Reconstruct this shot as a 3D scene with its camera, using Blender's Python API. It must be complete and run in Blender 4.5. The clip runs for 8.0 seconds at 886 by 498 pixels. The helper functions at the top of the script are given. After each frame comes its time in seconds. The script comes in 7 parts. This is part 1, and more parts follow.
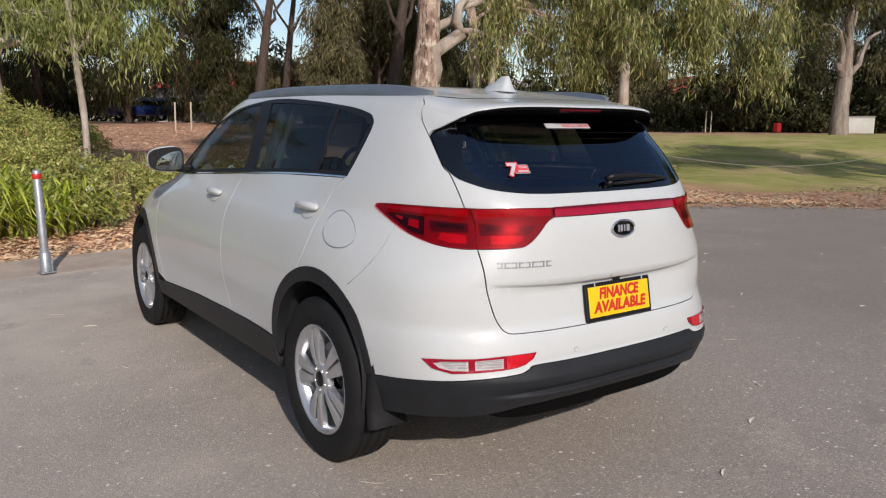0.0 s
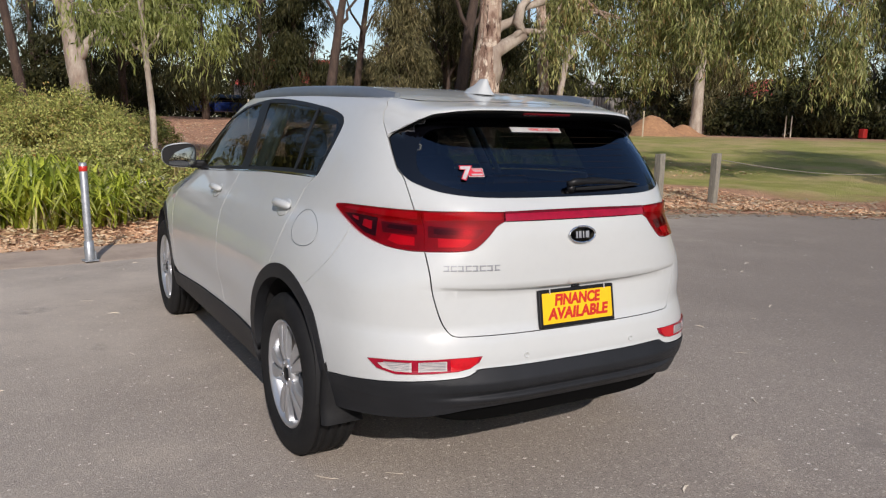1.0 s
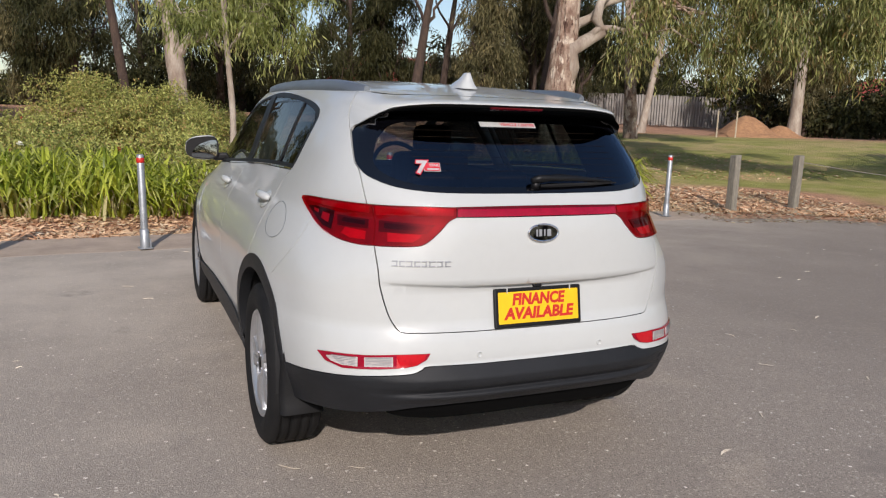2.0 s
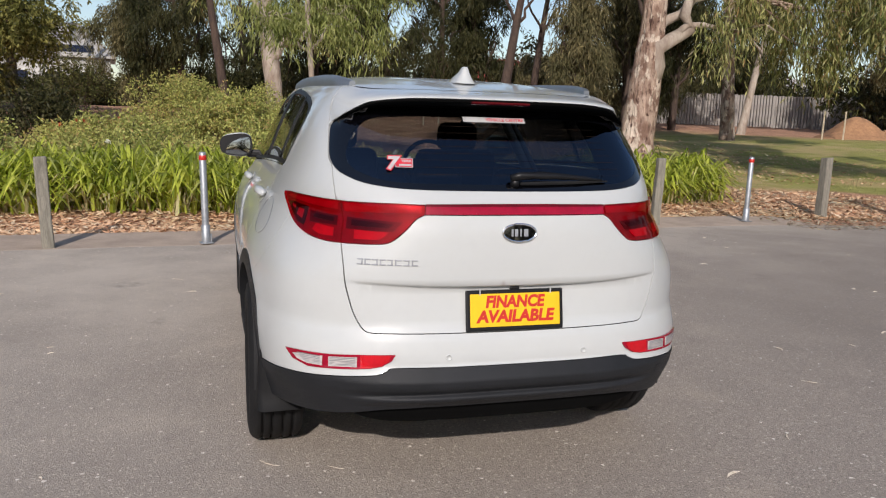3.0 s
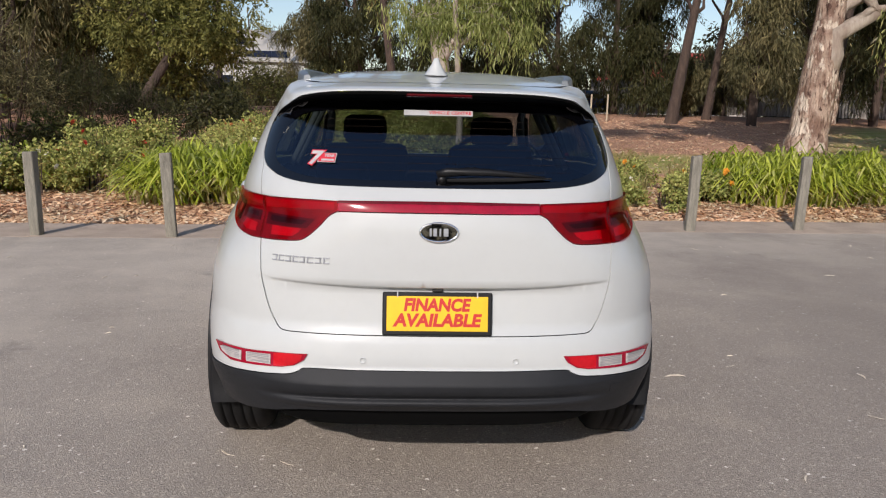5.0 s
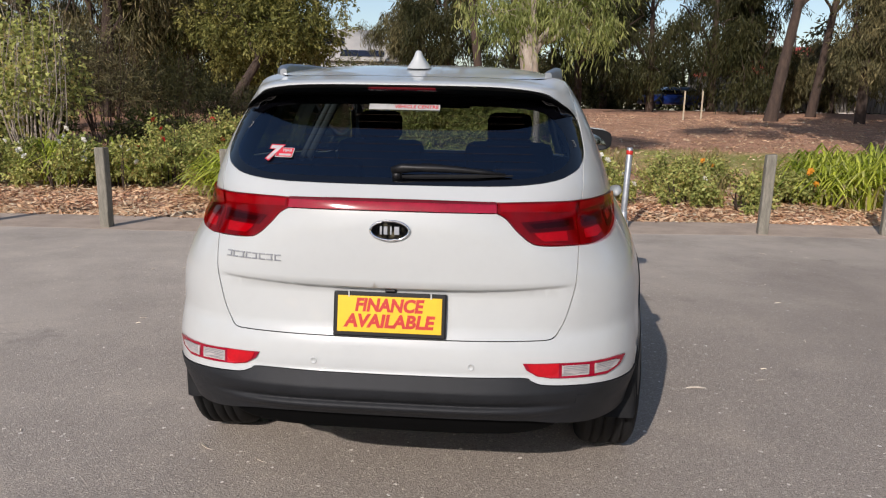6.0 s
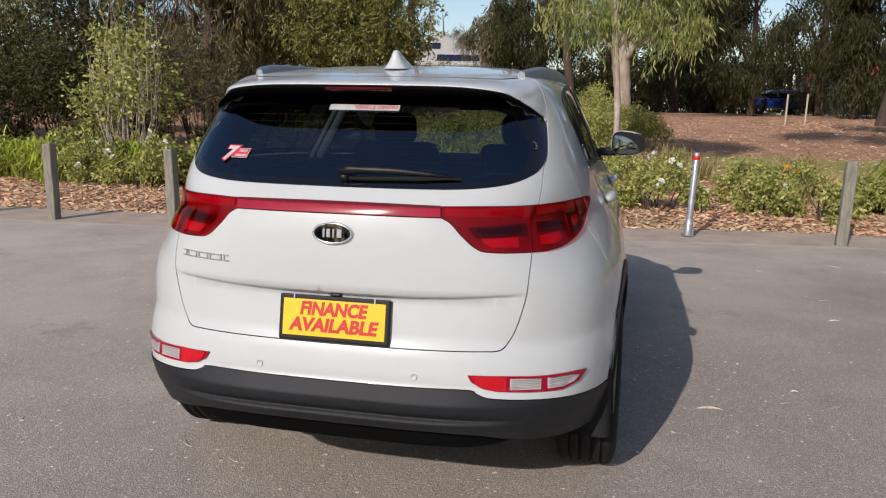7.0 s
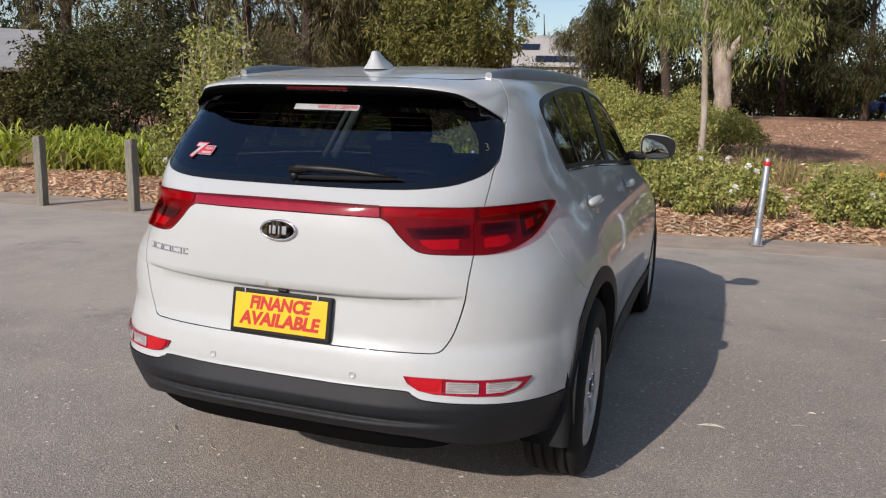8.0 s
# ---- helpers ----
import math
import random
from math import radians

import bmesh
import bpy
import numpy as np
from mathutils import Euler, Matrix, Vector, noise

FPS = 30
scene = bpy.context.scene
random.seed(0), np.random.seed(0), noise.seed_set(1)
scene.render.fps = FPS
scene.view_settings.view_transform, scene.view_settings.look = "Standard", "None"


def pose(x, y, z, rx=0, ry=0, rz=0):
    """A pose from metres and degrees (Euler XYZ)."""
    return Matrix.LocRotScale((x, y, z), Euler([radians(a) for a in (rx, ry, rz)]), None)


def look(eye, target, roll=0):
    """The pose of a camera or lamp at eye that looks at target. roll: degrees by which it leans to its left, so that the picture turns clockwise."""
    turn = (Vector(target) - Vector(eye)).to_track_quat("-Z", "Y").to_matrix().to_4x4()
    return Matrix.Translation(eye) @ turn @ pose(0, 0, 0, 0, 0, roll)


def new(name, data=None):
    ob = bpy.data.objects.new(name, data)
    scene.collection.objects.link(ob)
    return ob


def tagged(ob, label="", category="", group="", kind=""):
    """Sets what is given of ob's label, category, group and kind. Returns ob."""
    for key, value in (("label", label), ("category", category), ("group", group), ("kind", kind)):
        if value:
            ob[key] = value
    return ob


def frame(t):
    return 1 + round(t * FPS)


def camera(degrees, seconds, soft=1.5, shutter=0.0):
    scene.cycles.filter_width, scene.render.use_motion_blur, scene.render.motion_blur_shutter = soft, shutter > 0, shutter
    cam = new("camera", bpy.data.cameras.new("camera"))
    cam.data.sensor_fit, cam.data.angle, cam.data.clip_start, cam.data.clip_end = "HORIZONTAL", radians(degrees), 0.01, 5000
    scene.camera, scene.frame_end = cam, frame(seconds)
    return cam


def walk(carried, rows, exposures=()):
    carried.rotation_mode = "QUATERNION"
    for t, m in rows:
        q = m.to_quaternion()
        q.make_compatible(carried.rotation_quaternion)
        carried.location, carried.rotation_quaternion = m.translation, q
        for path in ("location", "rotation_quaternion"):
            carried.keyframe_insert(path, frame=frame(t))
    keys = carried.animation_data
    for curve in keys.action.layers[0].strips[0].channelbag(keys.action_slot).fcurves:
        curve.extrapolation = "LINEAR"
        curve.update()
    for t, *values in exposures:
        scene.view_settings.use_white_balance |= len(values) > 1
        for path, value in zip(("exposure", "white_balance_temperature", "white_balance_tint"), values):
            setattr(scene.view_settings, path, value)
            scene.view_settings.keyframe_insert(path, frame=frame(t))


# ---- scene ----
from mathutils.geometry import delaunay_2d_cdt

cam = camera(60.4, 8.0, soft=1.2)
PATH = [
    (0, (-2.271, -1.948, 1.413), (-1.121, -0.344, 1.091), 0.3),
    (0.5, (-2.095, -2.076, 1.426), (-1.017, -0.422, 1.104), 0.6),
    (1, (-1.904, -2.202, 1.429), (-0.913, -0.496, 1.104), 1.2),
    (2.5, (-1.208, -2.442, 1.418), (-0.544, -0.586, 1.08), 1.8),
    (3, (-0.992, -2.455, 1.413), (-0.445, -0.561, 1.074), 1.8),
    (3.5, (-0.762, -2.44, 1.418), (-0.331, -0.517, 1.078), 1.6),
    (4, (-0.546, -2.461, 1.417), (-0.231, -0.516, 1.073), 1.4),
    (4.5, (-0.319, -2.487, 1.417), (-0.119, -0.528, 1.068), 1.3),
    (6, (0.373, -2.35, 1.411), (0.21, -0.39, 1.046), 1.1),
    (6.5, (0.599, -2.291, 1.406), (0.31, -0.345, 1.046), 1.0),
    (7, (0.832, -2.196, 1.407), (0.421, -0.272, 1.048), 1.1),
    (7.5, (1.055, -2.127, 1.414), (0.519, -0.234, 1.056), 1.4),
    (8, (1.298, -2.055, 1.416), (0.642, -0.201, 1.054), 1.6),
]
walk(cam, [(t, look(eye, target, roll)) for t, eye, target, roll in PATH], [(0.0, 0.08, 6700, 14)])

# ---- sky and sun ----
SUN_EL, SUN_AZ = radians(29.0), radians(197.8)
world = bpy.data.worlds.new("sky")
scene.world = world
world.use_nodes = True
wn = world.node_tree
sky = wn.nodes.new("ShaderNodeTexSky")
sky.sky_type, sky.sun_disc = "NISHITA", False
sky.dust_density, sky.ozone_density = 0.8, 1.5
sky.sun_elevation, sky.sun_rotation = SUN_EL, SUN_AZ
wn.links.new(sky.outputs[0], wn.nodes["Background"].inputs[0])
wn.nodes["Background"].inputs[1].default_value = 0.116
sun_data = bpy.data.lights.new("sun", "SUN")
sun_data.energy, sun_data.angle, sun_data.color = 3.50, radians(0.5), (1.0, 0.96, 0.915)
sun = new("sun", sun_data)
sun.matrix_world = look((math.sin(SUN_AZ) * 60 * math.cos(SUN_EL), math.cos(SUN_AZ) * 60 * math.cos(SUN_EL), 60 * math.sin(SUN_EL)), (0, 0, 0))

# ---- materials ----
def nodes_of(name):
    m = bpy.data.materials.new(name)
    m.use_nodes = True
    return m, m.node_tree, m.node_tree.nodes["Principled BSDF"]


def mixed(nt, a, b, fac):
    """A colour mix of a and b (colours or sockets) by a socket."""
    n = nt.nodes.new("ShaderNodeMix")
    n.data_type = "RGBA"
    for slot, val in ((6, a), (7, b)):
        if isinstance(val, tuple):
            n.inputs[slot].default_value = (*val, 1)
        else:
            nt.links.new(val, n.inputs[slot])
    nt.links.new(fac, n.inputs[0])
    return n.outputs[2]


def noisy(nt, scale, detail=4.0, lo=0.35, hi=0.65, rough=0.6, stretch=None, kind="noise"):
    """A noise in metres, spread between lo and hi to 0..1."""
    tc = nt.nodes.new("ShaderNodeTexCoord")
    src = tc.outputs["Object"]
    if stretch:
        mp = nt.nodes.new("ShaderNodeMapping")
        mp.inputs["Scale"].default_value = stretch
        nt.links.new(src, mp.inputs[0])
        src = mp.outputs[0]
    if kind == "voronoi":
        t = nt.nodes.new("ShaderNodeTexVoronoi")
        t.inputs["Scale"].default_value = scale
        out = t.outputs["Color"]
    else:
        t = nt.nodes.new("ShaderNodeTexNoise")
        t.inputs["Scale"].default_value = scale
        t.inputs["Detail"].default_value = detail
        t.inputs["Roughness"].default_value = rough
        out = t.outputs["Fac"]
    nt.links.new(src, t.inputs["Vector"])
    r = nt.nodes.new("ShaderNodeMapRange")
    r.inputs[1].default_value, r.inputs[2].default_value = lo, hi
    nt.links.new(out, r.inputs[0])
    return r.outputs[0]


def surface(name, base, base2=None, rough=0.5, metal=0.0, scale=6.0, fine=60.0, fine_amt=0.25, bump=0.0, bump_scale=80.0, coat=0.0, spec=0.5, stretch=None, dark=None, bump_dist=0.01, coat_ior=1.5):
    """A surface with a broad change from base to base2, a fine grain and relief."""
    m, nt, p = nodes_of(name)
    base2 = base2 or tuple(c * 0.8 for c in base)
    col = mixed(nt, base, base2, noisy(nt, scale, stretch=stretch))
    dark = dark or tuple(c * 0.5 for c in base2)
    f = noisy(nt, fine, 3.0, 0.45, 0.8, stretch=stretch)
    k = nt.nodes.new("ShaderNodeMath")
    k.operation = "MULTIPLY"
    k.inputs[1].default_value = fine_amt
    nt.links.new(f, k.inputs[0])
    col = mixed(nt, col, dark, k.outputs[0])
    nt.links.new(col, p.inputs["Base Color"])
    p.inputs["Roughness"].default_value = rough
    p.inputs["Metallic"].default_value = metal
    p.inputs["Specular IOR Level"].default_value = spec
    p.inputs["Coat Weight"].default_value = coat
    p.inputs["Coat Roughness"].default_value = 0.03
    p.inputs["Coat IOR"].default_value = coat_ior
    if bump:
        b = nt.nodes.new("ShaderNodeBump")
        b.inputs["Strength"].default_value = bump
        b.inputs["Distance"].default_value = bump_dist
        nt.links.new(noisy(nt, bump_scale, 5.0, 0.2, 0.8, stretch=stretch), b.inputs["Height"])
        nt.links.new(b.outputs[0], p.inputs["Normal"])
    return m


def leafy(name, colours, rough=0.5, through_light=0.28, tone=(0.62, 0.72, 0.70)):
    """Leaves whose colour changes from leaf to leaf; light shines through them."""
    m, nt, p = nodes_of(name)
    g = nt.nodes.new("ShaderNodeNewGeometry")
    ramp = nt.nodes.new("ShaderNodeValToRGB")
    ramp.color_ramp.interpolation = "LINEAR"
    e = ramp.color_ramp.elements
    while len(e) < len(colours):
        e.new(0.5)
    for i, c in enumerate(colours):
        e[i].position = i / (len(colours) - 1)
        e[i].color = (*c, 1)
    nt.links.new(g.outputs["Random Per Island"], ramp.inputs[0])
    big = noisy(nt, 0.7, 3.0, 0.3, 0.7)
    shade = nt.nodes.new("ShaderNodeMix")
    shade.data_type = "RGBA"
    shade.blend_type = "MULTIPLY"
    shade.inputs[7].default_value = (*tone, 1)
    nt.links.new(ramp.outputs[0], shade.inputs[6])
    nt.links.new(big, shade.inputs[0])
    nt.links.new(shade.outputs[2], p.inputs["Base Color"])
    p.inputs["Roughness"].default_value = rough
    p.inputs["Specular IOR Level"].default_value = 0.16
    tr = nt.nodes.new("ShaderNodeBsdfTranslucent")
    nt.links.new(shade.outputs[2], tr.inputs[0])
    mx = nt.nodes.new("ShaderNodeMixShader")
    mx.inputs[0].default_value = through_light
    nt.links.new(p.outputs[0], mx.inputs[1])
    nt.links.new(tr.outputs[0], mx.inputs[2])
    nt.links.new(mx.outputs[0], nt.nodes["Material Output"].inputs[0])
    return m


def pane_material(name, tint, normal_gloss=0.05, bend=5.0, gloss_tint=(1, 1, 1)):
    """Thin tinted glass: a clear tint under a sheen that grows towards grazing angles."""
    m, nt, p = nodes_of(name)
    nt.nodes.remove(p)
    tr = nt.nodes.new("ShaderNodeBsdfTransparent")
    tr.inputs[0].default_value = (*tint, 1)
    gl = nt.nodes.new("ShaderNodeBsdfGlossy")
    gl.inputs[0].default_value = (*gloss_tint, 1)
    gl.inputs[1].default_value = 0.01
    lw = nt.nodes.new("ShaderNodeLayerWeight")
    pw = nt.nodes.new("ShaderNodeMath")
    pw.operation = "POWER"
    pw.inputs[1].default_value = bend
    nt.links.new(lw.outputs["Facing"], pw.inputs[0])
    sheen = nt.nodes.new("ShaderNodeMapRange")
    sheen.inputs[3].default_value, sheen.inputs[4].default_value = normal_gloss, 1.0
    nt.links.new(pw.outputs[0], sheen.inputs[0])
    mx = nt.nodes.new("ShaderNodeMixShader")
    nt.links.new(sheen.outputs[0], mx.inputs[0])
    nt.links.new(tr.outputs[0], mx.inputs[1])
    nt.links.new(gl.outputs[0], mx.inputs[2])
    nt.links.new(mx.outputs[0], nt.nodes["Material Output"].inputs[0])
    return m


PAINT = surface("white_paint", (0.512, 0.526, 0.517), (0.498, 0.512, 0.503), rough=0.35, scale=2.0, fine=30, fine_amt=0.04, coat=0.8, coat_ior=1.5, spec=0.25)
PLASTIC = surface("dark_grey_plastic", (0.020, 0.021, 0.024), (0.015, 0.016, 0.018), spec=0.22, rough=0.5, scale=5, fine=200, fine_amt=0.3, bump=0.25, bump_scale=700, bump_dist=0.002)
BLACK = surface("black_trim", (0.008, 0.008, 0.009), spec=0.3, rough=0.45, scale=8, fine=90, fine_amt=0.2)
UNDER = surface("underbody_black", (0.011, 0.011, 0.012), rough=0.8, scale=4, fine=40, fine_amt=0.4)
RUBBER = surface("tyre_rubber", (0.012, 0.012, 0.013), (0.017, 0.017, 0.017), spec=0.16, rough=0.7, scale=9, fine=120, fine_amt=0.3, bump=0.2, bump_scale=300, bump_dist=0.002)
ALLOY = surface("silver_alloy", (0.62, 0.63, 0.65), (0.52, 0.53, 0.55), rough=0.38, metal=0.8, scale=6, fine=150, fine_amt=0.12)
CHROME = surface("chrome", (0.85, 0.86, 0.88), (0.8, 0.81, 0.83), rough=0.07, metal=1.0, scale=6, fine=60, fine_amt=0.05)
RAIL = surface("satin_grey_rail", (0.30, 0.32, 0.34), (0.26, 0.28, 0.30), rough=0.35, metal=0.7, scale=5, fine=150, fine_amt=0.1)
TRIM_CLOTH = surface("dark_seat_cloth", (0.010, 0.010, 0.011), rough=0.9, scale=8, fine=250, fine_amt=0.4, bump=0.3, bump_scale=500)
GREY_TRIM = surface("light_grey_trim", (0.66, 0.65, 0.62), (0.60, 0.59, 0.56), rough=0.7, scale=5, fine=160, fine_amt=0.2)
# blue gloss tint puts the sky's reflected blue into the rear glass
REAR_GLASS = pane_material("tinted_rear_glass", (0.28, 0.31, 0.33), 0.12, gloss_tint=(0.62, 0.78, 1.0))
SIDE_GLASS = pane_material("side_glass", (0.14, 0.165, 0.16), 0.045, 8.0)
FRONT_GLASS = pane_material("clear_glass", (0.92, 0.95, 0.93), 0.05)
BORDER = surface("black_glass_border", (0.002, 0.002, 0.003), rough=0.03, scale=5, fine=40, fine_amt=0.1, spec=1.0)
LIP_BLACK = surface("matt_black_lip", (0.002, 0.002, 0.002), rough=0.8, spec=0.05, scale=5, fine=40, fine_amt=0.1)


def lamp_red(name, base, rough=0.08):
    m = surface(name, base, tuple(c * 0.75 for c in base), rough=rough, scale=14, fine=90, fine_amt=0.25, coat=0.35, spec=0.35)
    return m


RED_COVER = pane_material("red_lamp_cover", (0.85, 0.03, 0.10), 0.022, 7.0)
RED_BASE = surface("lamp_bowl", (0.25, 0.08, 0.11), (0.17, 0.05, 0.075), rough=0.35, scale=14, fine=90, fine_amt=0.2)
RED_BLACK = surface("lamp_slot_black", (0.014, 0.010, 0.011), rough=0.3, scale=14, fine=90, fine_amt=0.2)
RED_SHADE = surface("lamp_slot_edge", (0.075, 0.04, 0.05), rough=0.35, scale=14, fine=90, fine_amt=0.2)
RED_BAND = surface("lamp_band_silver", (0.40, 0.20, 0.28), (0.32, 0.15, 0.21), rough=0.3, scale=14, fine=90, fine_amt=0.15)
RED_GLOW = surface("lamp_segment_silver", (0.60, 0.26, 0.34), (0.48, 0.20, 0.28), rough=0.3, scale=20, fine=140, fine_amt=0.25)
RED_LENS = lamp_red("red_lens", (0.33, 0.002, 0.022))
RED_DARK = lamp_red("dark_red_lens", (0.12, 0.002, 0.006))
RED_BRIGHT = lamp_red("bright_red_lens", (0.55, 0.006, 0.014))
CLEAR_LENS = surface("ribbed_clear_lens", (0.60, 0.56, 0.55), (0.42, 0.37, 0.36), rough=0.15, scale=12, fine=22, fine_amt=0.8, stretch=(0.25, 0.25, 9), coat=1.0)
PLATE_YELLOW = surface("yellow_plate", (0.85, 0.52, 0.008), (0.78, 0.46, 0.006), rough=0.45, scale=9, fine=120, fine_amt=0.1)
LETTER_RED = surface("red_lettering", (0.55, 0.02, 0.012), (0.5, 0.018, 0.01), rough=0.5, scale=20, fine=80, fine_amt=0.1)
STICKER_WHITE = surface("white_sticker", (0.50, 0.50, 0.50), rough=0.5, scale=20, fine=90, fine_amt=0.08)
STICKER_RED = surface("red_sticker", (0.62, 0.03, 0.05), rough=0.5, scale=20, fine=90, fine_amt=0.1)
GALV = surface("galvanised_steel", (0.42, 0.44, 0.46), (0.33, 0.35, 0.37), rough=0.45, metal=0.6, scale=12, fine=70, fine_amt=0.25)
BAND_RED = surface("red_reflective_band", (0.65, 0.03, 0.02), rough=0.4, scale=20, fine=120, fine_amt=0.15)
POST_WOOD = surface("weathered_timber", (0.30, 0.275, 0.225), (0.19, 0.175, 0.14), rough=0.9, scale=7, fine=30, fine_amt=0.7, stretch=(6, 6, 0.7), bump=0.6, bump_scale=30)


def speckle(nt, scale, lo, hi):
    """Stones of one tone each; the share between lo and hi of them is picked."""
    tc = nt.nodes.new("ShaderNodeTexCoord")
    t = nt.nodes.new("ShaderNodeTexVoronoi")
    t.inputs["Scale"].default_value = scale
    nt.links.new(tc.outputs["Object"], t.inputs["Vector"])
    sep = nt.nodes.new("ShaderNodeSeparateColor")
    nt.links.new(t.outputs["Color"], sep.inputs[0])
    r = nt.nodes.new("ShaderNodeMapRange")
    r.inputs[1].default_value, r.inputs[2].default_value = lo, hi
    nt.links.new(sep.outputs[0], r.inputs[0])
    return r.outputs[0]


def asphalt_material():
    m, nt, p = nodes_of("worn_asphalt")
    col = mixed(nt, (0.380, 0.324, 0.272), (0.330, 0.282, 0.239), noisy(nt, 0.35, 5.0, 0.35, 0.65))
    col = mixed(nt, col, (0.43, 0.362, 0.296), noisy(nt, 1.6, 4.0, 0.54, 0.72))
    col = mixed(nt, col, (0.22, 0.187, 0.158), speckle(nt, 190, 0.62, 1.0))
    col = mixed(nt, col, (0.19, 0.162, 0.137), noisy(nt, 42, 4.0, 0.54, 0.80, 0.7))
    col = mixed(nt, col, (0.57, 0.497, 0.415), speckle(nt, 130, 0.86, 1.0))
    col = mixed(nt, col, (0.60, 0.52, 0.43), noisy(nt, 30, 5.0, 0.63, 0.75, 0.75))
    col = mixed(nt, col, (0.86, 0.80, 0.72), speckle(nt, 80, 0.9955, 0.998))
    # dusty, sandy ground towards the garden bed, stains elsewhere
    tc = nt.nodes.new("ShaderNodeTexCoord")
    sep = nt.nodes.new("ShaderNodeSeparateXYZ")
    nt.links.new(tc.outputs["Object"], sep.inputs[0])
    reach = nt.nodes.new("ShaderNodeMath")
    reach.operation = "MULTIPLY_ADD"
    reach.inputs[1].default_value = -0.55
    nt.links.new(sep.outputs[0], reach.inputs[0])
    nt.links.new(sep.outputs[1], reach.inputs[2])
    dust = nt.nodes.new("ShaderNodeMapRange")
    dust.interpolation_type = "SMOOTHSTEP"
    dust.inputs[1].default_value, dust.inputs[2].default_value, dust.inputs[4].default_value = -1.5, 6.5, 0.75
    nt.links.new(reach.outputs[0], dust.inputs[0])
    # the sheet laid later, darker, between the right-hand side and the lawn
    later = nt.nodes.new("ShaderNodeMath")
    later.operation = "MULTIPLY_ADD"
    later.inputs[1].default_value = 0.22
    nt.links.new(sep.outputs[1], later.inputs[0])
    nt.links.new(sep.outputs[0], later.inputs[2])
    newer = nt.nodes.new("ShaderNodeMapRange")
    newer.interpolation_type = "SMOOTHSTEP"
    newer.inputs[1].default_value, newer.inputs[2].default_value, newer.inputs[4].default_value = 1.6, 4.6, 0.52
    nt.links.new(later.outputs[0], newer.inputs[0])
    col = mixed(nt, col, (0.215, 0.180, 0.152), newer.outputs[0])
    patchy = nt.nodes.new("ShaderNodeMath")
    patchy.operation = "MULTIPLY"
    nt.links.new(dust.outputs[0], patchy.inputs[0])
    nt.links.new(noisy(nt, 0.8, 6.0, 0.25, 0.60, 0.65), patchy.inputs[1])
    col = mixed(nt, col, (0.62, 0.54, 0.45), patchy.outputs[0])
    col = mixed(nt, col, (0.27, 0.233, 0.20), noisy(nt, 0.9, 6.0, 0.60, 0.72, 0.75))
    nt.links.new(col, p.inputs["Base Color"])
    p.inputs["Roughness"].default_value = 0.85
    p.inputs["Specular IOR Level"].default_value = 0.3
    b = nt.nodes.new("ShaderNodeBump")
    b.inputs["Strength"].default_value = 0.55
    b.inputs["Distance"].default_value = 0.006
    nt.links.new(noisy(nt, 110, 4.0, 0.25, 0.75), b.inputs["Height"])
    nt.links.new(b.outputs[0], p.inputs["Normal"])
    return m


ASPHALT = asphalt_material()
CONCRETE = surface("kerb_concrete", (0.52, 0.41, 0.32), (0.39, 0.305, 0.24), rough=0.9, scale=2.5, fine=70, fine_amt=0.35, bump=0.4, bump_scale=120)
MULCH = surface("mulch_soil", (0.50, 0.27, 0.135), (0.36, 0.19, 0.10), rough=0.95, scale=5, fine=45, fine_amt=0.75, bump=0.9, bump_scale=50, bump_dist=0.02)
CHIPS = leafy("bark_chips", [(0.34, 0.16, 0.085), (0.78, 0.44, 0.26), (0.90, 0.60, 0.38), (0.60, 0.31, 0.175), (0.95, 0.76, 0.54)], 0.9, 0.0)
def flaking_bark():
    """Smooth pink-grey bark under darker plates and cracks."""
    m, nt, p = nodes_of("gum_bark_flaking")
    col = mixed(nt, (0.50, 0.37, 0.285), (0.25, 0.155, 0.115), noisy(nt, 2.4, 5.0, 0.44, 0.58, stretch=(1.2, 1.2, 0.75)))
    col = mixed(nt, col, (0.70, 0.585, 0.47), noisy(nt, 3.4, 5.0, 0.53, 0.60, stretch=(1.3, 1.3, 0.7)))
    col = mixed(nt, col, (0.10, 0.055, 0.042), noisy(nt, 7.0, 5.0, 0.58, 0.66, stretch=(1.5, 1.5, 0.6)))
    nt.links.new(col, p.inputs["Base Color"])
    p.inputs["Roughness"].default_value = 0.9
    p.inputs["Specular IOR Level"].default_value = 0.2
    b = nt.nodes.new("ShaderNodeBump")
    b.inputs["Strength"].default_value = 1.0
    b.inputs["Distance"].default_value = 0.06
    b.invert = True
    nt.links.new(noisy(nt, 8.0, 5.0, 0.40, 0.70, stretch=(1.6, 1.6, 0.42)), b.inputs["Height"])
    nt.links.new(b.outputs[0], p.inputs["Normal"])
    return m


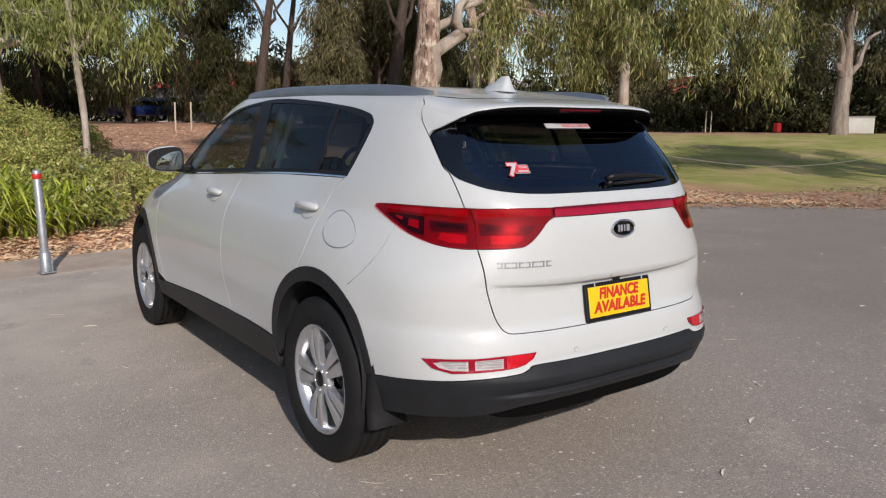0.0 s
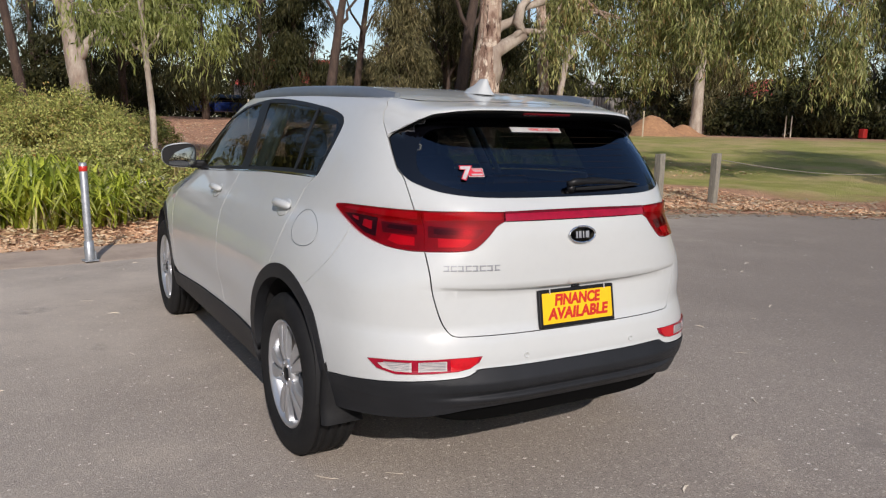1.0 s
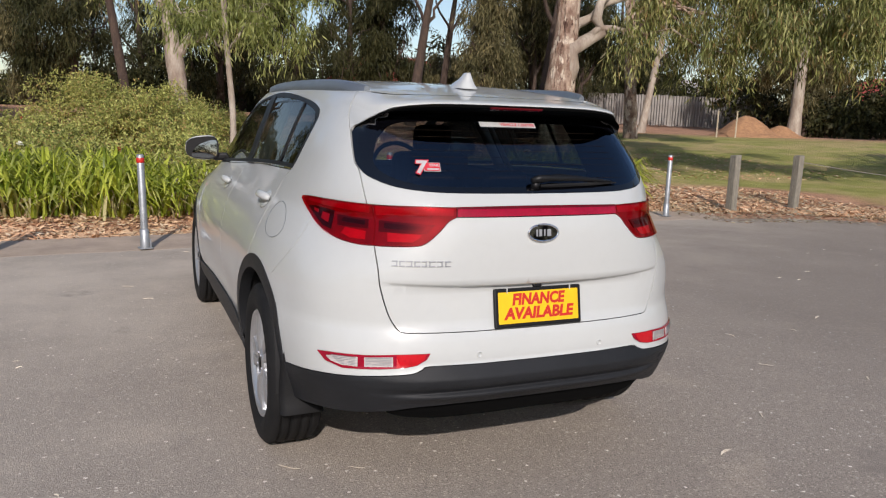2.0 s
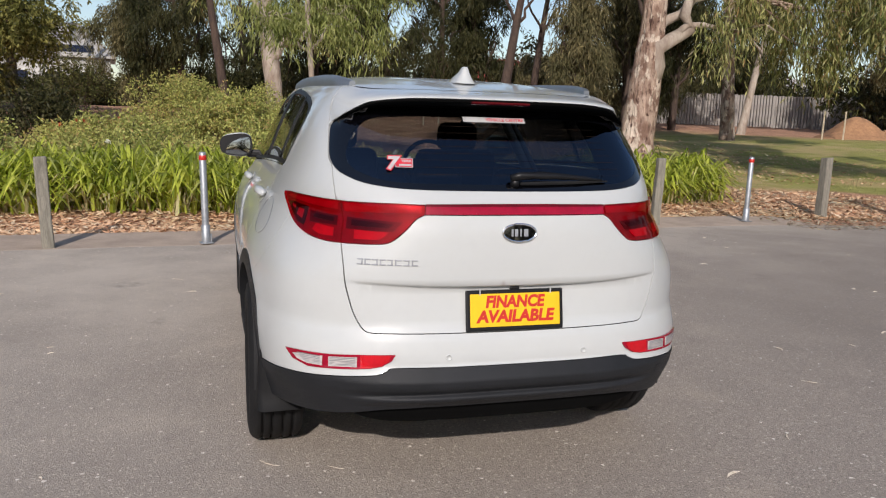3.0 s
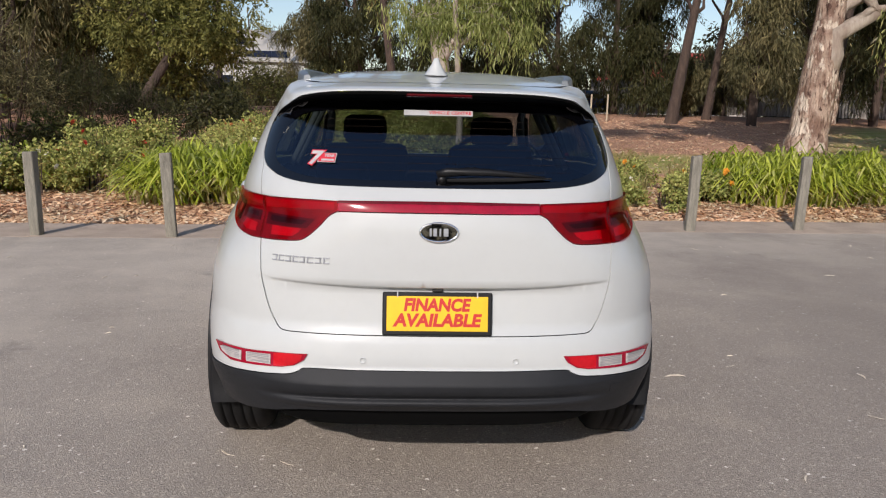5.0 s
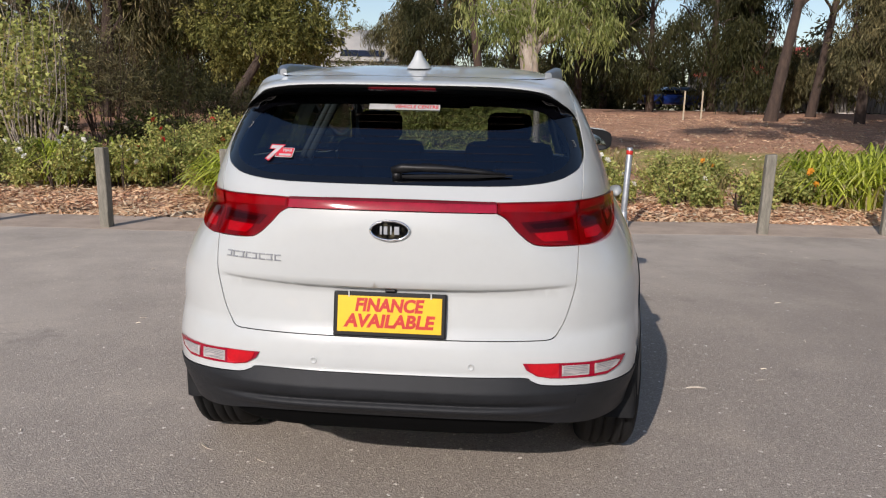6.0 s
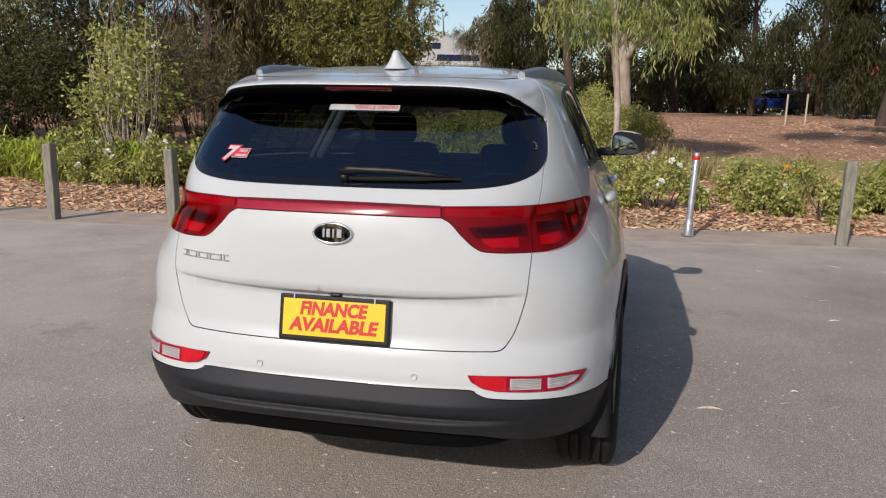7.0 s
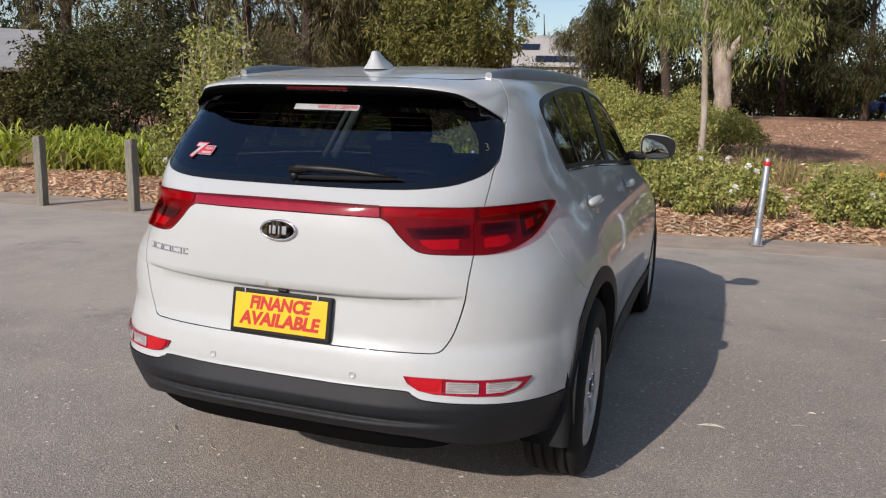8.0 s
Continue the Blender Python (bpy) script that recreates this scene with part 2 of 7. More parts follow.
BARK_PINK = flaking_bark()
BARK_PALE = surface("gum_bark_pale", (0.46, 0.40, 0.33), (0.27, 0.21, 0.165), rough=0.85, scale=2.2, fine=12, fine_amt=0.45, stretch=(1.5, 1.5, 0.5), bump=0.5, bump_scale=9, dark=(0.16, 0.10, 0.075), bump_dist=0.04)
FORK_BARK = surface("gum_bark_streaked", (0.33, 0.28, 0.23), (0.15, 0.11, 0.085), rough=0.9, scale=1.6, fine=8, fine_amt=0.55, stretch=(1.6, 1.6, 0.35), bump=0.6, bump_scale=7, dark=(0.07, 0.045, 0.035), bump_dist=0.05)
BARK_DARK = surface("dark_rough_bark", (0.105, 0.07, 0.052), (0.06, 0.04, 0.032), rough=0.95, scale=3, fine=18, fine_amt=0.6, stretch=(2, 2, 0.5), bump=0.8, bump_scale=14, bump_dist=0.05)
GUM_LEAF = leafy("gum_leaves", [(0.05, 0.065, 0.02), (0.24, 0.25, 0.07), (0.54, 0.51, 0.20), (0.13, 0.15, 0.04), (0.64, 0.56, 0.25), (0.07, 0.085, 0.026), (0.40, 0.25, 0.11)], 0.38)
YOUNG_LEAF = leafy("young_gum_leaves", [(0.13, 0.15, 0.04), (0.36, 0.38, 0.11), (0.58, 0.56, 0.23), (0.24, 0.26, 0.075)], 0.36, 0.45)
SHE_OAK = leafy("she_oak_foliage", [(0.05, 0.044, 0.022), (0.24, 0.195, 0.095), (0.13, 0.115, 0.052), (0.40, 0.32, 0.16)])
# near-black leaf tones: the shade inside thick growth is put into the colour
DARK_LEAF = leafy("shaded_foliage", [(0.022, 0.024, 0.010), (0.065, 0.065, 0.024), (0.11, 0.098, 0.042), (0.035, 0.036, 0.015)])
STRAP_LEAF = leafy("strap_leaves", [(0.20, 0.26, 0.03), (0.52, 0.58, 0.075), (0.72, 0.74, 0.14), (0.15, 0.21, 0.025), (0.84, 0.82, 0.28)], 0.26, 0.4, (0.88, 0.92, 0.86))
DRY_LEAF = leafy("dry_strap_leaves", [(0.52, 0.40, 0.20), (0.68, 0.56, 0.30), (0.42, 0.30, 0.15)], 0.8, 0.2)
SHRUB_LEAF = leafy("shrub_leaves", [(0.13, 0.15, 0.04), (0.42, 0.43, 0.12), (0.68, 0.64, 0.22), (0.28, 0.30, 0.085), (0.56, 0.40, 0.15)])
OLIVE_LEAF = leafy("olive_leaves", [(0.03, 0.034, 0.012), (0.11, 0.11, 0.034), (0.24, 0.225, 0.075), (0.065, 0.062, 0.023), (0.15, 0.11, 0.052)])
HEDGE_LEAF = leafy("hedge_leaves", [(0.11, 0.12, 0.036), (0.46, 0.47, 0.135), (0.74, 0.70, 0.23), (0.27, 0.29, 0.08), (0.62, 0.41, 0.17)])
PETAL_WHITE = surface("white_petals", (0.8, 0.78, 0.7), rough=0.7, scale=20, fine=60, fine_amt=0.1)
PETAL_RED = surface("red_petals", (0.55, 0.03, 0.02), rough=0.7, scale=20, fine=60, fine_amt=0.1)
PETAL_ORANGE = surface("orange_petals", (0.75, 0.3, 0.02), rough=0.7, scale=20, fine=60, fine_amt=0.1)
LITTER = leafy("fallen_leaves", [(0.45, 0.36, 0.24), (0.6, 0.52, 0.4), (0.33, 0.2, 0.12), (0.5, 0.3, 0.18)], 0.8, 0.15)
PALE_LEAF = surface("bleached_leaf", (0.80, 0.72, 0.60), (0.62, 0.52, 0.40), rough=0.8, scale=30, fine=200, fine_amt=0.3)
STAKE = surface("pale_timber_stake", (0.62, 0.52, 0.38), rough=0.85, scale=8, fine=40, fine_amt=0.3, stretch=(4, 4, 0.6))
FENCE = surface("weathered_fence_boards", (0.36, 0.335, 0.305), (0.24, 0.22, 0.20), rough=0.9, scale=3, fine=20, fine_amt=0.5, stretch=(3, 3, 0.5), bump=0.3, bump_scale=20)
SLEEPER = surface("red_brown_sleeper", (0.20, 0.085, 0.055), (0.12, 0.055, 0.04), rough=0.9, scale=5, fine=30, fine_amt=0.6, stretch=(0.6, 4, 4), bump=0.5, bump_scale=25)
WALL_PALE = surface("pale_render", (0.62, 0.60, 0.56), (0.52, 0.5, 0.46), rough=0.9, scale=1.2, fine=30, fine_amt=0.15)
ROOF_PALE = surface("pale_metal_roof", (0.5, 0.47, 0.43), (0.42, 0.4, 0.37), rough=0.5, scale=1, fine=20, fine_amt=0.15)
ROOF_RED = surface("red_tile_roof", (0.42, 0.07, 0.05), (0.34, 0.06, 0.045), rough=0.8, scale=1.5, fine=14, fine_amt=0.4)
SOLAR = surface("solar_panel", (0.02, 0.025, 0.045), rough=0.2, scale=3, fine=20, fine_amt=0.3)
SHED_WALL_SHADE = surface("shed_wall_shade", (0.02, 0.019, 0.018), rough=0.8, scale=2, fine=20, fine_amt=0.3)
BLUE_PAINT = surface("blue_car_paint", (0.01, 0.03, 0.16), rough=0.3, scale=3, fine=40, fine_amt=0.1, coat=0.8)
BIN_RED = surface("red_plastic", (0.33, 0.014, 0.011), rough=0.5, scale=5, fine=60, fine_amt=0.15)
DRY_GRASS = leafy("dry_grass", [(0.30, 0.26, 0.09), (0.46, 0.38, 0.15), (0.55, 0.42, 0.20), (0.24, 0.24, 0.07)], 0.7, 0.3)
CHALK = surface("chalk_mark", (0.26, 0.245, 0.20), rough=0.9, scale=30, fine=200, fine_amt=0.4)

# ---- building helpers ----
def mesh_of(name, verts, faces, smooth=False):
    me = bpy.data.meshes.new(name)
    me.from_pydata([tuple(v) for v in verts], [], faces)
    if smooth:
        me.polygons.foreach_set("use_smooth", [True] * len(me.polygons))
    me.update()
    return me


def part(name, data, material=None, parent=None, label=""):
    """One mesh object under a thing or a part. data: a bmesh or a mesh."""
    if isinstance(data, bmesh.types.BMesh):
        me = bpy.data.meshes.new(name)
        data.to_mesh(me)
        data.free()
    else:
        me = data
    if material and not me.materials:
        me.materials.append(material)
    ob = new(name, me)
    if parent:
        ob.parent = parent
    if label:
        ob["label"] = label
    return ob


def thing(name, x, y, z, label, category, group="", kind="", rz=0.0):
    ob = tagged(new(name), label, category, group, kind)
    ob.matrix_world = pose(x, y, z, 0, 0, rz)
    return ob


def add_box(bm, c, s, bevel=0.0, m=None):
    """A box of size s about c, with rounded edges, turned by m about c."""
    r = bmesh.ops.create_cube(bm, size=1.0)
    vs = r["verts"]
    bmesh.ops.scale(bm, vec=s, verts=vs)
    if bevel:
        es = list({e for v in vs for e in v.link_edges})
        b = bmesh.ops.bevel(bm, geom=es, offset=bevel, segments=2, affect="EDGES", profile=0.5)
        vs = list({v for f in b["faces"] for v in f.verts} | {v for v in vs if v.is_valid})
    if m:
        bmesh.ops.transform(bm, matrix=m, verts=vs)
    bmesh.ops.translate(bm, vec=c, verts=vs)
    return vs


def box(c, s, bevel=0.0, m=None):
    bm = bmesh.new()
    add_box(bm, c, s, bevel, m)
    return bm


def tube(points, radii, n=8, cap=True):
    """A tapered tube along points: verts and faces."""
    pts = [Vector(p) for p in points]
    verts, faces = [], []
    side = Vector((1, 0.13, 0.07))
    for i, p in enumerate(pts):
        d = (pts[min(i + 1, len(pts) - 1)] - pts[max(i - 1, 0)]).normalized()
        a = d.cross(side)
        if a.length < 0.1:
            a = d.cross(Vector((0, 1, 0.2)))
        a.normalize()
        b = d.cross(a)
        for k in range(n):
            t = 2 * math.pi * k / n
            verts.append(p + float(radii[i]) * (a * math.cos(t) + b * math.sin(t)))
    for i in range(len(pts) - 1):
        for k in range(n):
            k2 = (k + 1) % n
            faces.append((i * n + k, (i + 1) * n + k, (i + 1) * n + k2, i * n + k2))
    if cap:
        faces.append(tuple(range(n)))
        faces.append(tuple(range(len(verts) - 1, len(verts) - 1 - n, -1)))
    return verts, faces


def joined(parts):
    verts, faces = [], []
    for v, f in parts:
        o = len(verts)
        verts += list(v)
        faces += [tuple(i + o for i in q) for q in f]
    return verts, faces


def lathe(profile, n=48):
    """A ring of profile points (radius, x) about the x axis, open or closed by the profile."""
    verts, faces = [], []
    k = len(profile)
    for i in range(n):
        t = 2 * math.pi * i / n
        verts += [(x, r * math.cos(t), r * math.sin(t)) for r, x in profile]
    for i in range(n):
        j = (i + 1) % n
        for q in range(k - 1):
            faces.append((i * k + q, i * k + q + 1, j * k + q + 1, j * k + q))
    return verts, faces


def text_mesh(body, size, bold=0.0, depth=0.001, shear=0.0, spacing=1.0):
    cu = bpy.data.curves.new("lettering", "FONT")
    cu.body, cu.size, cu.offset, cu.extrude, cu.shear, cu.space_character = body, size, bold, depth, shear, spacing
    cu.align_x, cu.align_y = "CENTER", "CENTER"
    cu.resolution_u = 3
    ob = bpy.data.objects.new("lettering", cu)
    scene.collection.objects.link(ob)
    me = bpy.data.meshes.new_from_object(ob.evaluated_get(bpy.context.evaluated_depsgraph_get()))
    bpy.data.objects.remove(ob)
    return me


def spline(ctrl, n=6):
    """A smooth line through the control points."""
    out = []
    c = [np.array(p, float) for p in ctrl]
    for i in range(len(c) - 1):
        p0, p1, p2, p3 = c[max(i - 1, 0)], c[i], c[i + 1], c[min(i + 2, len(c) - 1)]
        for k in range(n):
            t = k / n
            out.append(0.5 * ((2 * p1) + (p2 - p0) * t + (2 * p0 - 5 * p1 + 4 * p2 - p3) * t * t + (3 * p1 - p0 - 3 * p2 + p3) * t ** 3))
    out.append(c[-1])
    return [tuple(float(c) for c in p) for p in out]

# ---- ground ----
def lift_of(x, y):
    """The park behind the kerb rises gently."""
    d = y - 7.6 - 0.06 * x
    u = min(max(d / 40.0, 0), 1)
    ahead = 1.45 * u * u * (3 - 2 * u) + (0.10 * min(1, max(0, d) / 1.2))
    u = min(max((0.75 * x + 0.66 * y - 14) / 26.0, 0), 1)
    k = min(max((y - 6) / 8.0, 0), 1)
    return max(ahead, 1.05 * u * u * (3 - 2 * u) * k * k * (3 - 2 * k))


def park_material():
    """Bark and leaf litter near the beds and under the trees, thin grass on the lawn."""
    m, nt, p = nodes_of("park_ground")
    tc = nt.nodes.new("ShaderNodeTexCoord")
    soil = mixed(nt, (0.64, 0.36, 0.235), (0.42, 0.235, 0.15), noisy(nt, 1.3, 5.0, 0.35, 0.65))
    soil = mixed(nt, soil, (0.74, 0.47, 0.31), noisy(nt, 16, 3.0, 0.55, 0.75))
    soil = mixed(nt, soil, (0.08, 0.05, 0.035), noisy(nt, 40, 3.0, 0.52, 0.75))
    grass = mixed(nt, (0.44, 0.41, 0.14), (0.31, 0.31, 0.09), noisy(nt, 1.2, 5.0, 0.35, 0.65))
    grass = mixed(nt, grass, (0.54, 0.42, 0.20), noisy(nt, 0.5, 3.0, 0.46, 0.62))
    grass = mixed(nt, grass, (0.20, 0.25, 0.055), noisy(nt, 45, 3.0, 0.5, 0.8))
    sep = nt.nodes.new("ShaderNodeSeparateXYZ")
    nt.links.new(tc.outputs["Object"], sep.inputs[0])

    def band_of(out, a, b):
        r = nt.nodes.new("ShaderNodeMapRange")
        r.interpolation_type = "SMOOTHSTEP"
        r.inputs[1].default_value, r.inputs[2].default_value = a, b
        nt.links.new(out, r.inputs[0])
        return r.outputs[0]

    def times(a, b):
        k = nt.nodes.new("ShaderNodeMath")
        k.operation = "MULTIPLY"
        nt.links.new(a, k.inputs[0])
        nt.links.new(b, k.inputs[1])
        return k.outputs[0]

    wob = nt.nodes.new("ShaderNodeTexNoise")
    wob.inputs["Scale"].default_value = 0.35
    nt.links.new(tc.outputs["Object"], wob.inputs["Vector"])

    def fma(a, k, b):
        n = nt.nodes.new("ShaderNodeMath")
        n.operation = "MULTIPLY_ADD"
        nt.links.new(a, n.inputs[0])
        n.inputs[1].default_value = k
        if isinstance(b, float):
            n.inputs[2].default_value = b
        else:
            nt.links.new(b, n.inputs[2])
        return n.outputs[0]

    far = fma(sep.outputs[0], 0.75, fma(sep.outputs[1], 0.66, fma(wob.outputs["Fac"], 5.0, -2.5)))
    lawn = times(band_of(far, 15.2, 16.8), band_of(far, 44.0, 33.0))
    lawn = times(lawn, band_of(fma(sep.outputs[1], -0.62, sep.outputs[0]), -2.0, 1.0))
    tuft = times(band_of(fma(sep.outputs[1], 1.0, fma(wob.outputs["Fac"], 4.0, -2.0)), 13.5, 15.0), band_of(fma(sep.outputs[1], 1.0, fma(wob.outputs["Fac"], 4.0, -2.0)), 20.0, 18.5))
    tuft = times(tuft, band_of(sep.outputs[0], 2.5, 4.0))
    top = nt.nodes.new("ShaderNodeMath")
    top.operation = "MAXIMUM"
    nt.links.new(lawn, top.inputs[0])
    nt.links.new(tuft, top.inputs[1])
    lawn = top.outputs[0]
    nt.links.new(mixed(nt, soil, grass, lawn), p.inputs["Base Color"])
    p.inputs["Roughness"].default_value = 0.95
    p.inputs["Specular IOR Level"].default_value = 0.15
    b = nt.nodes.new("ShaderNodeBump")
    b.inputs["Strength"].default_value = 0.8
    b.inputs["Distance"].default_value = 0.05
    nt.links.new(noisy(nt, 22, 5.0, 0.2, 0.8), b.inputs["Height"])
    nt.links.new(b.outputs[0], p.inputs["Normal"])
    return m


PARK = park_material()
xs = [-900, -400, -200, -120, -80] + list(range(-60, 81, 2)) + [100, 140, 220, 420, 900]
ys = [-900, -400, -200, -100, -50, -25, -10, 0, 4, 5, 6] + [6.5 + 0.25 * i for i in range(20)] + [12 + i for i in range(48)] + [64, 70, 80, 100, 140, 220, 420, 900]
gv = [(x, y, (lift_of(x, y) if y > 6 else 0.0) - 0.03) for y in ys for x in xs]
gf = [(j * len(xs) + i, j * len(xs) + i + 1, (j + 1) * len(xs) + i + 1, (j + 1) * len(xs) + i) for j in range(len(ys) - 1) for i in range(len(xs) - 1)]
tagged(part("ground", mesh_of("ground", gv, gf, True), PARK), "brown leaf-littered park ground with patches of thin grass", "ground", kind="structure")


def kerb_y(x):
    """The front edge of the concrete edging."""
    e = 5.92 + 0.72 / (1 + math.exp(-(x - 0.5) * 1.3)) + 0.045 * x + 0.02 * math.sin(x * 2.3)
    return e if x < 7 else e - 0.13 * (x - 7) ** 2


kx = [-60, -30, -16] + [-10 + 0.5 * i for i in range(45)] + [14, 18, 30, 60]
rv, rf = [], []
for x in kx:
    e = kerb_y(min(max(x, -12), 13))
    rv += [(x, -60, 0.0), (x, -10, 0.0), (x, 0, 0.0), (x, e - 1.5, 0.0), (x, e, 0.0), (x, e, -0.15)]
for i in range(len(kx) - 1):
    rf += [(6 * i + k, 6 * i + 6 + k, 6 * i + 7 + k, 6 * i + 1 + k) for k in range(5)]
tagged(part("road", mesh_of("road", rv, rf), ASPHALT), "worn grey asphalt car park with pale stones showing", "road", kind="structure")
ev, ef = [], []
kx = [x for x in kx if x < 7.6]
for x in kx:
    e = kerb_y(min(max(x, -12), 14)) + 0.004
    ev += [(x, e, -0.12), (x, e, 0.0), (x, e + 0.03, 0.004), (x, e + 0.94, 0.012), (x, e + 0.97, 0.008), (x, e + 0.98, -0.12)]
for i in range(len(kx) - 1):
    ef += [(6 * i + k, 6 * i + 6 + k, 6 * i + 7 + k, 6 * i + 1 + k) for k in range(5)]
tagged(part("pavement", mesh_of("pavement", ev, ef), CONCRETE), "brown-stained flush concrete edging between asphalt and mulch", "kerb", kind="structure")

# ---- the car: one smooth body surface, cut into panels ----
# height step, z, half width, rear end, rear roundness, start of the flank, front end, front roundness, end of the flank
BODY = [
    (0.20, 0.20, 0.820, 0.24, 4.2, 1.5, 4.25, 3.2, 2.9), (0.27, 0.27, 0.880, 0.12, 4.1, 1.5, 4.36, 3.2, 2.9),
    (0.34, 0.34, 0.905, 0.060, 4.0, 1.5, 4.42, 3.2, 2.9), (0.42, 0.42, 0.918, 0.026, 3.9, 1.5, 4.46, 3.2, 2.9),
    (0.50, 0.50, 0.928, 0.010, 3.95, 1.5, 4.48, 3.2, 2.9), (0.58, 0.58, 0.932, 0.008, 3.9, 1.5, 4.48, 3.2, 2.9),
    (0.64, 0.64, 0.934, 0.018, 3.8, 1.5, 4.47, 3.2, 2.9), (0.70, 0.70, 0.933, 0.033, 3.7, 1.5, 4.45, 3.1, 2.9),
    (0.78, 0.78, 0.927, 0.033, 3.75, 1.5, 4.41, 3.0, 2.9), (0.86, 0.86, 0.912, 0.029, 3.75, 1.5, 4.33, 2.9, 2.9),
]
BODY += [
    (0.94, 0.94, 0.888, 0.026, 3.6, 1.5, 4.17, 2.8, 2.9), (1.00, 1.00, 0.862, 0.027, 3.45, 1.5, 3.90, 2.8, 2.8),
    (1.06, 1.06, 0.828, 0.034, 3.4, 1.5, 3.56, 3.4, 2.6), (1.11, 1.11, 0.802, 0.050, 3.7, 1.5, 3.42, 4.2, 2.4),
    (1.16, 1.16, 0.778, 0.093, 4.2, 1.5, 3.34, 5.0, 2.3), (1.22, 1.22, 0.748, 0.153, 4.8, 1.5, 3.22, 5.6, 2.2),
    (1.30, 1.30, 0.710, 0.235, 5.6, 1.5, 3.05, 6.0, 2.15), (1.38, 1.38, 0.668, 0.318, 6.3, 1.5, 2.88, 6.0, 2.1),
    (1.43, 1.43, 0.640, 0.370, 6.6, 1.5, 2.76, 6.0, 2.1), (1.455, 1.455, 0.626, 0.388, 6.6, 1.5, 2.70, 6.0, 2.1),
]
BODY += [
    (1.47, 1.466, 0.618, 0.388, 6.6, 1.5, 2.67, 6.0, 2.1), (1.485, 1.480, 0.608, 0.386, 6.6, 1.5, 2.63, 6.0, 2.1),
    (1.50, 1.497, 0.594, 0.388, 6.4, 1.52, 2.59, 6.0, 2.1), (1.55, 1.516, 0.565, 0.47, 6.0, 1.56, 2.52, 5.6, 2.08),
    (1.60, 1.531, 0.515, 0.64, 5.0, 1.64, 2.45, 5.0, 2.06), (1.66, 1.548, 0.440, 0.86, 4.2, 1.74, 2.37, 4.4, 2.04),
    (1.72, 1.559, 0.350, 1.10, 3.6, 1.82, 2.28, 3.8, 2.02), (1.78, 1.567, 0.240, 1.38, 3.2, 1.90, 2.20, 3.4, 2.01),
    (1.84, 1.572, 0.120, 1.68, 3.0, 1.95, 2.10, 3.0, 2.00), (1.90, 1.574, 0.010, 1.93, 3.0, 1.96, 2.00, 3.0, 1.98),
]


def monotone(x, y):
    """A smooth curve through the rows that does not overshoot."""
    h = np.diff(x)
    d = np.diff(y) / h
    m = np.zeros_like(y)
    m[0], m[-1] = d[0], d[-1]
    for i in range(1, len(x) - 1):
        if d[i - 1] * d[i] > 0:
            w1, w2 = 2 * h[i] + h[i - 1], h[i] + 2 * h[i - 1]
            m[i] = (w1 + w2) / (w1 / d[i - 1] + w2 / d[i])
    fine = np.linspace(x[0], x[-1], 3401)
    i = np.clip(np.searchsorted(x, fine) - 1, 0, len(x) - 2)
    u = (fine - x[i]) / h[i]
    return (1 + 2 * u) * (1 - u) ** 2 * y[i] + u * (1 - u) ** 2 * h[i] * m[i] + u * u * (3 - 2 * u) * y[i + 1] + u * u * (u - 1) * h[i] * m[i + 1]


rows = np.array(BODY)
CURVES = np.array([monotone(rows[:, 0], rows[:, k]) for k in range(1, 9)]).T
ARCH_R, ARCH_F = (0.865, 0.42), (3.57, 0.42)


BULGE_Z = (0.34, 0.385, 0.400, 0.414, 0.426, 0.436, 0.446, 0.457, 0.472, 0.502, 0.552)
BULGE = (0.0, 0.05, 0.15, 0.42, 0.84, 0.92, 0.36, 0.38, 0.92, 0.95, 0.0)
BULGE_SIDE = (0.0, 0.40, 0.50, 0.56, 0.61, 0.65, 0.70, 0.78, 0.88, 0.95, 0.0)


LIP_X = (0.44, 0.47, 0.50, 0.53, 0.565, 0.60, 0.62)
LIP_V = (1.4535, 1.4510, 1.4420, 1.4240, 1.3970, 1.3700, 1.3560)


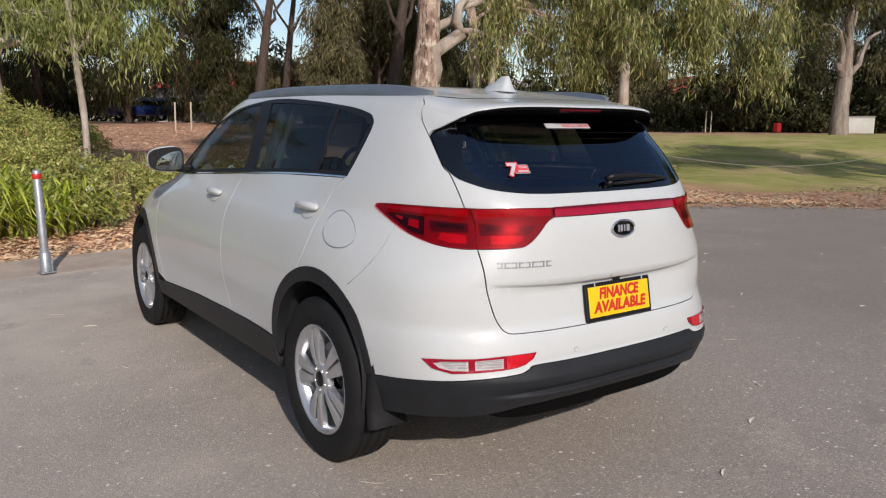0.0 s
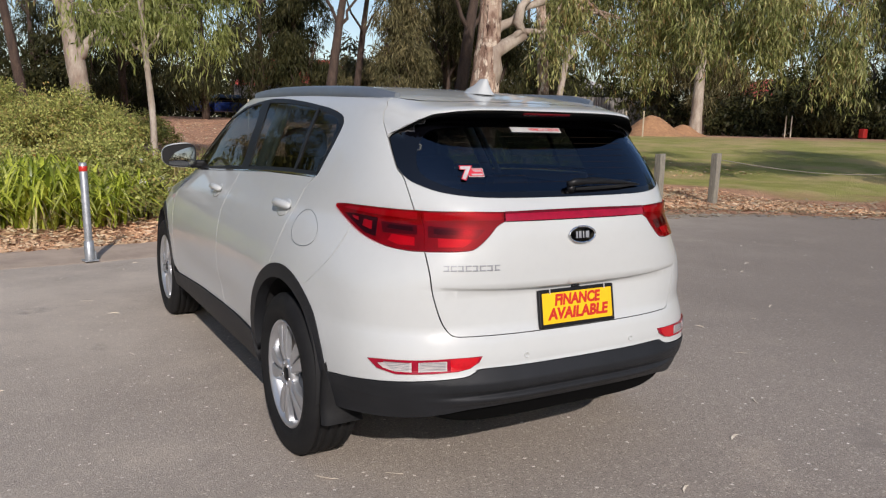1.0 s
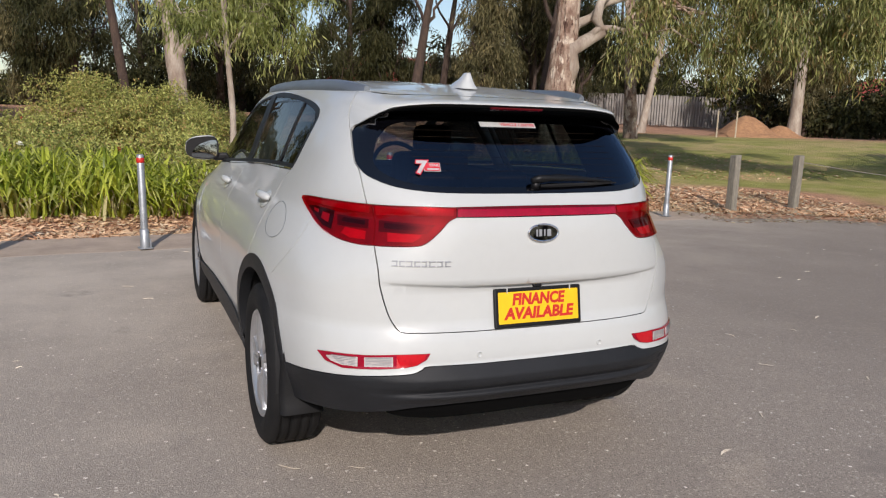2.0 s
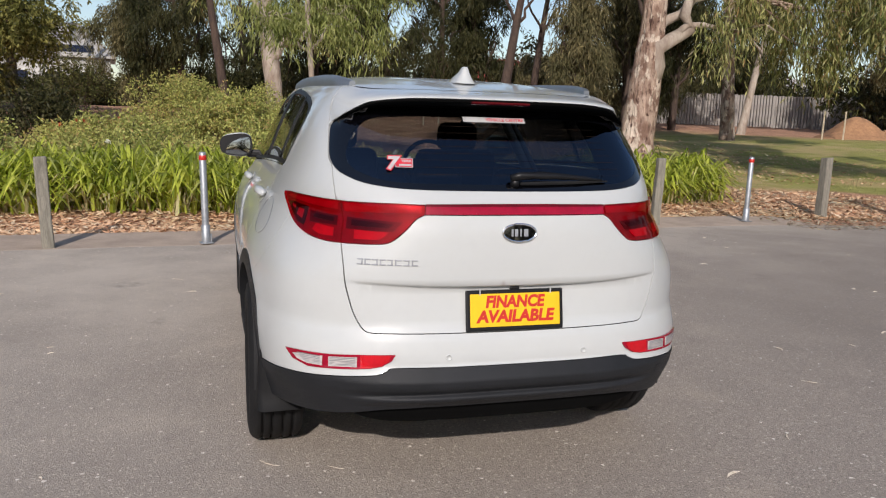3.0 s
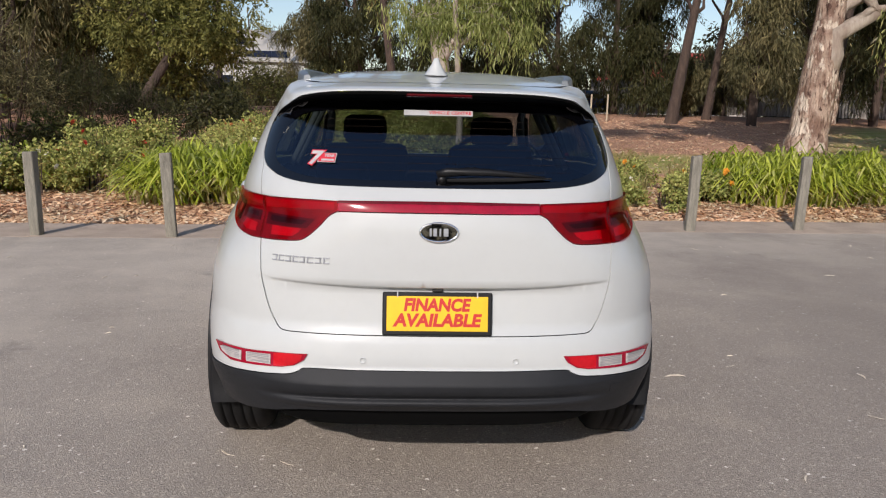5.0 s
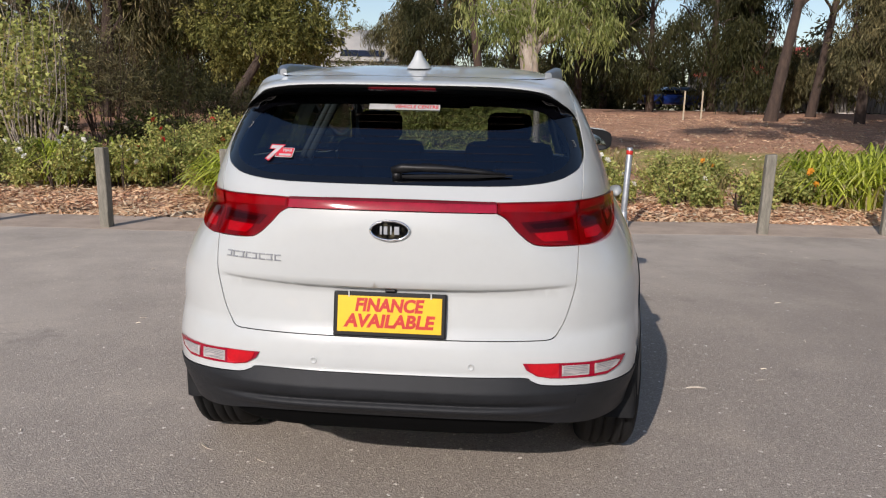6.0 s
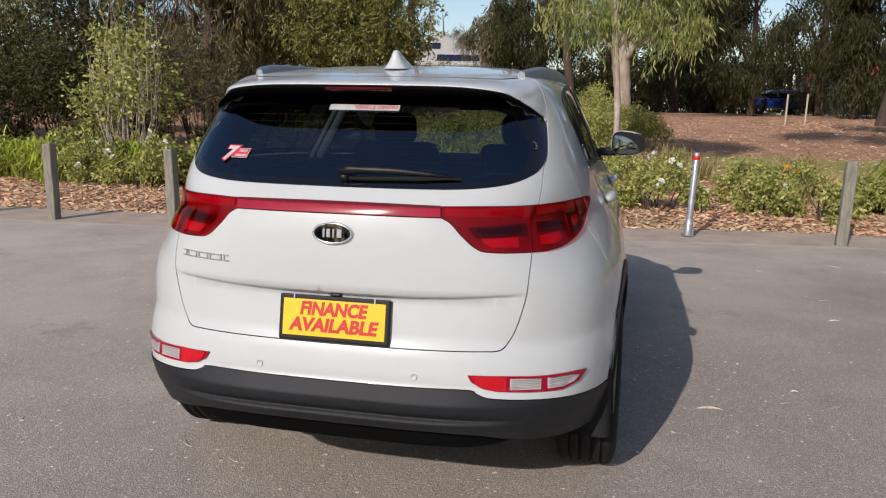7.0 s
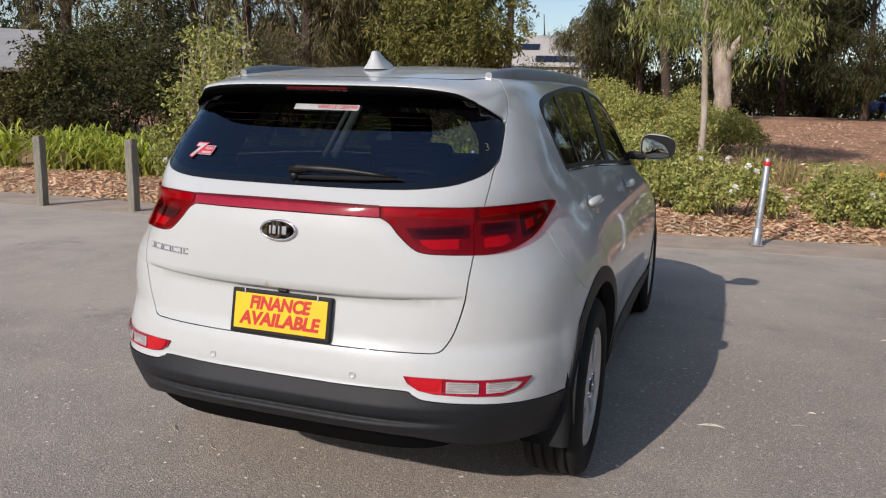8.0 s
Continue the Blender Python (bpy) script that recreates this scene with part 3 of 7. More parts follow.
def skin(s, v):
    """The body's surface: s runs round the car from the middle of the rear (0) to the middle of the front (3), minus on the left; v is the height."""
    s = (s + 3) % 6 - 3
    q = (min(max(v, 0.2), 1.9) - 0.2) / 1.7 * 3400
    i = min(int(q), 3399)
    z, w, yr, n, yc, yf, nf, ycf = (CURVES[i] + (CURVES[i + 1] - CURVES[i]) * (q - i)).tolist()
    a = abs(s)
    if a <= 1:
        t = a * math.pi / 2
        sn, cs = math.sin(t), max(math.cos(t), 0.0)
        r = 1 / ((sn / w) ** n + (cs / (yc - yr)) ** n) ** (1 / n)
        # fuller rear corners between the bumper and the lamps
        if 0.36 < z < 0.97:
            r *= 1 + 0.013 * math.exp(-((a - 0.375) / 0.08) ** 2) * min(1, (z - 0.36) / 0.08) * min(1, (0.97 - z) / 0.14)
        x, y = r * sn, yc - r * cs
    elif a <= 2:
        x, y = w, yc + (a - 1) * (ycf - yc)
    else:
        t = (3 - a) * math.pi / 2
        sn, cs = max(math.sin(t), 0.0), max(math.cos(t), 0.0)
        r = 1 / ((sn / w) ** nf + (cs / (yf - ycf)) ** nf) ** (1 / nf)
        x, y = r * sn, ycf + r * cs
    # the step above the number plate
    zc = 0.832 + 0.02 * (x / 0.6) ** 2
    if 0.66 < z < zc and x < 0.62 and y < 1:
        k = (z - 0.66) / (zc - 0.672) if z < zc - 0.012 else (zc - z) / 0.012
        y += 0.026 * max(0.0, 1 - (x / 0.62) ** 4) * k
    # the black bumper juts out below a sloping ledge, draws in and ends in a thin ridge
    if 0.34 < z < 0.552 and y < 0.8:
        k = float(np.interp(z, BULGE_Z, BULGE))
        flat = float(np.interp(z, BULGE_Z, BULGE_SIDE))
        u = max(0.0, 1 - (x / 0.62) ** 6)
        y -= 0.030 * (k * u + flat * (1 - u)) * max(0.0, 1 - (x / 0.80) ** 4)
    # the spoiler's lip overhangs the rear window
    if v > 1.36 and y < 1.0:
        foot = float(np.interp(x, LIP_X, LIP_V))
        g = min(max((v - foot) / 0.021, 0), 1) * (1 - min(max((v - 1.492) / 0.07, 0), 1)) ** 1.5
        y -= 0.112 * g * max(0.0, 1 - (x / 0.604) ** 14)
        k = min(max((v - 1.40) / 0.08, 0), 1) * min(max((0.60 - y) / 0.18, 0), 1)
        z -= 0.022 * (min(x, 0.55) / 0.55) ** 4 * k * k * (3 - 2 * k)
    # the flank draws in between the wheels and swells over them
    if 0.45 < y < 4.2 and z < 0.95:
        x -= 0.016 * math.exp(-((z - 0.52) / 0.10) ** 2) * math.exp(-((y - 2.2) / 0.75) ** 4)
        for cy, cz in (ARCH_R, ARCH_F):
            x += 0.005 * math.exp(-((math.hypot(y - cy, z - cz) - 0.40) / 0.10) ** 2)
    if y > 0.35:
        u = min(max((v - 1.10) / 0.37, 0), 1)
        z += 0.05 * (1 - ((y - 2.0) / 1.65) ** 2) * u * u * (3 - 2 * u)
    return Vector((math.copysign(x, s), y, z))


def skin_normal(s, v):
    a = skin(s + 0.004, v) - skin(s - 0.004, v)
    b = skin(s, min(v + 0.003, 1.9)) - skin(s, v - 0.003)
    n = a.cross(b)
    return n.normalized() if n.length > 1e-12 else Vector((0, 0, 1))


def at_y(y, v):
    """The place (s, v) on the right flank at the distance y from the rear."""
    lo, hi = 0.05, 2.95
    for _ in range(26):
        m = (lo + hi) / 2
        if skin(m, v).y < y:
            lo = m
        else:
            hi = m
    return (lo, v)


def flank(pts):
    return [at_y(y, v) for y, v in pts]


def mirrored(line):
    return [(-s, v) for s, v in reversed(line)]


METRIC = 1.5


def patch(outline, off=0.0, depth=0.012, step=0.035, gap=0.002, extra=(), dv=None):
    """A panel of the body inside an outline (s, v): curved, with turned-in edges, raised by off."""
    pts = []
    for p in outline:
        q = np.array((p[0] * METRIC, p[1]))
        if not pts or np.linalg.norm(q - pts[-1]) > 0.0015:
            pts.append(q)
    if np.linalg.norm(pts[0] - pts[-1]) < 0.0015:
        pts.pop()
    P = np.array(pts)
    nxt, prv = np.roll(P, -1, 0), np.roll(P, 1, 0)
    area = np.sum(P[:, 0] * nxt[:, 1] - nxt[:, 0] * P[:, 1])
    if area < 0:
        P = P[::-1].copy()
        nxt, prv = np.roll(P, -1, 0), np.roll(P, 1, 0)
    e1, e2 = nxt - P, P - prv
    e1 /= np.linalg.norm(e1, axis=1)[:, None]
    e2 /= np.linalg.norm(e2, axis=1)[:, None]
    nrm = np.stack((-(e1 + e2)[:, 1], (e1 + e2)[:, 0]), 1)
    ln = np.linalg.norm(nrm, axis=1)
    P = P + nrm / np.maximum(ln, 0.6)[:, None] * gap
    # long edges in steps
    dense = []
    for i in range(len(P)):
        a, b = P[i], P[(i + 1) % len(P)]
        k = max(1, int(np.linalg.norm(b - a) / step))
        dense += [a + (b - a) * j / k for j in range(k)]
    D = np.array(dense)
    nb = len(D)
    dv = dv or step
    gx, gy = np.meshgrid(np.arange(D[:, 0].min() + step / 2, D[:, 0].max(), step), np.arange(D[:, 1].min() + dv / 2, D[:, 1].max(), dv))
    G = np.stack((gx.ravel(), gy.ravel()), 1)
    if len(extra):
        G = np.vstack((G, np.array(extra) * (METRIC, 1)))
    A, B = D, np.roll(D, -1, 0)
    keep = np.zeros(len(G), bool)
    for i, g in enumerate(G):
        cross = ((A[:, 1] > g[1]) != (B[:, 1] > g[1]))
        xs = A[:, 0] + (g[1] - A[:, 1]) / np.where(B[:, 1] == A[:, 1], 1e-9, B[:, 1] - A[:, 1]) * (B[:, 0] - A[:, 0])
        if np.count_nonzero(cross & (xs > g[0])) % 2 == 0:
            continue
        ab = B - A
        t = np.clip(np.sum((g - A) * ab, 1) / np.maximum(np.sum(ab * ab, 1), 1e-12), 0, 1)
        if np.min(np.linalg.norm(A + ab * t[:, None] - g, axis=1)) > 0.3 * min(step, dv):
            keep[i] = True
    allp = np.vstack((D, G[keep]))
    from_cdt = delaunay_2d_cdt([Vector(p) for p in allp.tolist()], [(i, (i + 1) % nb) for i in range(nb)], [], 1, 1e-6)
    flat, tris = from_cdt[0], from_cdt[2]
    verts, normals, faces = [], [], []
    for p in flat:
        s, v = p.x / METRIC, p.y
        n = skin_normal(s, v)
        verts.append(skin(s, v) + n * off)
        normals.append(n)
    faces = [tuple(f) for f in tris]
    # turned-in edge
    if depth:
        count = {}
        for f in faces:
            for a, b in zip(f, f[1:] + f[:1]):
                count[(a, b)] = 1
        rim = [e for e in count if (e[1], e[0]) not in count]
        outer, inner = {}, {}
        for e in rim:
            for i in e:
                if i not in outer:
                    outer[i] = len(verts)
                    verts.append(verts[i].copy())
                    normals.append(Vector((0, 0, 0)))
                    inner[i] = len(verts)
                    verts.append(verts[i] - normals[i] * depth)
                    normals.append(Vector((0, 0, 0)))
        for a, b in rim:
            faces.append((outer[b], outer[a], inner[a], inner[b]))
    me = mesh_of("panel", verts, faces, True)
    me.normals_split_custom_set_from_vertices([tuple(n) for n in normals])
    return me


def mirror_mesh(me):
    """The same panel on the other side of the car."""
    vs = [(-v.co.x, v.co.y, v.co.z) for v in me.vertices]
    fs = [tuple(reversed(p.vertices)) for p in me.polygons]
    nn = [Vector((0, 0, 0))] * len(vs)
    acc = {}
    for p in me.polygons:
        for li in p.loop_indices:
            acc[me.loops[li].vertex_index] = me.corner_normals[li].vector
    out = mesh_of("panel", vs, fs, True)
    out.normals_split_custom_set_from_vertices([(-acc[i].x, acc[i].y, acc[i].z) if i in acc else (0, 0, 1) for i in range(len(vs))])
    return out


def place(s, v, off=0.0):
    """A frame on the skin: x along the car's width or length, z outwards."""
    n = skin_normal(s, v)
    up = Vector((0, 0, 1))
    xa = up.cross(n).normalized()
    ya = n.cross(xa)
    p = skin(s, v) + n * off
    return Matrix(((xa.x, ya.x, n.x, p.x), (xa.y, ya.y, n.y, p.y), (xa.z, ya.z, n.z, p.z), (0, 0, 0, 1)))


car = thing("car", 0.004, 0, 0, "white five-door SUV parked on asphalt facing a garden bed", "car")

# lines of the panels
SHUT_LOW = [(0.218, 0.667), (0.229, 0.672), (0.238, 0.690), (0.249, 0.737), (0.261, 0.831), (0.266, 0.903), (0.273, 0.974)]
SHUT_UP = [(0.289, 1.117), (0.307, 1.227), (0.319, 1.258), (0.3285, 1.306), (0.3415, 1.369), (0.3525, 1.415), (0.3620, 1.4525), (0.3630, 1.488), (0.345, 1.522), (0.318, 1.545)]
LAMP_TOP = [(0.147, 1.115), (0.20, 1.117), (0.266, 1.115), (0.289, 1.116), (0.314, 1.116), (0.38, 1.116), (0.439, 1.113), (0.450, 1.101)]
LAMP_LOW = [(0.450, 1.101), (0.42, 1.060), (0.38, 1.015), (0.338, 0.985), (0.300, 0.974), (0.273, 0.974)]
LAMP_IN = [(0.273, 0.974), (0.212, 0.979), (0.193, 0.992), (0.174, 1.030), (0.160, 1.066), (0.147, 1.083)]
GLASS_LOW = [(0.0, 1.163), (0.096, 1.164), (0.18, 1.168), (0.24, 1.182), (0.278, 1.205), (0.300, 1.227), (0.317, 1.262), (0.326, 1.306)]
GLASS_EDGE = [(0.326, 1.306), (0.335, 1.362), (0.330, 1.377), (0.318, 1.394), (0.300, 1.418), (0.285, 1.436), (0.27, 1.4455), (0.22, 1.4490)]
SPOILER_EDGE = [(0.3010, 1.4577), (0.2908, 1.4700), (0.2752, 1.4800), (0.2433, 1.4845), (0.20, 1.4866), (0.165, 1.487), (0.08, 1.487), (0.0, 1.487)]
EAR = [(0.3010, 1.4577), (0.3124, 1.4352), (0.3183, 1.4211), (0.3264, 1.3986), (0.3330, 1.3870), (0.3388, 1.3770)]
WIN_LOW = [(3.12, 1.105), (2.9, 1.110), (1.9, 1.160), (1.3, 1.186), (0.86, 1.196)]
WIN_TOP = [(0.86, 1.196), (0.82, 1.298), (0.805, 1.385), (0.835, 1.420), (0.89, 1.436), (1.05, 1.456), (1.37, 1.480), (1.75, 1.494), (2.0, 1.492), (2.25, 1.472), (2.46, 1.432), (2.7, 1.36), (2.9, 1.27), (3.05, 1.18), (3.12, 1.105)]
DOOR_REAR = [(0.86, 1.196), (0.93, 1.141), (0.96, 1.01), (0.97, 0.916), (1.01, 0.80)]
DOOR_MID = [(1.95, 1.157), (1.97, 0.976), (1.93, 0.75), (1.90, 0.56), (1.84, 0.447)]
DOOR_FRONT = [(3.12, 1.10), (3.17, 1.0), (3.14, 0.75), (3.09, 0.55), (3.03, 0.405)]
SEAM = [(0.525, 0.787), (0.499, 0.805), (0.441, 0.923), (0.405, 1.043)]


def arch(c, r, a0, a1, n=22):
    return [(c[0] + r * math.cos(radians(a0 + (a1 - a0) * i / n)), c[1] + r * math.sin(radians(a0 + (a1 - a0) * i / n))) for i in range(n + 1)]


def both(name, me, material, label="", parent=None):
    a = part(name, me, material, parent or car, label)
    b = part(name, mirror_mesh(me), material, parent or car, label)
    return a, b


# tailgate
low = spline(SHUT_LOW, 5)
low_half = [(0.0, 0.664), (0.10, 0.665)] + low + spline(LAMP_IN, 5) + [(0.0, 1.083)]
crease = [(s, 0.832 + 0.02 * (skin(s, 0.84).x / 0.6) ** 2 - d) for s in np.arange(-0.255, 0.256, 0.012).tolist() for d in (-0.0015, 0.0, 0.006, 0.012, 0.0135)]
tailgate = part("tailgate", patch(low_half + mirrored(low_half), extra=crease, step=0.03), PAINT, car, "white tailgate with a step above the plate")
up_half = [(0.0, 1.118), (0.147, 1.1165)] + spline(LAMP_TOP[:4], 4) + spline(SHUT_UP[:3], 4) + list(reversed(spline(GLASS_LOW[:7], 4)))
part("upper_panel", patch(up_half + mirrored(up_half), step=0.025), PAINT, tailgate)
sp_half = list(reversed(spline(SPOILER_EDGE, 5))) + spline(EAR, 4) + spline(SHUT_UP[4:], 4)
spoiler = part("roof_spoiler", patch(sp_half + mirrored(sp_half), step=0.015, dv=0.006, extra=[(s, v) for s in np.linspace(-0.29, 0.29, 90).tolist() for v in (1.4885, 1.4915, 1.4950)]), PAINT, tailgate, "white spoiler over the rear window")
un_half = [(0.0, 1.4865), (0.08, 1.4865), (0.165, 1.4865), (0.20, 1.4860), (0.2430, 1.4838), (0.2745, 1.4792), (0.2900, 1.4693), (0.3003, 1.4570), (0.3117, 1.4345), (0.3176, 1.4204), (0.3258, 1.3980), (0.3320, 1.3850), (0.3350, 1.3690), (0.3300, 1.3770), (0.3180, 1.3940), (0.3000, 1.4180), (0.2850, 1.4360), (0.27, 1.4455), (0.22, 1.4490), (0.0, 1.4490)]
part("spoiler_underside", patch(un_half + mirrored(un_half), step=0.012, dv=0.004, gap=0.0, depth=0.004), LIP_BLACK, tailgate, "black underside")
stop_half = [(0.0, 1.4840), (0.066, 1.4835), (0.068, 1.4725), (0.0, 1.4730)]
part("stop_lamp", patch(stop_half + mirrored(stop_half), off=0.004, depth=0.006, step=0.02, dv=0.004), RED_DARK, tailgate, "dark red high stop lamp")
glass_half = spline(GLASS_LOW, 4) + spline(GLASS_EDGE, 4) + [(0.0, 1.4490)]
clear_half = [(0.0, 1.183), (0.17, 1.186), (0.225, 1.199), (0.262, 1.225), (0.281, 1.258), (0.285, 1.305), (0.279, 1.355), (0.262, 1.395), (0.23, 1.412), (0.16, 1.419), (0.0, 1.420)]
pane = part("rear_window", patch(spline(clear_half, 4) + mirrored(spline(clear_half, 4)), depth=0.0, gap=0.0), REAR_GLASS, tailgate, "dark tinted rear window")
border_half = glass_half + list(reversed(spline(clear_half, 4)))
for sgn in (1, -1):
    part("window_border", patch([(sgn * s, v) for s, v in border_half], step=0.03, gap=0.0, depth=0.004), BORDER, tailgate, "black glass border")
# heater wires
WIRE = surface("heater_wire", (0.035, 0.022, 0.014), rough=0.8, spec=0.1)
for k in range(8):
    v = 1.215 + 0.024 * k
    wire = [skin(s, v) + skin_normal(s, v) * 0.0006 for s in np.linspace(-0.215, 0.215, 24).tolist()]
    part("heater_wire", mesh_of("heater_wire", *tube(wire, [0.0004] * 24, 4)), WIRE, tailgate)
# red bar and lamps
bar = [(s, 1.083) for s in np.linspace(-0.1465, 0.1465, 20).tolist()] + [(s, 1.1165 + 0.002 * (1 - (s / 0.147) ** 2)) for s in np.linspace(0.1465, -0.1465, 20).tolist()]
part("light_bar", patch(bar, off=0.008, depth=0.014, step=0.03, dv=0.008, gap=0.0006), RED_LENS, tailgate, "glossy red bar joining the tail lamps")
strip = [(s, 1.1085) for s in np.linspace(-0.1465, 0.1465, 20).tolist()] + [(s, 1.1160 + 0.002 * (1 - (s / 0.147) ** 2)) for s in np.linspace(0.1465, -0.1465, 20).tolist()]
part("bar_strip", patch(strip, off=0.0095, depth=0.003, step=0.03, dv=0.004, gap=0.0006), RED_DARK, tailgate, "dark red upper edge of the bar")
inner_lamp = spline(LAMP_TOP[:3], 4) + [(0.279, 1.1155), (0.2725, 1.05)] + spline(LAMP_IN, 5)
outer_lamp = [(0.279, 1.1155)] + spline(LAMP_TOP[3:], 5) + spline(LAMP_LOW, 5) + [(0.2725, 1.05)]
for sgn in (1, -1):
    def inlay(name, pts, off, material, owner):
        return part(name, patch([(sgn * s, v) for s, v in pts], off=off, depth=0.002, gap=0.0, step=0.02), material, owner)
    tl = part("tail_lamp", patch([(sgn * s, v) for s, v in inner_lamp], off=-0.001, depth=0.02, gap=0.0006), RED_BASE, tailgate, "deep red tail lamp with a bright red segment under a dark slot")
    inlay("lamp_band", [(0.152, 1.088), (0.152, 1.111), (0.274, 1.111), (0.272, 1.080), (0.225, 1.084)], 0.003, RED_BAND, tl)
    inlay("slot_edge", [(0.192, 1.022), (0.180, 1.054), (0.267, 1.062), (0.267, 1.022)], 0.003, RED_SHADE, tl)
    inlay("lamp_slot", [(0.200, 1.032), (0.192, 1.047), (0.258, 1.054), (0.258, 1.034)], 0.0045, RED_BLACK, tl)
    inlay("indicator_segment", [(0.214, 0.992), (0.204, 1.006), (0.200, 1.019), (0.252, 1.021), (0.252, 0.990)], 0.0045, RED_GLOW, tl)
    part("lamp_cover", patch([(sgn * s, v) for s, v in inner_lamp], off=0.009, depth=0.008, gap=0.0006), RED_COVER, tl, "glossy red cover")
    ol = part("tail_lamp", patch([(sgn * s, v) for s, v in outer_lamp], off=-0.001, depth=0.02, step=0.02, gap=0.0006), RED_BASE, car, "deep red tail lamp on the rear wing")
    inlay("lamp_band", [(0.284, 1.084), (0.284, 1.110), (0.34, 1.110), (0.42, 1.107), (0.43, 1.099), (0.38, 1.092)], 0.003, RED_BAND, ol)
    inlay("slot_edge", [(0.284, 1.030), (0.284, 1.062), (0.345, 1.066), (0.341, 1.028)], 0.003, RED_SHADE, ol)
    inlay("lamp_slot", [(0.290, 1.040), (0.290, 1.055), (0.330, 1.058), (0.335, 1.044)], 0.0045, RED_BLACK, ol)
    inlay("lamp_segment", [(0.288, 0.992), (0.288, 1.020), (0.325, 1.026), (0.332, 1.004), (0.315, 0.992)], 0.003, RED_GLOW, ol)
    inlay("lamp_cell", [(0.352, 1.078), (0.354, 1.012), (0.374, 1.020), (0.404, 1.054), (0.424, 1.080), (0.400, 1.084)], 0.003, RED_BLACK, ol)
    inlay("cell_segment", [(0.362, 1.032), (0.362, 1.062), (0.379, 1.067), (0.381, 1.042)], 0.0045, RED_BAND, ol)
    inlay("cell_segment", [(0.391, 1.058), (0.391, 1.072), (0.405, 1.076), (0.403, 1.066)], 0.0045, RED_BAND, ol)
    part("lamp_cover", patch([(sgn * s, v) for s, v in outer_lamp], off=0.009, depth=0.008, step=0.03, gap=0.0006), RED_COVER, ol, "glossy red cover")
    # reflector cluster in the bumper
    refl = [(0.360, 0.584), (0.34, 0.588), (0.28, 0.591), (0.235, 0.597), (0.183, 0.599), (0.188, 0.576), (0.203, 0.554), (0.222, 0.543), (0.26, 0.538), (0.315, 0.533), (0.344, 0.550)]
    rc = part("bumper_lamp", patch([(sgn * s, v) for s, v in refl], off=0.006, depth=0.015, step=0.02, dv=0.006), RED_LENS, car, "red and clear lamp set in the bumper")
    part("reflector", patch([(sgn * s, v) for s, v in [(0.234, 0.593), (0.19, 0.595), (0.194, 0.575), (0.206, 0.557), (0.224, 0.547), (0.234, 0.546)]], off=0.009, depth=0.003, gap=0.0), RED_BRIGHT, rc)
    for k in range(6):
        va = 0.5515 + 0.0056 * k
        part("lens_rib", patch([(sgn * s, v) for s, v in [(0.241, va + 0.0020), (0.279, va - 0.0015), (0.279, va + 0.0005), (0.241, va + 0.0040)]], off=0.0102, depth=0.002, gap=0.0), RAIL, rc)
        part("lens_rib", patch([(sgn * s, v) for s, v in [(0.294, va - 0.0010), (0.318 + 0.003 * k, va - 0.0025), (0.318 + 0.003 * k, va - 0.0005), (0.294, va + 0.0010)]], off=0.0102, depth=0.002, gap=0.0), RAIL, rc)
    part("clear_lens", patch([(sgn * s, v) for s, v in [(0.239, 0.5490), (0.239, 0.5865), (0.281, 0.5815), (0.281, 0.5455)]], off=0.009, depth=0.003, gap=0.0), CLEAR_LENS, rc)
    part("clear_lens", patch([(sgn * s, v) for s, v in [(0.291, 0.5450), (0.291, 0.5805), (0.330, 0.5765), (0.342, 0.572), (0.333, 0.556), (0.315, 0.5455)]], off=0.009, depth=0.003, gap=0.0), CLEAR_LENS, rc)

# bumper
black_top = spline([(0.0, 0.547), (0.10, 0.548), (0.183, 0.5495), (0.196, 0.540), (0.21, 0.528), (0.235, 0.522), (0.27, 0.516), (0.313, 0.508), (0.37, 0.497), at_y(0.46, 0.478)], 4)
seam_arch = flank(arch(ARCH_R, 0.405, 116, 172, 12))
bum_half = black_top + list(reversed(seam_arch)) + spline(SEAM[1:], 4) + spline([(0.38, 1.015), (0.338, 0.985), (0.300, 0.974), (0.273, 0.974)], 4) + list(reversed(low)) + [(0.10, 0.665), (0.0, 0.664)]
bumper = part("rear_bumper", patch(bum_half + mirrored(bum_half), gap=0.0012, extra=[(s, v) for s in np.linspace(-0.175, 0.175, 60).tolist() for v in (0.5525, 0.5565)]), PAINT, car, "white upper rear bumper")
low_edge = [(0.0, 0.396), (0.14, 0.396), (0.20, 0.390), (0.24, 0.374), (0.30, 0.354), at_y(0.40, 0.335), at_y(0.50, 0.33)]
clad_half = low_edge + flank(arch(ARCH_R, 0.385, 193, 170, 6)) + list(reversed(black_top))
part("bumper_cladding", patch(clad_half + mirrored(clad_half), off=0.004, depth=0.03, dv=0.0065, extra=[(s, v) for s in np.linspace(-0.24, 0.24, 70).tolist() for v in (0.420, 0.426, 0.431, 0.436, 0.441, 0.446, 0.4515, 0.457, 0.4645, 0.472)]), PLASTIC, car, "dark grey plastic lower bumper")
stub = [(0.262, 0.455), (0.262, 0.487), (0.281, 0.484), (0.281, 0.452)]
part("tow_cover", patch(stub, off=0.0058, depth=0.003), PLASTIC, car, "square tow-eye cover")
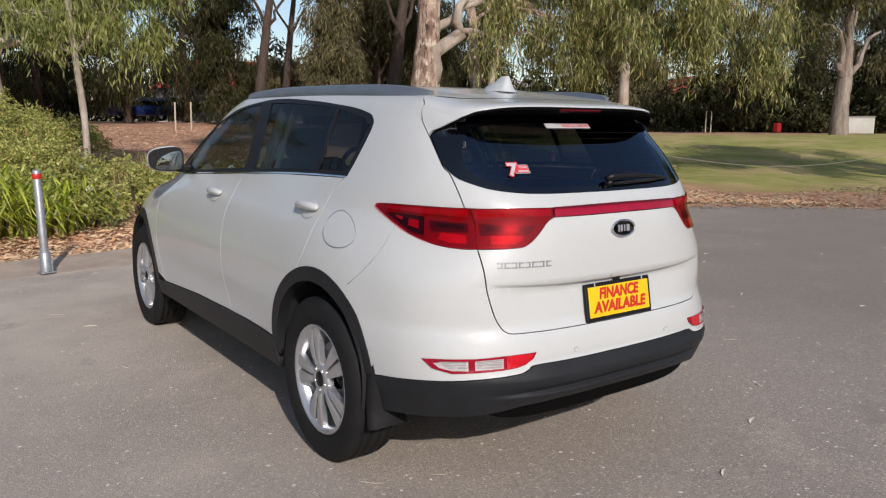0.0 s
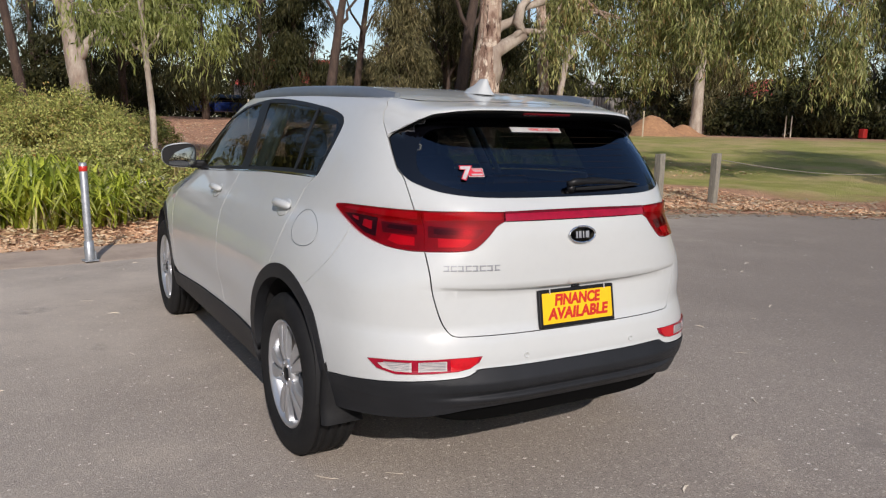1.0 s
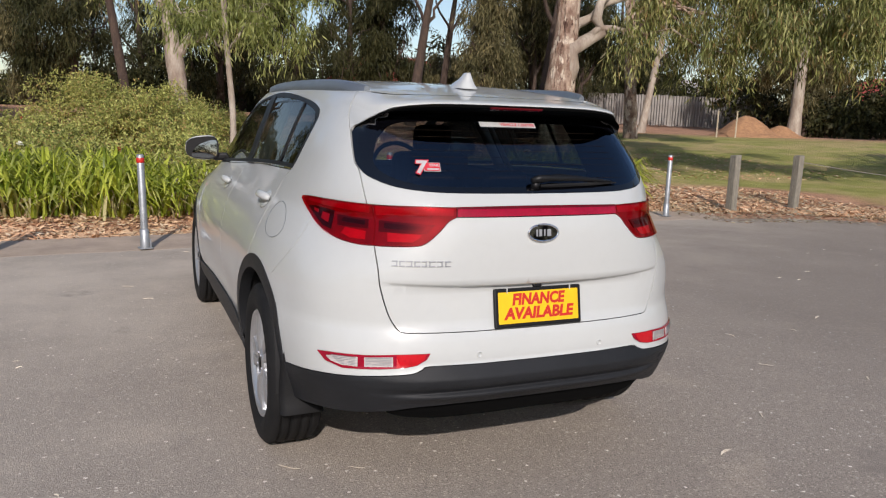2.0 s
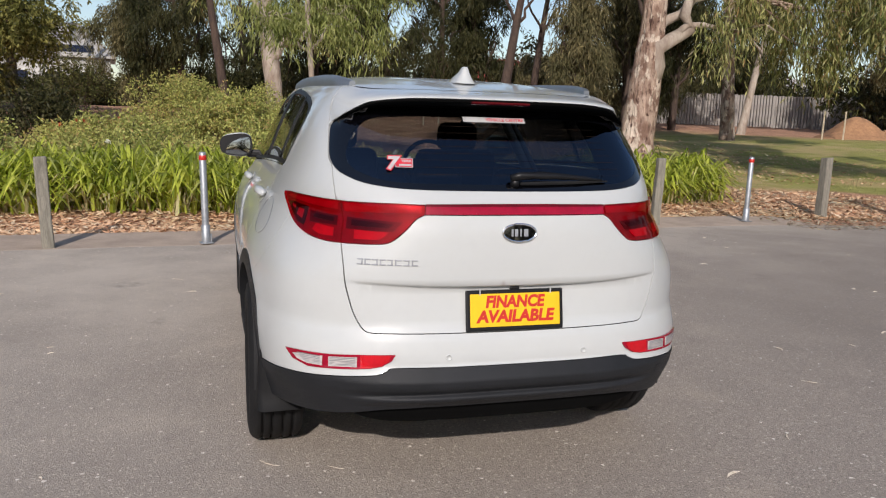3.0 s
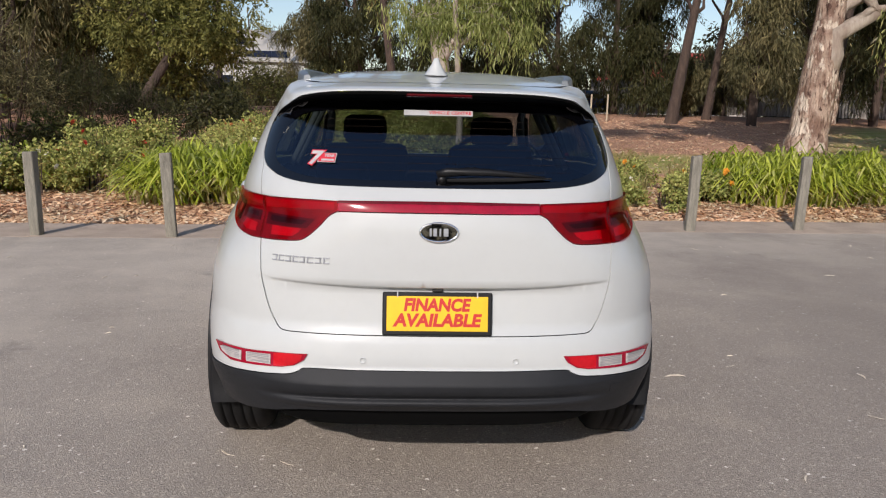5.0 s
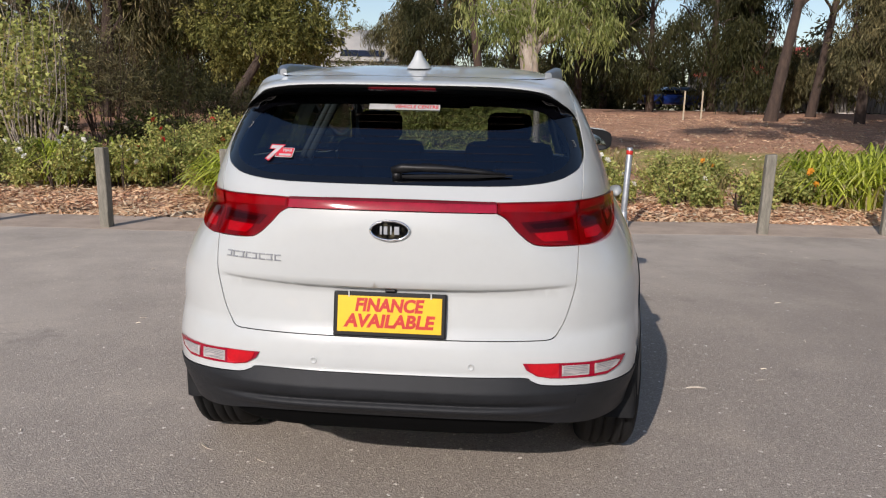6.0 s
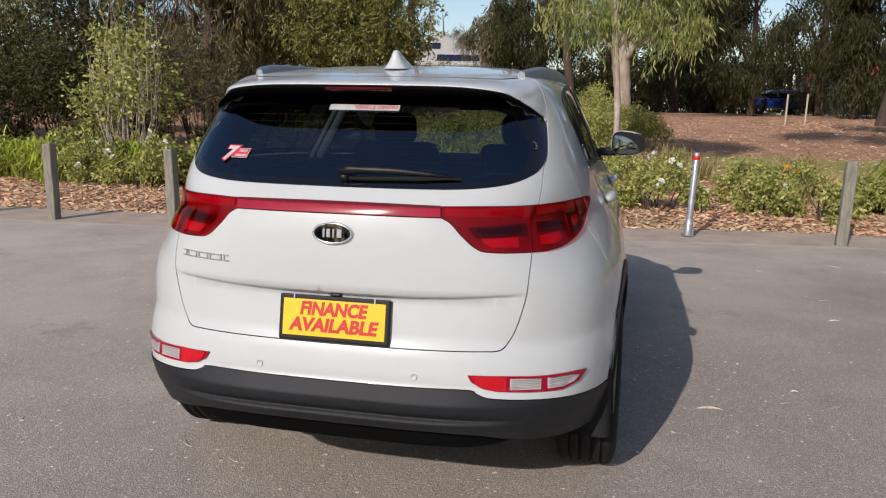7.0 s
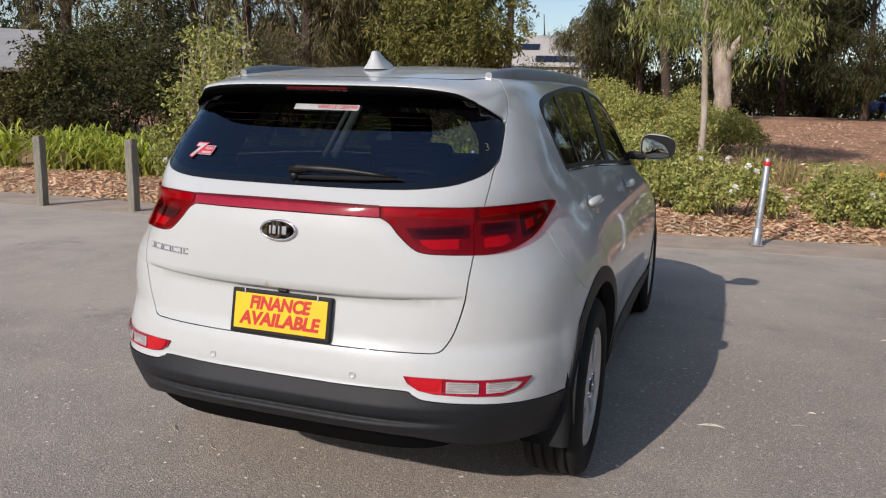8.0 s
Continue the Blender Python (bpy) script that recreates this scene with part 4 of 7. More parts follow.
# added valance under the bumper: shade-black, its low edge sets the ground shadow
vv, vf = [], []
for i in range(49):
    s_ = -0.25 + 0.50 * i / 48
    q = skin(s_, 0.40)
    low_z = 0.322 + 0.025 * (abs(s_) / 0.25) ** 8
    vv += [(q.x * 0.97, q.y + 0.035, 0.41), (q.x * 0.97, q.y + 0.042, low_z + 0.012), (q.x * 0.965, q.y + 0.055, low_z), (q.x * 0.94, q.y + 0.22, low_z + 0.01)]
    if i:
        vf += [(4 * i - 4 + k, 4 * i + k, 4 * i + k + 1, 4 * i - 3 + k) for k in range(3)]
VALANCE = surface("shade_black_valance", (0.003, 0.003, 0.003), spec=0.08, rough=0.9, scale=4, fine=40, fine_amt=0.3)
part("valance", mesh_of("valance", vv, vf, True), VALANCE, car, "lower valance under the bumper, black like the shade below it")
for x in (-0.25, 0.27):
    m = place(math.copysign(math.atan2(abs(x), 1.49) / (math.pi / 2), x), 0.583)
    ring = mesh_of("sensor", *lathe([(0.0115, -0.001), (0.0115, 0.002), (0.0095, 0.0026), (0.009, 0.0012), (0.0, 0.0012)], 16), True)
    ob = part("parking_sensor", ring, PAINT, car)
    ob.matrix_local = m @ pose(0, 0, 0, 0, -90, 0)

# sides
side = spline([(0.405, 1.043), (0.42, 1.060), (0.450, 1.101)], 3) + list(reversed(spline(LAMP_TOP[3:], 4))) + spline(SHUT_UP, 4)
side += [at_y(y, 1.545) for y in np.linspace(0.75, 2.3, 16).tolist()]
side += flank([(2.42, 1.500), (2.58, 1.440), (2.80, 1.365), (3.0, 1.275), (3.14, 1.19), (3.22, 1.11)])
side += flank(list(reversed(spline(WIN_TOP, 4)))) + flank(spline(DOOR_REAR, 4)) + flank(arch(ARCH_R, 0.405, 69, 115, 10)) + spline(SEAM[:], 3)
both("body_side", patch(side, gap=0.0012), PAINT)
rear_door = flank([(0.865, 1.190), (1.3, 1.179), (1.9, 1.154), (1.945, 1.152)]) + flank(spline(DOOR_MID, 5)) + flank([(1.6, 0.452), (1.37, 0.45)]) + flank(arch(ARCH_R, 0.405, 4, 68, 14)) + flank(list(reversed(spline(DOOR_REAR, 4))))
both("rear_door", patch(rear_door), PAINT)
front_door = flank([(1.945, 1.152), (2.4, 1.128), (2.9, 1.103), (3.11, 1.098)]) + flank(spline(DOOR_FRONT, 5)) + flank([(2.4, 0.437), (1.84, 0.449)]) + flank(list(reversed(spline(DOOR_MID, 5))))
both("front_door", patch(front_door), PAINT)
WING = [(3.14, 1.095), (3.35, 1.055), (3.6, 1.005), (3.85, 0.945), (4.0, 0.895)]
wing = flank(WING) + flank([(4.03, 0.80), (4.02, 0.66), (4.0, 0.55)]) + flank(arch(ARCH_F, 0.405, 10, 176, 24)) + flank(list(reversed(spline(DOOR_FRONT, 5))))
both("front_wing", patch(wing), PAINT)
bonnet_half = flank(WING) + [(2.75, 0.885), (3.0, 0.88)]
bonnet = flank([(3.24, 1.098)]) + bonnet_half + [(6 - s, v) for s, v in reversed(bonnet_half)] + [(6 - s, v) for s, v in flank([(3.24, 1.098)])]
part("bonnet", patch(bonnet, step=0.05), PAINT, car)
front_half = flank([(4.03, 0.86), (4.02, 0.66), (4.0, 0.55)]) + flank(arch(ARCH_F, 0.405, 10, -12, 4))
front = [(3.0, 0.865)] + [(2.75, 0.868)] + front_half + [at_y(4.05, 0.30), (2.75, 0.28), (3.0, 0.28)]
front = front + [(6 - s, v) for s, v in reversed(front)]
part("front_bumper", patch(front, step=0.05), PAINT, car)
grille = [(2.78, 0.62), (2.75, 0.74), (3.0, 0.76), (3.25, 0.74), (3.22, 0.62)]
part("grille", patch(grille, off=0.006, depth=0.01), BLACK, car)
low_grille = [(2.6, 0.33), (2.6, 0.46), (3.4, 0.46), (3.4, 0.33)]
part("lower_grille", patch(low_grille, off=0.006, depth=0.01), PLASTIC, car)
head = flank([(3.95, 0.84), (4.0, 0.885)]) + [(2.68, 0.868), (2.70, 0.80)] + flank([(4.05, 0.80)])
both("headlamp", patch(head, off=0.006, depth=0.01), CLEAR_LENS, "clear headlamp")
# roof
ns, nv = 120, 18
rv, rn, rf = [], [], []
for j in range(nv):
    v = 1.5465 + (1.895 - 1.5465) * j / (nv - 1)
    for i in range(ns):
        s = -3 + 6 * i / ns
        rv.append(skin(s, v))
        rn.append(skin_normal(s, v))
for j in range(nv - 1):
    for i in range(ns):
        k = (i + 1) % ns
        rf.append((j * ns + i, j * ns + k, (j + 1) * ns + k, (j + 1) * ns + i))
rf.append(tuple((nv - 1) * ns + i for i in range(ns)))
roof_mesh = mesh_of("roof", rv, rf, True)
roof_mesh.normals_split_custom_set_from_vertices([tuple(n) if n.z > 0 else (0, 0, 1) for n in rn])
part("roof", roof_mesh, PAINT, car)
# windscreen and its header
screen_half = flank([(3.22, 1.108), (3.14, 1.19), (3.0, 1.275), (2.8, 1.365), (2.58, 1.44), (2.42, 1.50)]) + [(2.75, 1.50), (3.0, 1.50)]
screen = [(3.0, 1.10)] + screen_half
screen = screen + [(6 - s, v) for s, v in reversed(screen_half)]
part("windscreen", patch(screen, step=0.05, depth=0.0), FRONT_GLASS, car, "clear windscreen")
head_half = [at_y(2.30, 1.545), at_y(2.42, 1.50), (2.75, 1.502), (3.0, 1.502)]
header = head_half + [(6 - s, v) for s, v in reversed(head_half)]
header += [(6 - s, 1.5455) for s in np.linspace(at_y(2.30, 1.545)[0], 3.0, 6).tolist()] + [(s, 1.5455) for s in np.linspace(3.0, at_y(2.30, 1.545)[0], 6).tolist()][1:]
part("roof_header", patch(header, step=0.05), PAINT, car)

# side windows: black surround, panes and pillars
def band(line_a, line_b):
    return line_a + list(reversed(line_b))


TOP_LINE = spline(WIN_TOP, 4)
both("window_trim", patch(band(flank(TOP_LINE[:45]), flank([(y + (0.028 if v < 1.43 else 0.012), v - (0.0 if v < 1.40 else 0.020)) for y, v in TOP_LINE[:45]])), off=0.001, depth=0.006, gap=0.0), BLACK, "black window surround")
both("window_trim", patch(band(flank(TOP_LINE[44:]), flank([(y - 0.03, v - 0.012) for y, v in TOP_LINE[44:]])), off=0.001, depth=0.006, gap=0.0), BLACK)
both("window_trim", patch(band(flank(spline(WIN_LOW, 4)), flank([(y, v + 0.016) for y, v in spline(WIN_LOW, 4)])), off=0.002, depth=0.006, gap=0.0), BLACK)
both("belt_moulding", patch(band(flank(spline(WIN_LOW, 4)), flank([(y, v - 0.006) for y, v in spline(WIN_LOW, 4)])), off=0.003, depth=0.006, gap=0.0), CHROME, "thin bright strip under the windows")
both("pillar", patch(flank([(1.83, 1.17), (1.97, 1.163), (2.07, 1.478), (1.94, 1.486)]), off=0.002, depth=0.006, gap=0.0), BLACK, "black door pillar")
both("window_divider", patch(flank([(1.115, 1.20), (1.145, 1.20), (1.175, 1.455), (1.145, 1.452)]), off=0.003, depth=0.006, gap=0.0), BLACK)
both("quarter_window", patch(flank([(0.875, 1.21), (0.848, 1.30), (0.833, 1.385), (0.86, 1.41), (0.92, 1.423), (1.05, 1.442), (1.16, 1.450), (1.13, 1.205)]), off=-0.002, depth=0.0, gap=0.0), SIDE_GLASS, "tinted quarter window")
both("side_window", patch(flank([(1.13, 1.205), (1.16, 1.450), (1.37, 1.462), (1.75, 1.475), (1.96, 1.476), (1.85, 1.176), (1.3, 1.200)]), off=-0.002, depth=0.0, gap=0.0), SIDE_GLASS, "tinted rear door window")
both("side_window", patch(flank([(1.95, 1.174), (2.05, 1.470), (2.25, 1.452), (2.44, 1.415), (2.66, 1.345), (2.86, 1.258), (3.0, 1.18), (3.07, 1.118), (2.9, 1.124)]), off=-0.002, depth=0.0, gap=0.0), SIDE_GLASS, "front door window")

# wheel-arch trims, sills, mud flaps
for c in (ARCH_R, ARCH_F):
    outer = arch(c, 0.412, -2, 186 if c is ARCH_R else 182, 40)
    inner = arch(c, 0.352, -8, 192, 40)
    both("arch_trim", patch(band(flank(outer), flank(inner)), off=0.004, depth=0.05, gap=0.0), PLASTIC, "dark grey wheel-arch trim")
sill = flank([(1.27, 0.445), (1.6, 0.452), (1.84, 0.449), (2.4, 0.437), (3.03, 0.405), (3.16, 0.40), (3.2, 0.30), (1.24, 0.30)])
both("sill_trim", patch(sill, off=0.008, depth=0.05), PLASTIC, "dark grey sill trim")
for sgn in (1, -1):
    for y in (0.440, 3.12):
        fv, ff = [], []
        for z, xo, xi, bow in ((0.60, 0.872, 0.845, 0.04), (0.53, 0.880, 0.815, 0.045), (0.44, 0.886, 0.78, 0.045), (0.35, 0.890, 0.745, 0.040), (0.255, 0.888, 0.72, 0.025)):
            y1 = y + 0.06 * (0.45 - z)
            for x, dy in ((xo, bow), (xo - 0.006, bow * 0.35), (xo - 0.022, 0.0), (xi, 0.004)):
                fv.append((sgn * x, y1 + dy, z))
        o = len(fv)
        fv += [(x - sgn * 0.006, yy + 0.012, z) for x, yy, z in fv]
        for j in range(4):
            for i in range(3):
                q = 4 * j + i
                ff += [(q, q + 1, q + 5, q + 4), (o + q + 4, o + q + 5, o + q + 1, o + q)]
            ff += [(4 * j, 4 * j + 4, o + 4 * j + 4, o + 4 * j), (4 * j + 3, o + 4 * j + 3, o + 4 * j + 7, 4 * j + 7)]
        ff += [(16 + i, o + 16 + i, o + 17 + i, 17 + i) for i in range(3)]
        part("mud_flap", mesh_of("mud_flap", fv, ff, True), RUBBER, car, "black mud flap")

# fuel flap
fc = at_y(0.775, 0.995)
flap_line = [(fc[0] + 0.052 * math.cos(a) * (1 - 0.15 * math.sin(a)), fc[1] + 0.070 * math.sin(a)) for a in np.linspace(0, 2 * math.pi, 28).tolist()[:-1]]
fl = [(-s, v) for s, v in flap_line]
part("fuel_flap", patch(fl, off=0.0018, depth=0.004, step=0.03), PAINT, car)
seam_line = [skin(s, v) + skin_normal(s, v) * 0.0022 for s, v in fl]
part("fuel_flap_seam", mesh_of("seam", *tube(seam_line + seam_line[:1], [0.0010] * (len(seam_line) + 1), 4, False)), RAIL, car)

# handles
for sgn in (1, -1):
    for y, v in ((1.07, 1.055), (2.20, 1.035)):
        sv = at_y(y, v)
        m = place(sgn * sv[0], v, 0.012)
        bm = bmesh.new()
        bmesh.ops.create_uvsphere(bm, u_segments=20, v_segments=10, radius=1.0)
        for v_ in bm.verts:
            x_, y_, z_ = v_.co
            sx_ = math.copysign(abs(x_) ** 0.6, x_)
            v_.co = Vector((0.100 * sx_, 0.019 * math.copysign(abs(y_) ** 0.7, y_), 0.026 * z_ * (1 - 0.35 * sx_ * sx_) - 0.008 * sx_ * sx_))
        for f in bm.faces:
            f.smooth = True
        h = part("door_handle", bm, PAINT, car, "white door handle")
        h.matrix_local = m @ pose(0, 0, 0.012)
        bm = bmesh.new()
        bmesh.ops.create_uvsphere(bm, u_segments=20, v_segments=8, radius=1.0)
        bmesh.ops.scale(bm, vec=(0.068, 0.044, 0.004), verts=bm.verts)
        for f in bm.faces:
            f.smooth = True
        cup = part("handle_recess", bm, PAINT, h)
        cup.matrix_local = pose(0.01, -0.008, -0.021)

# mirrors
MIRROR = surface("mirror_glass", (0.26, 0.29, 0.31), rough=0.05, metal=1.0, fine_amt=0.02)
for sgn in (1, -1):
    bm = bmesh.new()
    bmesh.ops.create_uvsphere(bm, u_segments=28, v_segments=18, radius=1.0)
    for v in bm.verts:
        x, y, z = v.co
        sx, sz = math.copysign(abs(x) ** 0.72, x), math.copysign(abs(z) ** 0.72, z)
        k = 0.5 + 0.5 * sx * sgn
        v.co = Vector((sx * 0.106, max(y, -0.30) * 0.085, sz * (0.088 - 0.020 * k) - 0.004 * k))
    for f in bm.faces:
        f.smooth = True
    mh = part("door_mirror", bm, PAINT, car, "white door mirror with a dark rim")
    mh.matrix_local = pose(0.945 if sgn > 0 else -0.922, 2.883, 1.222 if sgn > 0 else 1.198, 0, 0, sgn * 4)
    outline = []
    for i in range(32):
        t = 2 * math.pi * i / 32
        cx_, cz_ = math.copysign(abs(math.cos(t)) ** 0.62, math.cos(t)), math.copysign(abs(math.sin(t)) ** 0.62, math.sin(t))
        k = 0.5 + 0.5 * cx_ * sgn
        outline.append((cx_, cz_ * (1 - 0.24 * k), k))
    def plate_ring(scale, y0, y1):
        vs = [(a * 0.106 * scale, y0, b * 0.084 * scale - 0.004 * k) for a, b, k in outline] + [(a * 0.106 * scale, y1, b * 0.084 * scale - 0.004 * k) for a, b, k in outline]
        fs = [tuple(range(32)), tuple(range(63, 31, -1))] + [(i, 32 + i, 32 + (i + 1) % 32, (i + 1) % 32) for i in range(32)]
        return mesh_of("plate", vs, fs)
    part("mirror_rim", plate_ring(0.97, -0.043, -0.004), BLACK, mh)
    gv, gf = [(0.0, -0.0455, -0.002)], []
    for j in range(1, 6):
        q = j / 5 * 0.88
        gv += [(c * 0.106 * q, -0.0455 + 0.003 * (j / 5) ** 2 + sgn * 0.04 * c * 0.106 * q + 0.06 * h * 0.084 * q, h * 0.084 * q - 0.004 * k) for c, h, k in outline]
    gf += [(0, 1 + i, 1 + (i + 1) % 32) for i in range(32)]
    for j in range(4):
        gf += [(1 + 32 * j + i, 33 + 32 * j + i, 33 + 32 * j + (i + 1) % 32, 1 + 32 * j + (i + 1) % 32) for i in range(32)]
    mg = part("mirror_glass", mesh_of("mirror_glass", gv, gf, True), MIRROR, mh, "slightly domed mirror glass")
    part("mirror_foot", box((-sgn * 0.125, 0.02, -0.060), (0.12, 0.07, 0.05), 0.015), BLACK, mh)

# roof rails and fin
for sgn in (1, -1):
    vs, fs = [], []
    for k in range(41):
        u = k / 40
        y = 0.60 + 2.02 * u
        sv = at_y(y, 1.550)
        p = skin(sv[0], sv[1])
        rise = 0.040 * (0.50 + 0.50 * (1 - (1 - min(1, u / 0.14)) ** 2) ** 0.8) * (1 - (1 - min(1, (1 - u) / 0.40)) ** 2) ** 0.8 - 0.002
        w = 0.021 * min(1.0, 0.60 + u / 0.05, 0.3 + (1 - u) / 0.14)
        xc, zb = p.x - 0.004, p.z
        ring = ((-w * 1.15, -0.016), (-w, rise * 0.72), (-w * 0.72, rise * 0.93), (-w * 0.2, rise), (w * 0.5, rise * 0.93), (w * 0.9, rise * 0.7), (w * 1.1, -0.016))
        vs += [(sgn * (xc + a), y, zb + c) for a, c in ring]
        if k:
            o = 7 * k
            fs += [(o - 7 + i, o + i, o + i + 1, o - 6 + i) for i in range(6)]
    vs += vs[:7] + vs[280:287]
    fs += [tuple(range(287, 294)), tuple(range(300, 293, -1))]
    if sgn < 0:
        fs = [tuple(reversed(f)) for f in fs]
    part("roof_rail", mesh_of("rail", vs, fs, True), RAIL, car, "satin grey roof rail")
fin_v, fin_f = [], []
for k, (z, y0, y1, w) in enumerate(((0.0, 0.70, 0.90, 0.050), (0.02, 0.713, 0.872, 0.035), (0.045, 0.720, 0.822, 0.021), (0.066, 0.725, 0.785, 0.012), (0.071, 0.729, 0.775, 0.009))):
    for i in range(12):
        t = 2 * math.pi * i / 12
        sn_, cs_ = math.copysign(abs(math.sin(t)) ** (0.55 if math.cos(t) > 0 else 1.0), math.sin(t)), math.copysign(abs(math.cos(t)) ** (0.55 if math.cos(t) > 0 else 1.0), math.cos(t))
        fin_v.append((w * sn_, (y0 + y1) / 2 - (y1 - y0) / 2 * cs_, 1.560 + z + (0.012 * (1 - math.cos(t)) / 2 if k < 2 else 0)))
    if k:
        fin_f += [((k - 1) * 12 + i, (k - 1) * 12 + (i + 1) % 12, k * 12 + (i + 1) % 12, k * 12 + i) for i in range(12)]
fin_f.append(tuple(48 + i for i in range(12)))
part("roof_fin", mesh_of("fin", fin_v, fin_f, True), PAINT, car, "white shark-fin aerial")

# wiper
arm = [skin(s, v) + skin_normal(s, v) * o for s, v, o in ((-0.004, 1.192, 0.020), (0.012, 1.196, 0.026), (0.05, 1.200, 0.026), (0.09, 1.199, 0.022), (0.13, 1.197, 0.016), (0.165, 1.194, 0.010))]
wiper = part("rear_wiper", mesh_of("wiper", *tube(arm, [0.013, 0.0165, 0.0150, 0.012, 0.008, 0.004], 10), True), BLACK, car, "black rear wiper lying along the glass")
blade = [skin(s, v) + skin_normal(s, v) * 0.008 for s, v in ((0.012, 1.182), (0.05, 1.184), (0.12, 1.188), (0.175, 1.192))]
part("wiper_blade", mesh_of("blade", *tube(blade, [0.006, 0.008, 0.007, 0.003], 6)), RUBBER, wiper)
part("wiper_cap", mesh_of("cap", *tube([skin(0.004, 1.180) + Vector((0, 0.01, 0)), skin(0.004, 1.190) + skin_normal(0.004, 1.190) * 0.018], [0.018, 0.014], 14), True), BLACK, wiper)

# release button in the step above the plate
rb_ = part("release_button", box((0, 0, 0), (0.036, 0.014, 0.012), 0.004), BLACK, tailgate, "black tailgate release")
rb_.matrix_local = place(0.0, 0.822, 0.004)

# number plate with its frame
plate = part("number_plate", box((0, 0, 0), (0.372, 0.014, 0.147), 0.005), BLACK, car, "yellow dealer plate in a black frame")
plate.matrix_local = pose(0, 0.036, 0.741, -10.0, 0, 0)
part("plate_face", box((0, -0.0075, 0.001), (0.343, 0.004, 0.118), 0.0012), PLATE_YELLOW, plate)
for word, z, size, wide in (("FINANCE", 0.0315, 0.062, 0.228), ("AVAILABLE", -0.0205, 0.062, 0.302)):
    me = text_mesh(word, size, bold=0.0027, depth=0.0006, shear=0.16)
    lo, hi = min(v.co.x for v in me.vertices), max(v.co.x for v in me.vertices)
    lz, hz = min(v.co.y for v in me.vertices), max(v.co.y for v in me.vertices)
    for v in me.vertices:
        v.co.x = (v.co.x - (lo + hi) / 2) * wide / (hi - lo)
        v.co.y = (v.co.y - (lz + hz) / 2) * 0.0455 / (hz - lz)
    ob = part("lettering", me, LETTER_RED, plate)
    ob.matrix_local = pose(0, -0.0102, z, 90, 0, 0)
for x in (-0.135, 0.135):
    part("plate_clip", box((x, -0.0105, 0.066), (0.004, 0.003, 0.020)), STICKER_WHITE, plate)

# badge and model name, as plain shapes
m = place(0.0, 1.022, 0.002)
ring = [(0.0625 * math.cos(t), 0.031 * math.sin(t), 0.003) for t in np.linspace(0, 2 * math.pi, 41).tolist()]
bd = part("badge", mesh_of("badge_ring", *tube(ring, [0.0042] * 41, 8, False), True), CHROME, car, "dark oval badge with a chrome rim")
bd.matrix_local = m
part("badge_face", mesh_of("badge_face", [(0.060 * math.cos(t), 0.029 * math.sin(t), 0.003) for t in np.linspace(0, 2 * math.pi, 40, endpoint=False).tolist()], [tuple(range(40))]), BORDER, bd)
SATIN = surface("satin_silver", (0.36, 0.37, 0.39), (0.30, 0.31, 0.33), rough=0.35, metal=0.3, scale=20, fine=90, fine_amt=0.1)
for x, w in ((-0.028, 0.007), (-0.013, 0.012), (0.004, 0.006), (0.023, 0.016)):
    ob = part("badge_bar", box((0, 0, 0), (w, 0.026, 0.003), 0.001), SATIN, bd)
    ob.matrix_local = pose(x, 0, 0.005)
widths = (0.022, 0.022, 0.023, 0.022, 0.020, 0.024, 0.023, 0.022)
cx = -0.565
for i, w in enumerate(widths):
    x = cx + w / 2
    cx += w + 0.0055
    sv = math.atan2(abs(x), 1.40) / (math.pi / 2)
    name_bar = bmesh.new()
    add_box(name_bar, (0, 0.0085, 0), (w, 0.0045, 0.003), 0.001)
    add_box(name_bar, (0, -0.0085, 0), (w, 0.0045, 0.003), 0.001)
    add_box(name_bar, ((-0.35 if i % 2 else 0.30) * w, 0, 0), (0.005, 0.021, 0.003), 0.001)
    ob = part("name_bar", name_bar, SATIN, car)
    ob.matrix_local = place(-sv, 0.918, 0.0015)

# stickers on the rear window
banner = part("window_sticker", box((0, 0, 0), (0.25, 0.027, 0.0012)), STICKER_WHITE, car, "white banner sticker with red words")
banner.matrix_local = place(0.0, 1.408, 0.004)
me = text_mesh("VEHICLE CENTRE", 0.022, bold=0.0004, depth=0.0004)
lo, hi = min(v.co.x for v in me.vertices), max(v.co.x for v in me.vertices)
for v in me.vertices:
    v.co.x = (v.co.x - lo) / (hi - lo) * 0.155 - 0.035
ob = part("lettering", me, STICKER_RED, banner)
ob.matrix_local = pose(0, 0, 0.0012)
badge7 = part("window_sticker", box((0.032, 0.006, 0), (0.066, 0.042, 0.0012), 0.0005), STICKER_RED, car, "red and white number seven sticker")
sv = math.atan2(0.405, 1.28) / (math.pi / 2)
badge7.matrix_local = place(-sv, 1.246, 0.004) @ Matrix.Scale(0.88, 4)
me = text_mesh("7", 0.095, bold=0.007, depth=0.0004, shear=0.12)
ob = part("number_outline", me, STICKER_RED, badge7)
ob.matrix_local = pose(-0.018, 0.0, 0.001)
me = text_mesh("7", 0.090, bold=0.0035, depth=0.0008, shear=0.12)
ob = part("number", me, STICKER_WHITE, badge7)
ob.matrix_local = pose(-0.018, 0.0, 0.0015)
me = text_mesh("YEAR", 0.017, bold=0.0006, depth=0.0004)
ob = part("lettering", me, STICKER_WHITE, badge7)
ob.matrix_local = pose(0.040, 0.014, 0.0012)
part("sticker_bar", box((0.036, -0.006, 0.0008), (0.05, 0.009, 0.0008)), STICKER_WHITE, badge7)
